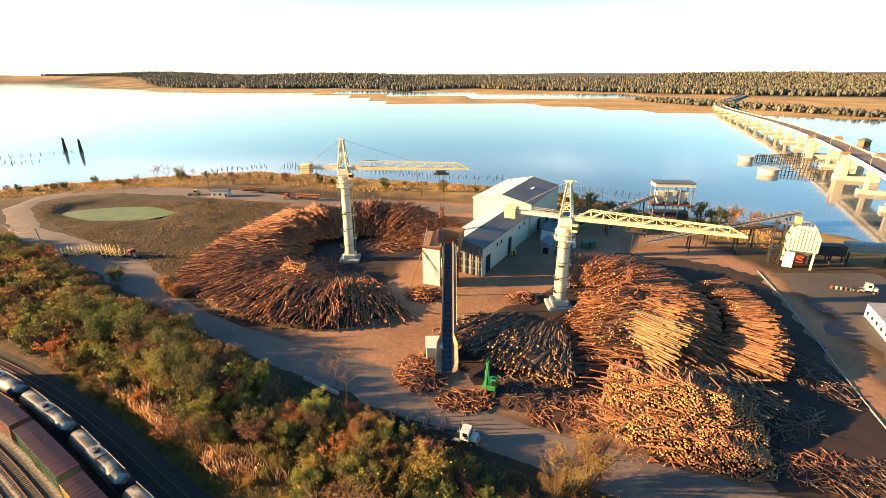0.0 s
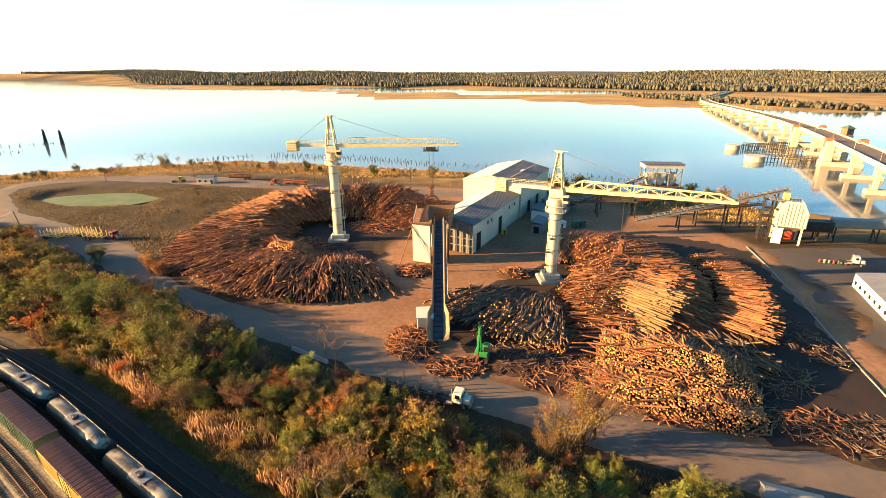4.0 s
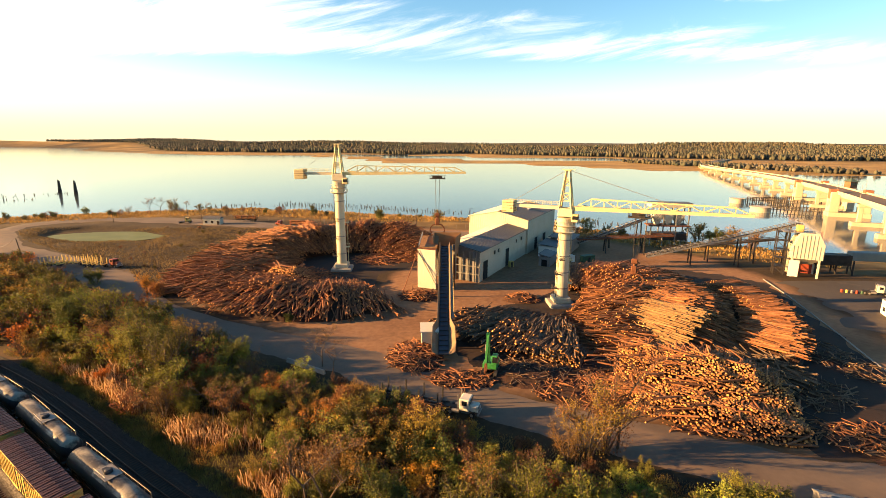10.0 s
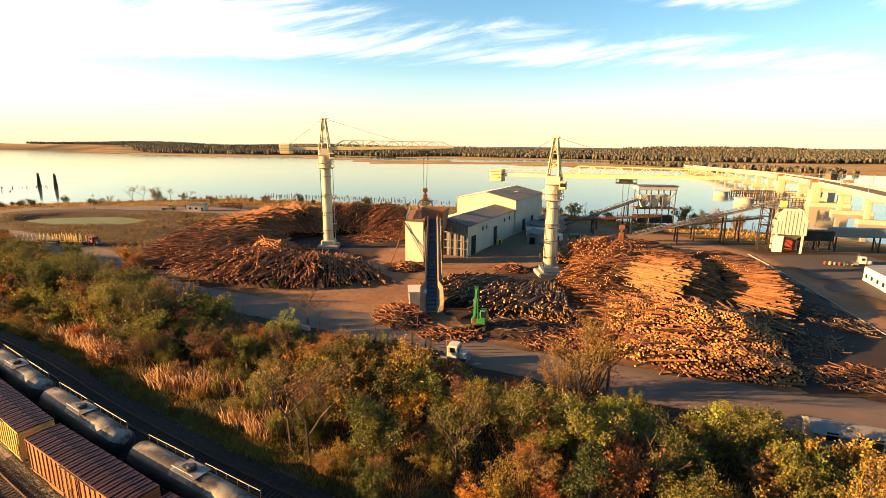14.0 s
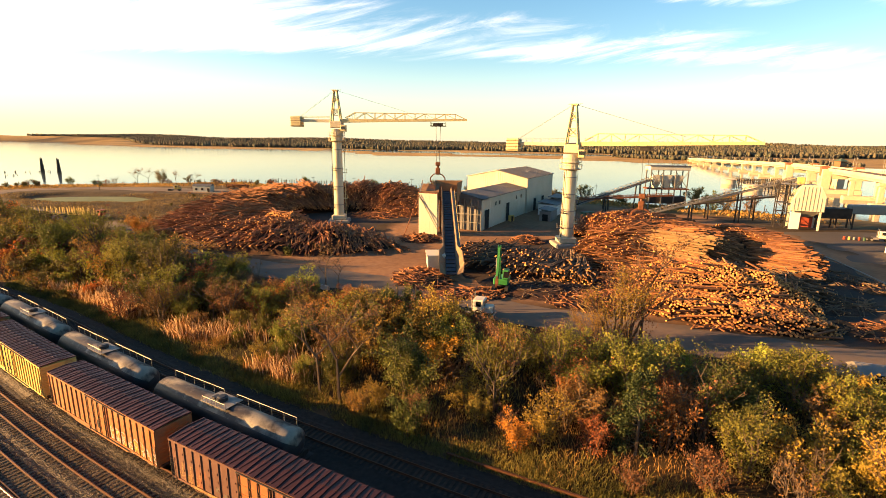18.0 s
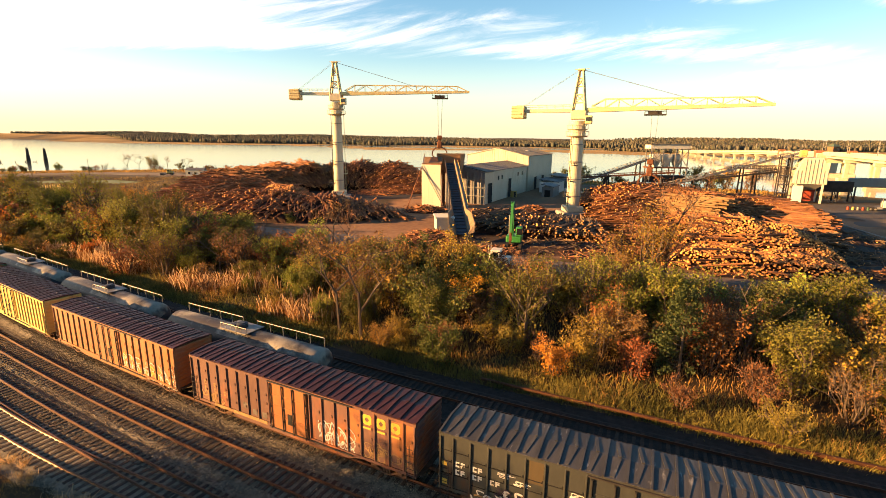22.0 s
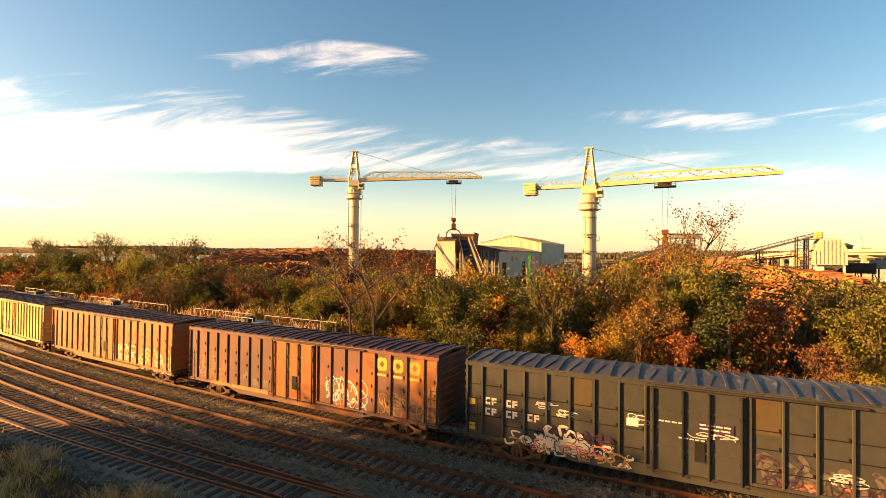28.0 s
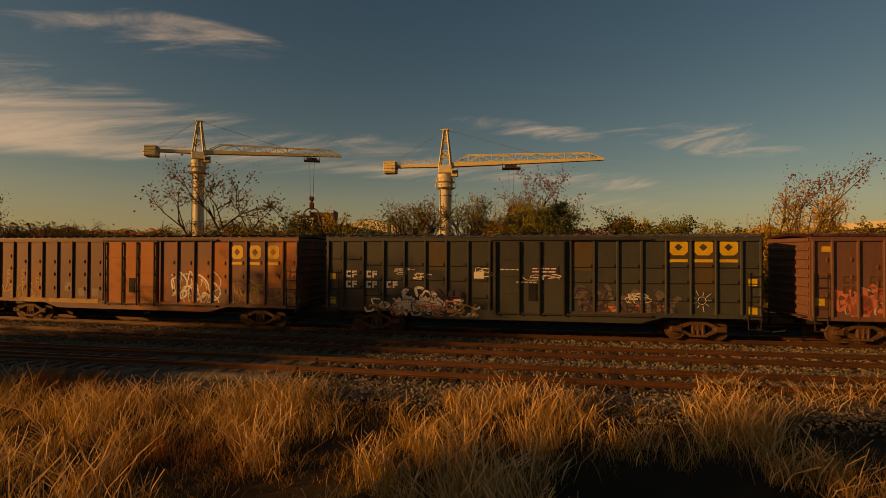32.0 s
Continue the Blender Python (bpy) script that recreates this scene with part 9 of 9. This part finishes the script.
def small_things():
    for k in range(4):
        p = Vector((-26.0, 91.0)).lerp(Vector((-17.6, 85.2)), (k + 0.5) / 4)
        b = thing("road_barrier", "pale concrete barrier block beside the road", "barrier", "road barriers", (p.x, p.y, 0), -34.6)
        g = Geo()
        g.hexa([(-1.2, -0.3, 0), (1.2, -0.3, 0), (1.2, 0.3, 0), (-1.2, 0.3, 0), (-1.2, -0.12, 0.85), (1.2, -0.12, 0.85), (1.2, 0.12, 0.85), (-1.2, 0.12, 0.85)])
        part("block", g, M["concrete"], b)
    # bin by the mill door, containers
    for (a, b, sx, sy, sz, mt, name, lb) in ((23, -2.0, 1.6, 1.4, 2.2, "machine_yellow", "waste_bin", "yellow steel bin by the mill door"),
                                             (44, -24, 5, 2.4, 2.5, "boxgreen", "container", "blue-green container behind the crane"),
                                             (40, -18, 4, 2.4, 2.6, "white", "container", "white container with a dark door")):
        c = thing(name, lb, "container", at=(*mill_xy(a, b), 0), turn=20)
        g = Geo(); g.box(-sx / 2, sx / 2, -sy / 2, sy / 2, 0.1, sz, bevel=0.06)
        part("shell", g, M[mt], c)
        for i in range(int(sx / 0.5)):
            g = Geo(); x = -sx / 2 + 0.25 + i * 0.5
            g.box(x - 0.07, x + 0.07, -sy / 2 - 0.05, -sy / 2 + 0.03, 0.2, sz - 0.1)
            part("rib", g, M[mt], c)
        g = Geo(); g.box(-0.5, 0.4, -sy / 2 - 0.07, -sy / 2 - 0.02, 0.15, 1.9)
        part("door", g, M["darksteel"], c)
    for i, mt in enumerate(("machine_red", "machine_yellow", "galv", "machine_red", "boxgreen")):
        d = thing("drum", "painted steel drum on the lot", "drum", "drums on the lot", (124.5 + 1.1 * i, 129.5 - 0.5 * i, 0.08))
        g = Geo()
        g.rod((0, 0, 0), (0, 0, 0.95), 0.32, n=14)
        for z in (0.3, 0.62):
            g.rod((0, 0, z), (0, 0, z + 0.05), 0.34, n=14)
        part("barrel", g, M[mt], d)
    # leaning pole with its wire
    p = thing("utility_pole", "leaning dark timber utility pole", "pole", at=(-138.5, 174, 0))
    g = Geo(); g.rod((0, 0, -0.5), (-2.2, 1.0, 9.0), 0.2, 0.13, n=8)
    part("pole", g, M["pile_wood"], p)
    g = Geo()
    prev = None
    for k in range(13):
        t = k / 12
        q = Vector((-2.2 - 40 * t, 1.0 + 33 * t, 9.0 - 4 * t * (1 - t) * 2.5 - 8.5 * t))
        if prev is not None:
            g.rod(prev, q, 0.05, n=4)
        prev = q
    part("wire", g, M["galv"], p)
    for x, y in ((-160, 262), (-52, 262), (-30, 256), (30, 262), (-118, 270), (88, 226), (0, 252)):
        p = thing("lamp_pole", "thin dark yard pole by the road", "pole", "yard poles", (x, y, ground_height(x, y)))
        g = Geo(); g.rod((0, 0, -0.3), (0, 0, 8), 0.12, 0.08, n=6)
        part("pole", g, M["pile_wood"], p)
        g = Geo(); g.beam((-0.9, 0, 7.4), (0.9, 0, 7.4), 0.12)
        part("crossarm", g, M["pile_wood"], p)
    # fence along the yard's river side
    f = thing("fence", "thin chain-link fence posts along the river road", "fence")
    for k in range(46):
        x = -150 + k * 4.6
        y = lerp([(-150, 288), (-116, 281), (-69, 262), (0, 243), (60, 236)], x)
        g = Geo(); g.rod((x, y, ground_height(x, y) - 0.3), (x, y, ground_height(x, y) + 1.9), 0.05, n=5)
        part("fence_post", g, M["galv"], f)
    # two tall dolphin clusters in the water
    for x, y in ((-306.7, 434.6), (-288.3, 426.6)):
        d = thing("mooring_dolphin", "tall dark timber mooring cluster in the river", "mooring", "river moorings", (x, y, -2))
        for k in range(7):
            t = k * 0.9
            g = Geo(); g.rod((1.3 * math.cos(t), 1.3 * math.sin(t), -3), (0.5 * math.cos(t), 0.5 * math.sin(t), 10.5 + 1.2 * math.sin(3 * t)), 0.45, 0.35, n=7)
            part("timber_post", g, M["pile_wood"], d)
    # stumps of old wharves
    rng = random.Random(31)
    g = Geo()
    lines = [((-345, 392), (-292, 432), 10, 3), ((-330, 360), (-285, 384), 9, 4), ((-143, 336), (-108, 352), 12, 3), ((-100, 346), (-40, 334), 16, 5),
             ((-40, 334), (0, 312), 14, 4), ((5, 312), (60, 296), 12, 3), ((62, 285), (120, 250), 18, 3), ((125, 232), (165, 205), 12, 3)]
    for a, b, n, rows in lines:
        for r in range(rows):
            for k in range(n):
                p = Vector(a).lerp(Vector(b), (k + rng.uniform(-0.2, 0.2)) / n)
                q = Vector((b[1] - a[1], a[0] - b[0])).normalized() * (-4.0 * r)
                x, y = p.x + q.x, p.y + q.y
                g.rod((x, y, -4), (x + rng.gauss(0, 0.15), y + rng.gauss(0, 0.15), -2 + rng.uniform(0.3, 1.8)), 0.22, 0.18, n=5)
    solo("wharf_stumps", g, M["pile_wood"], "rows of rotten wharf stumps standing in the river", "pilings", "stuff")


small_things()
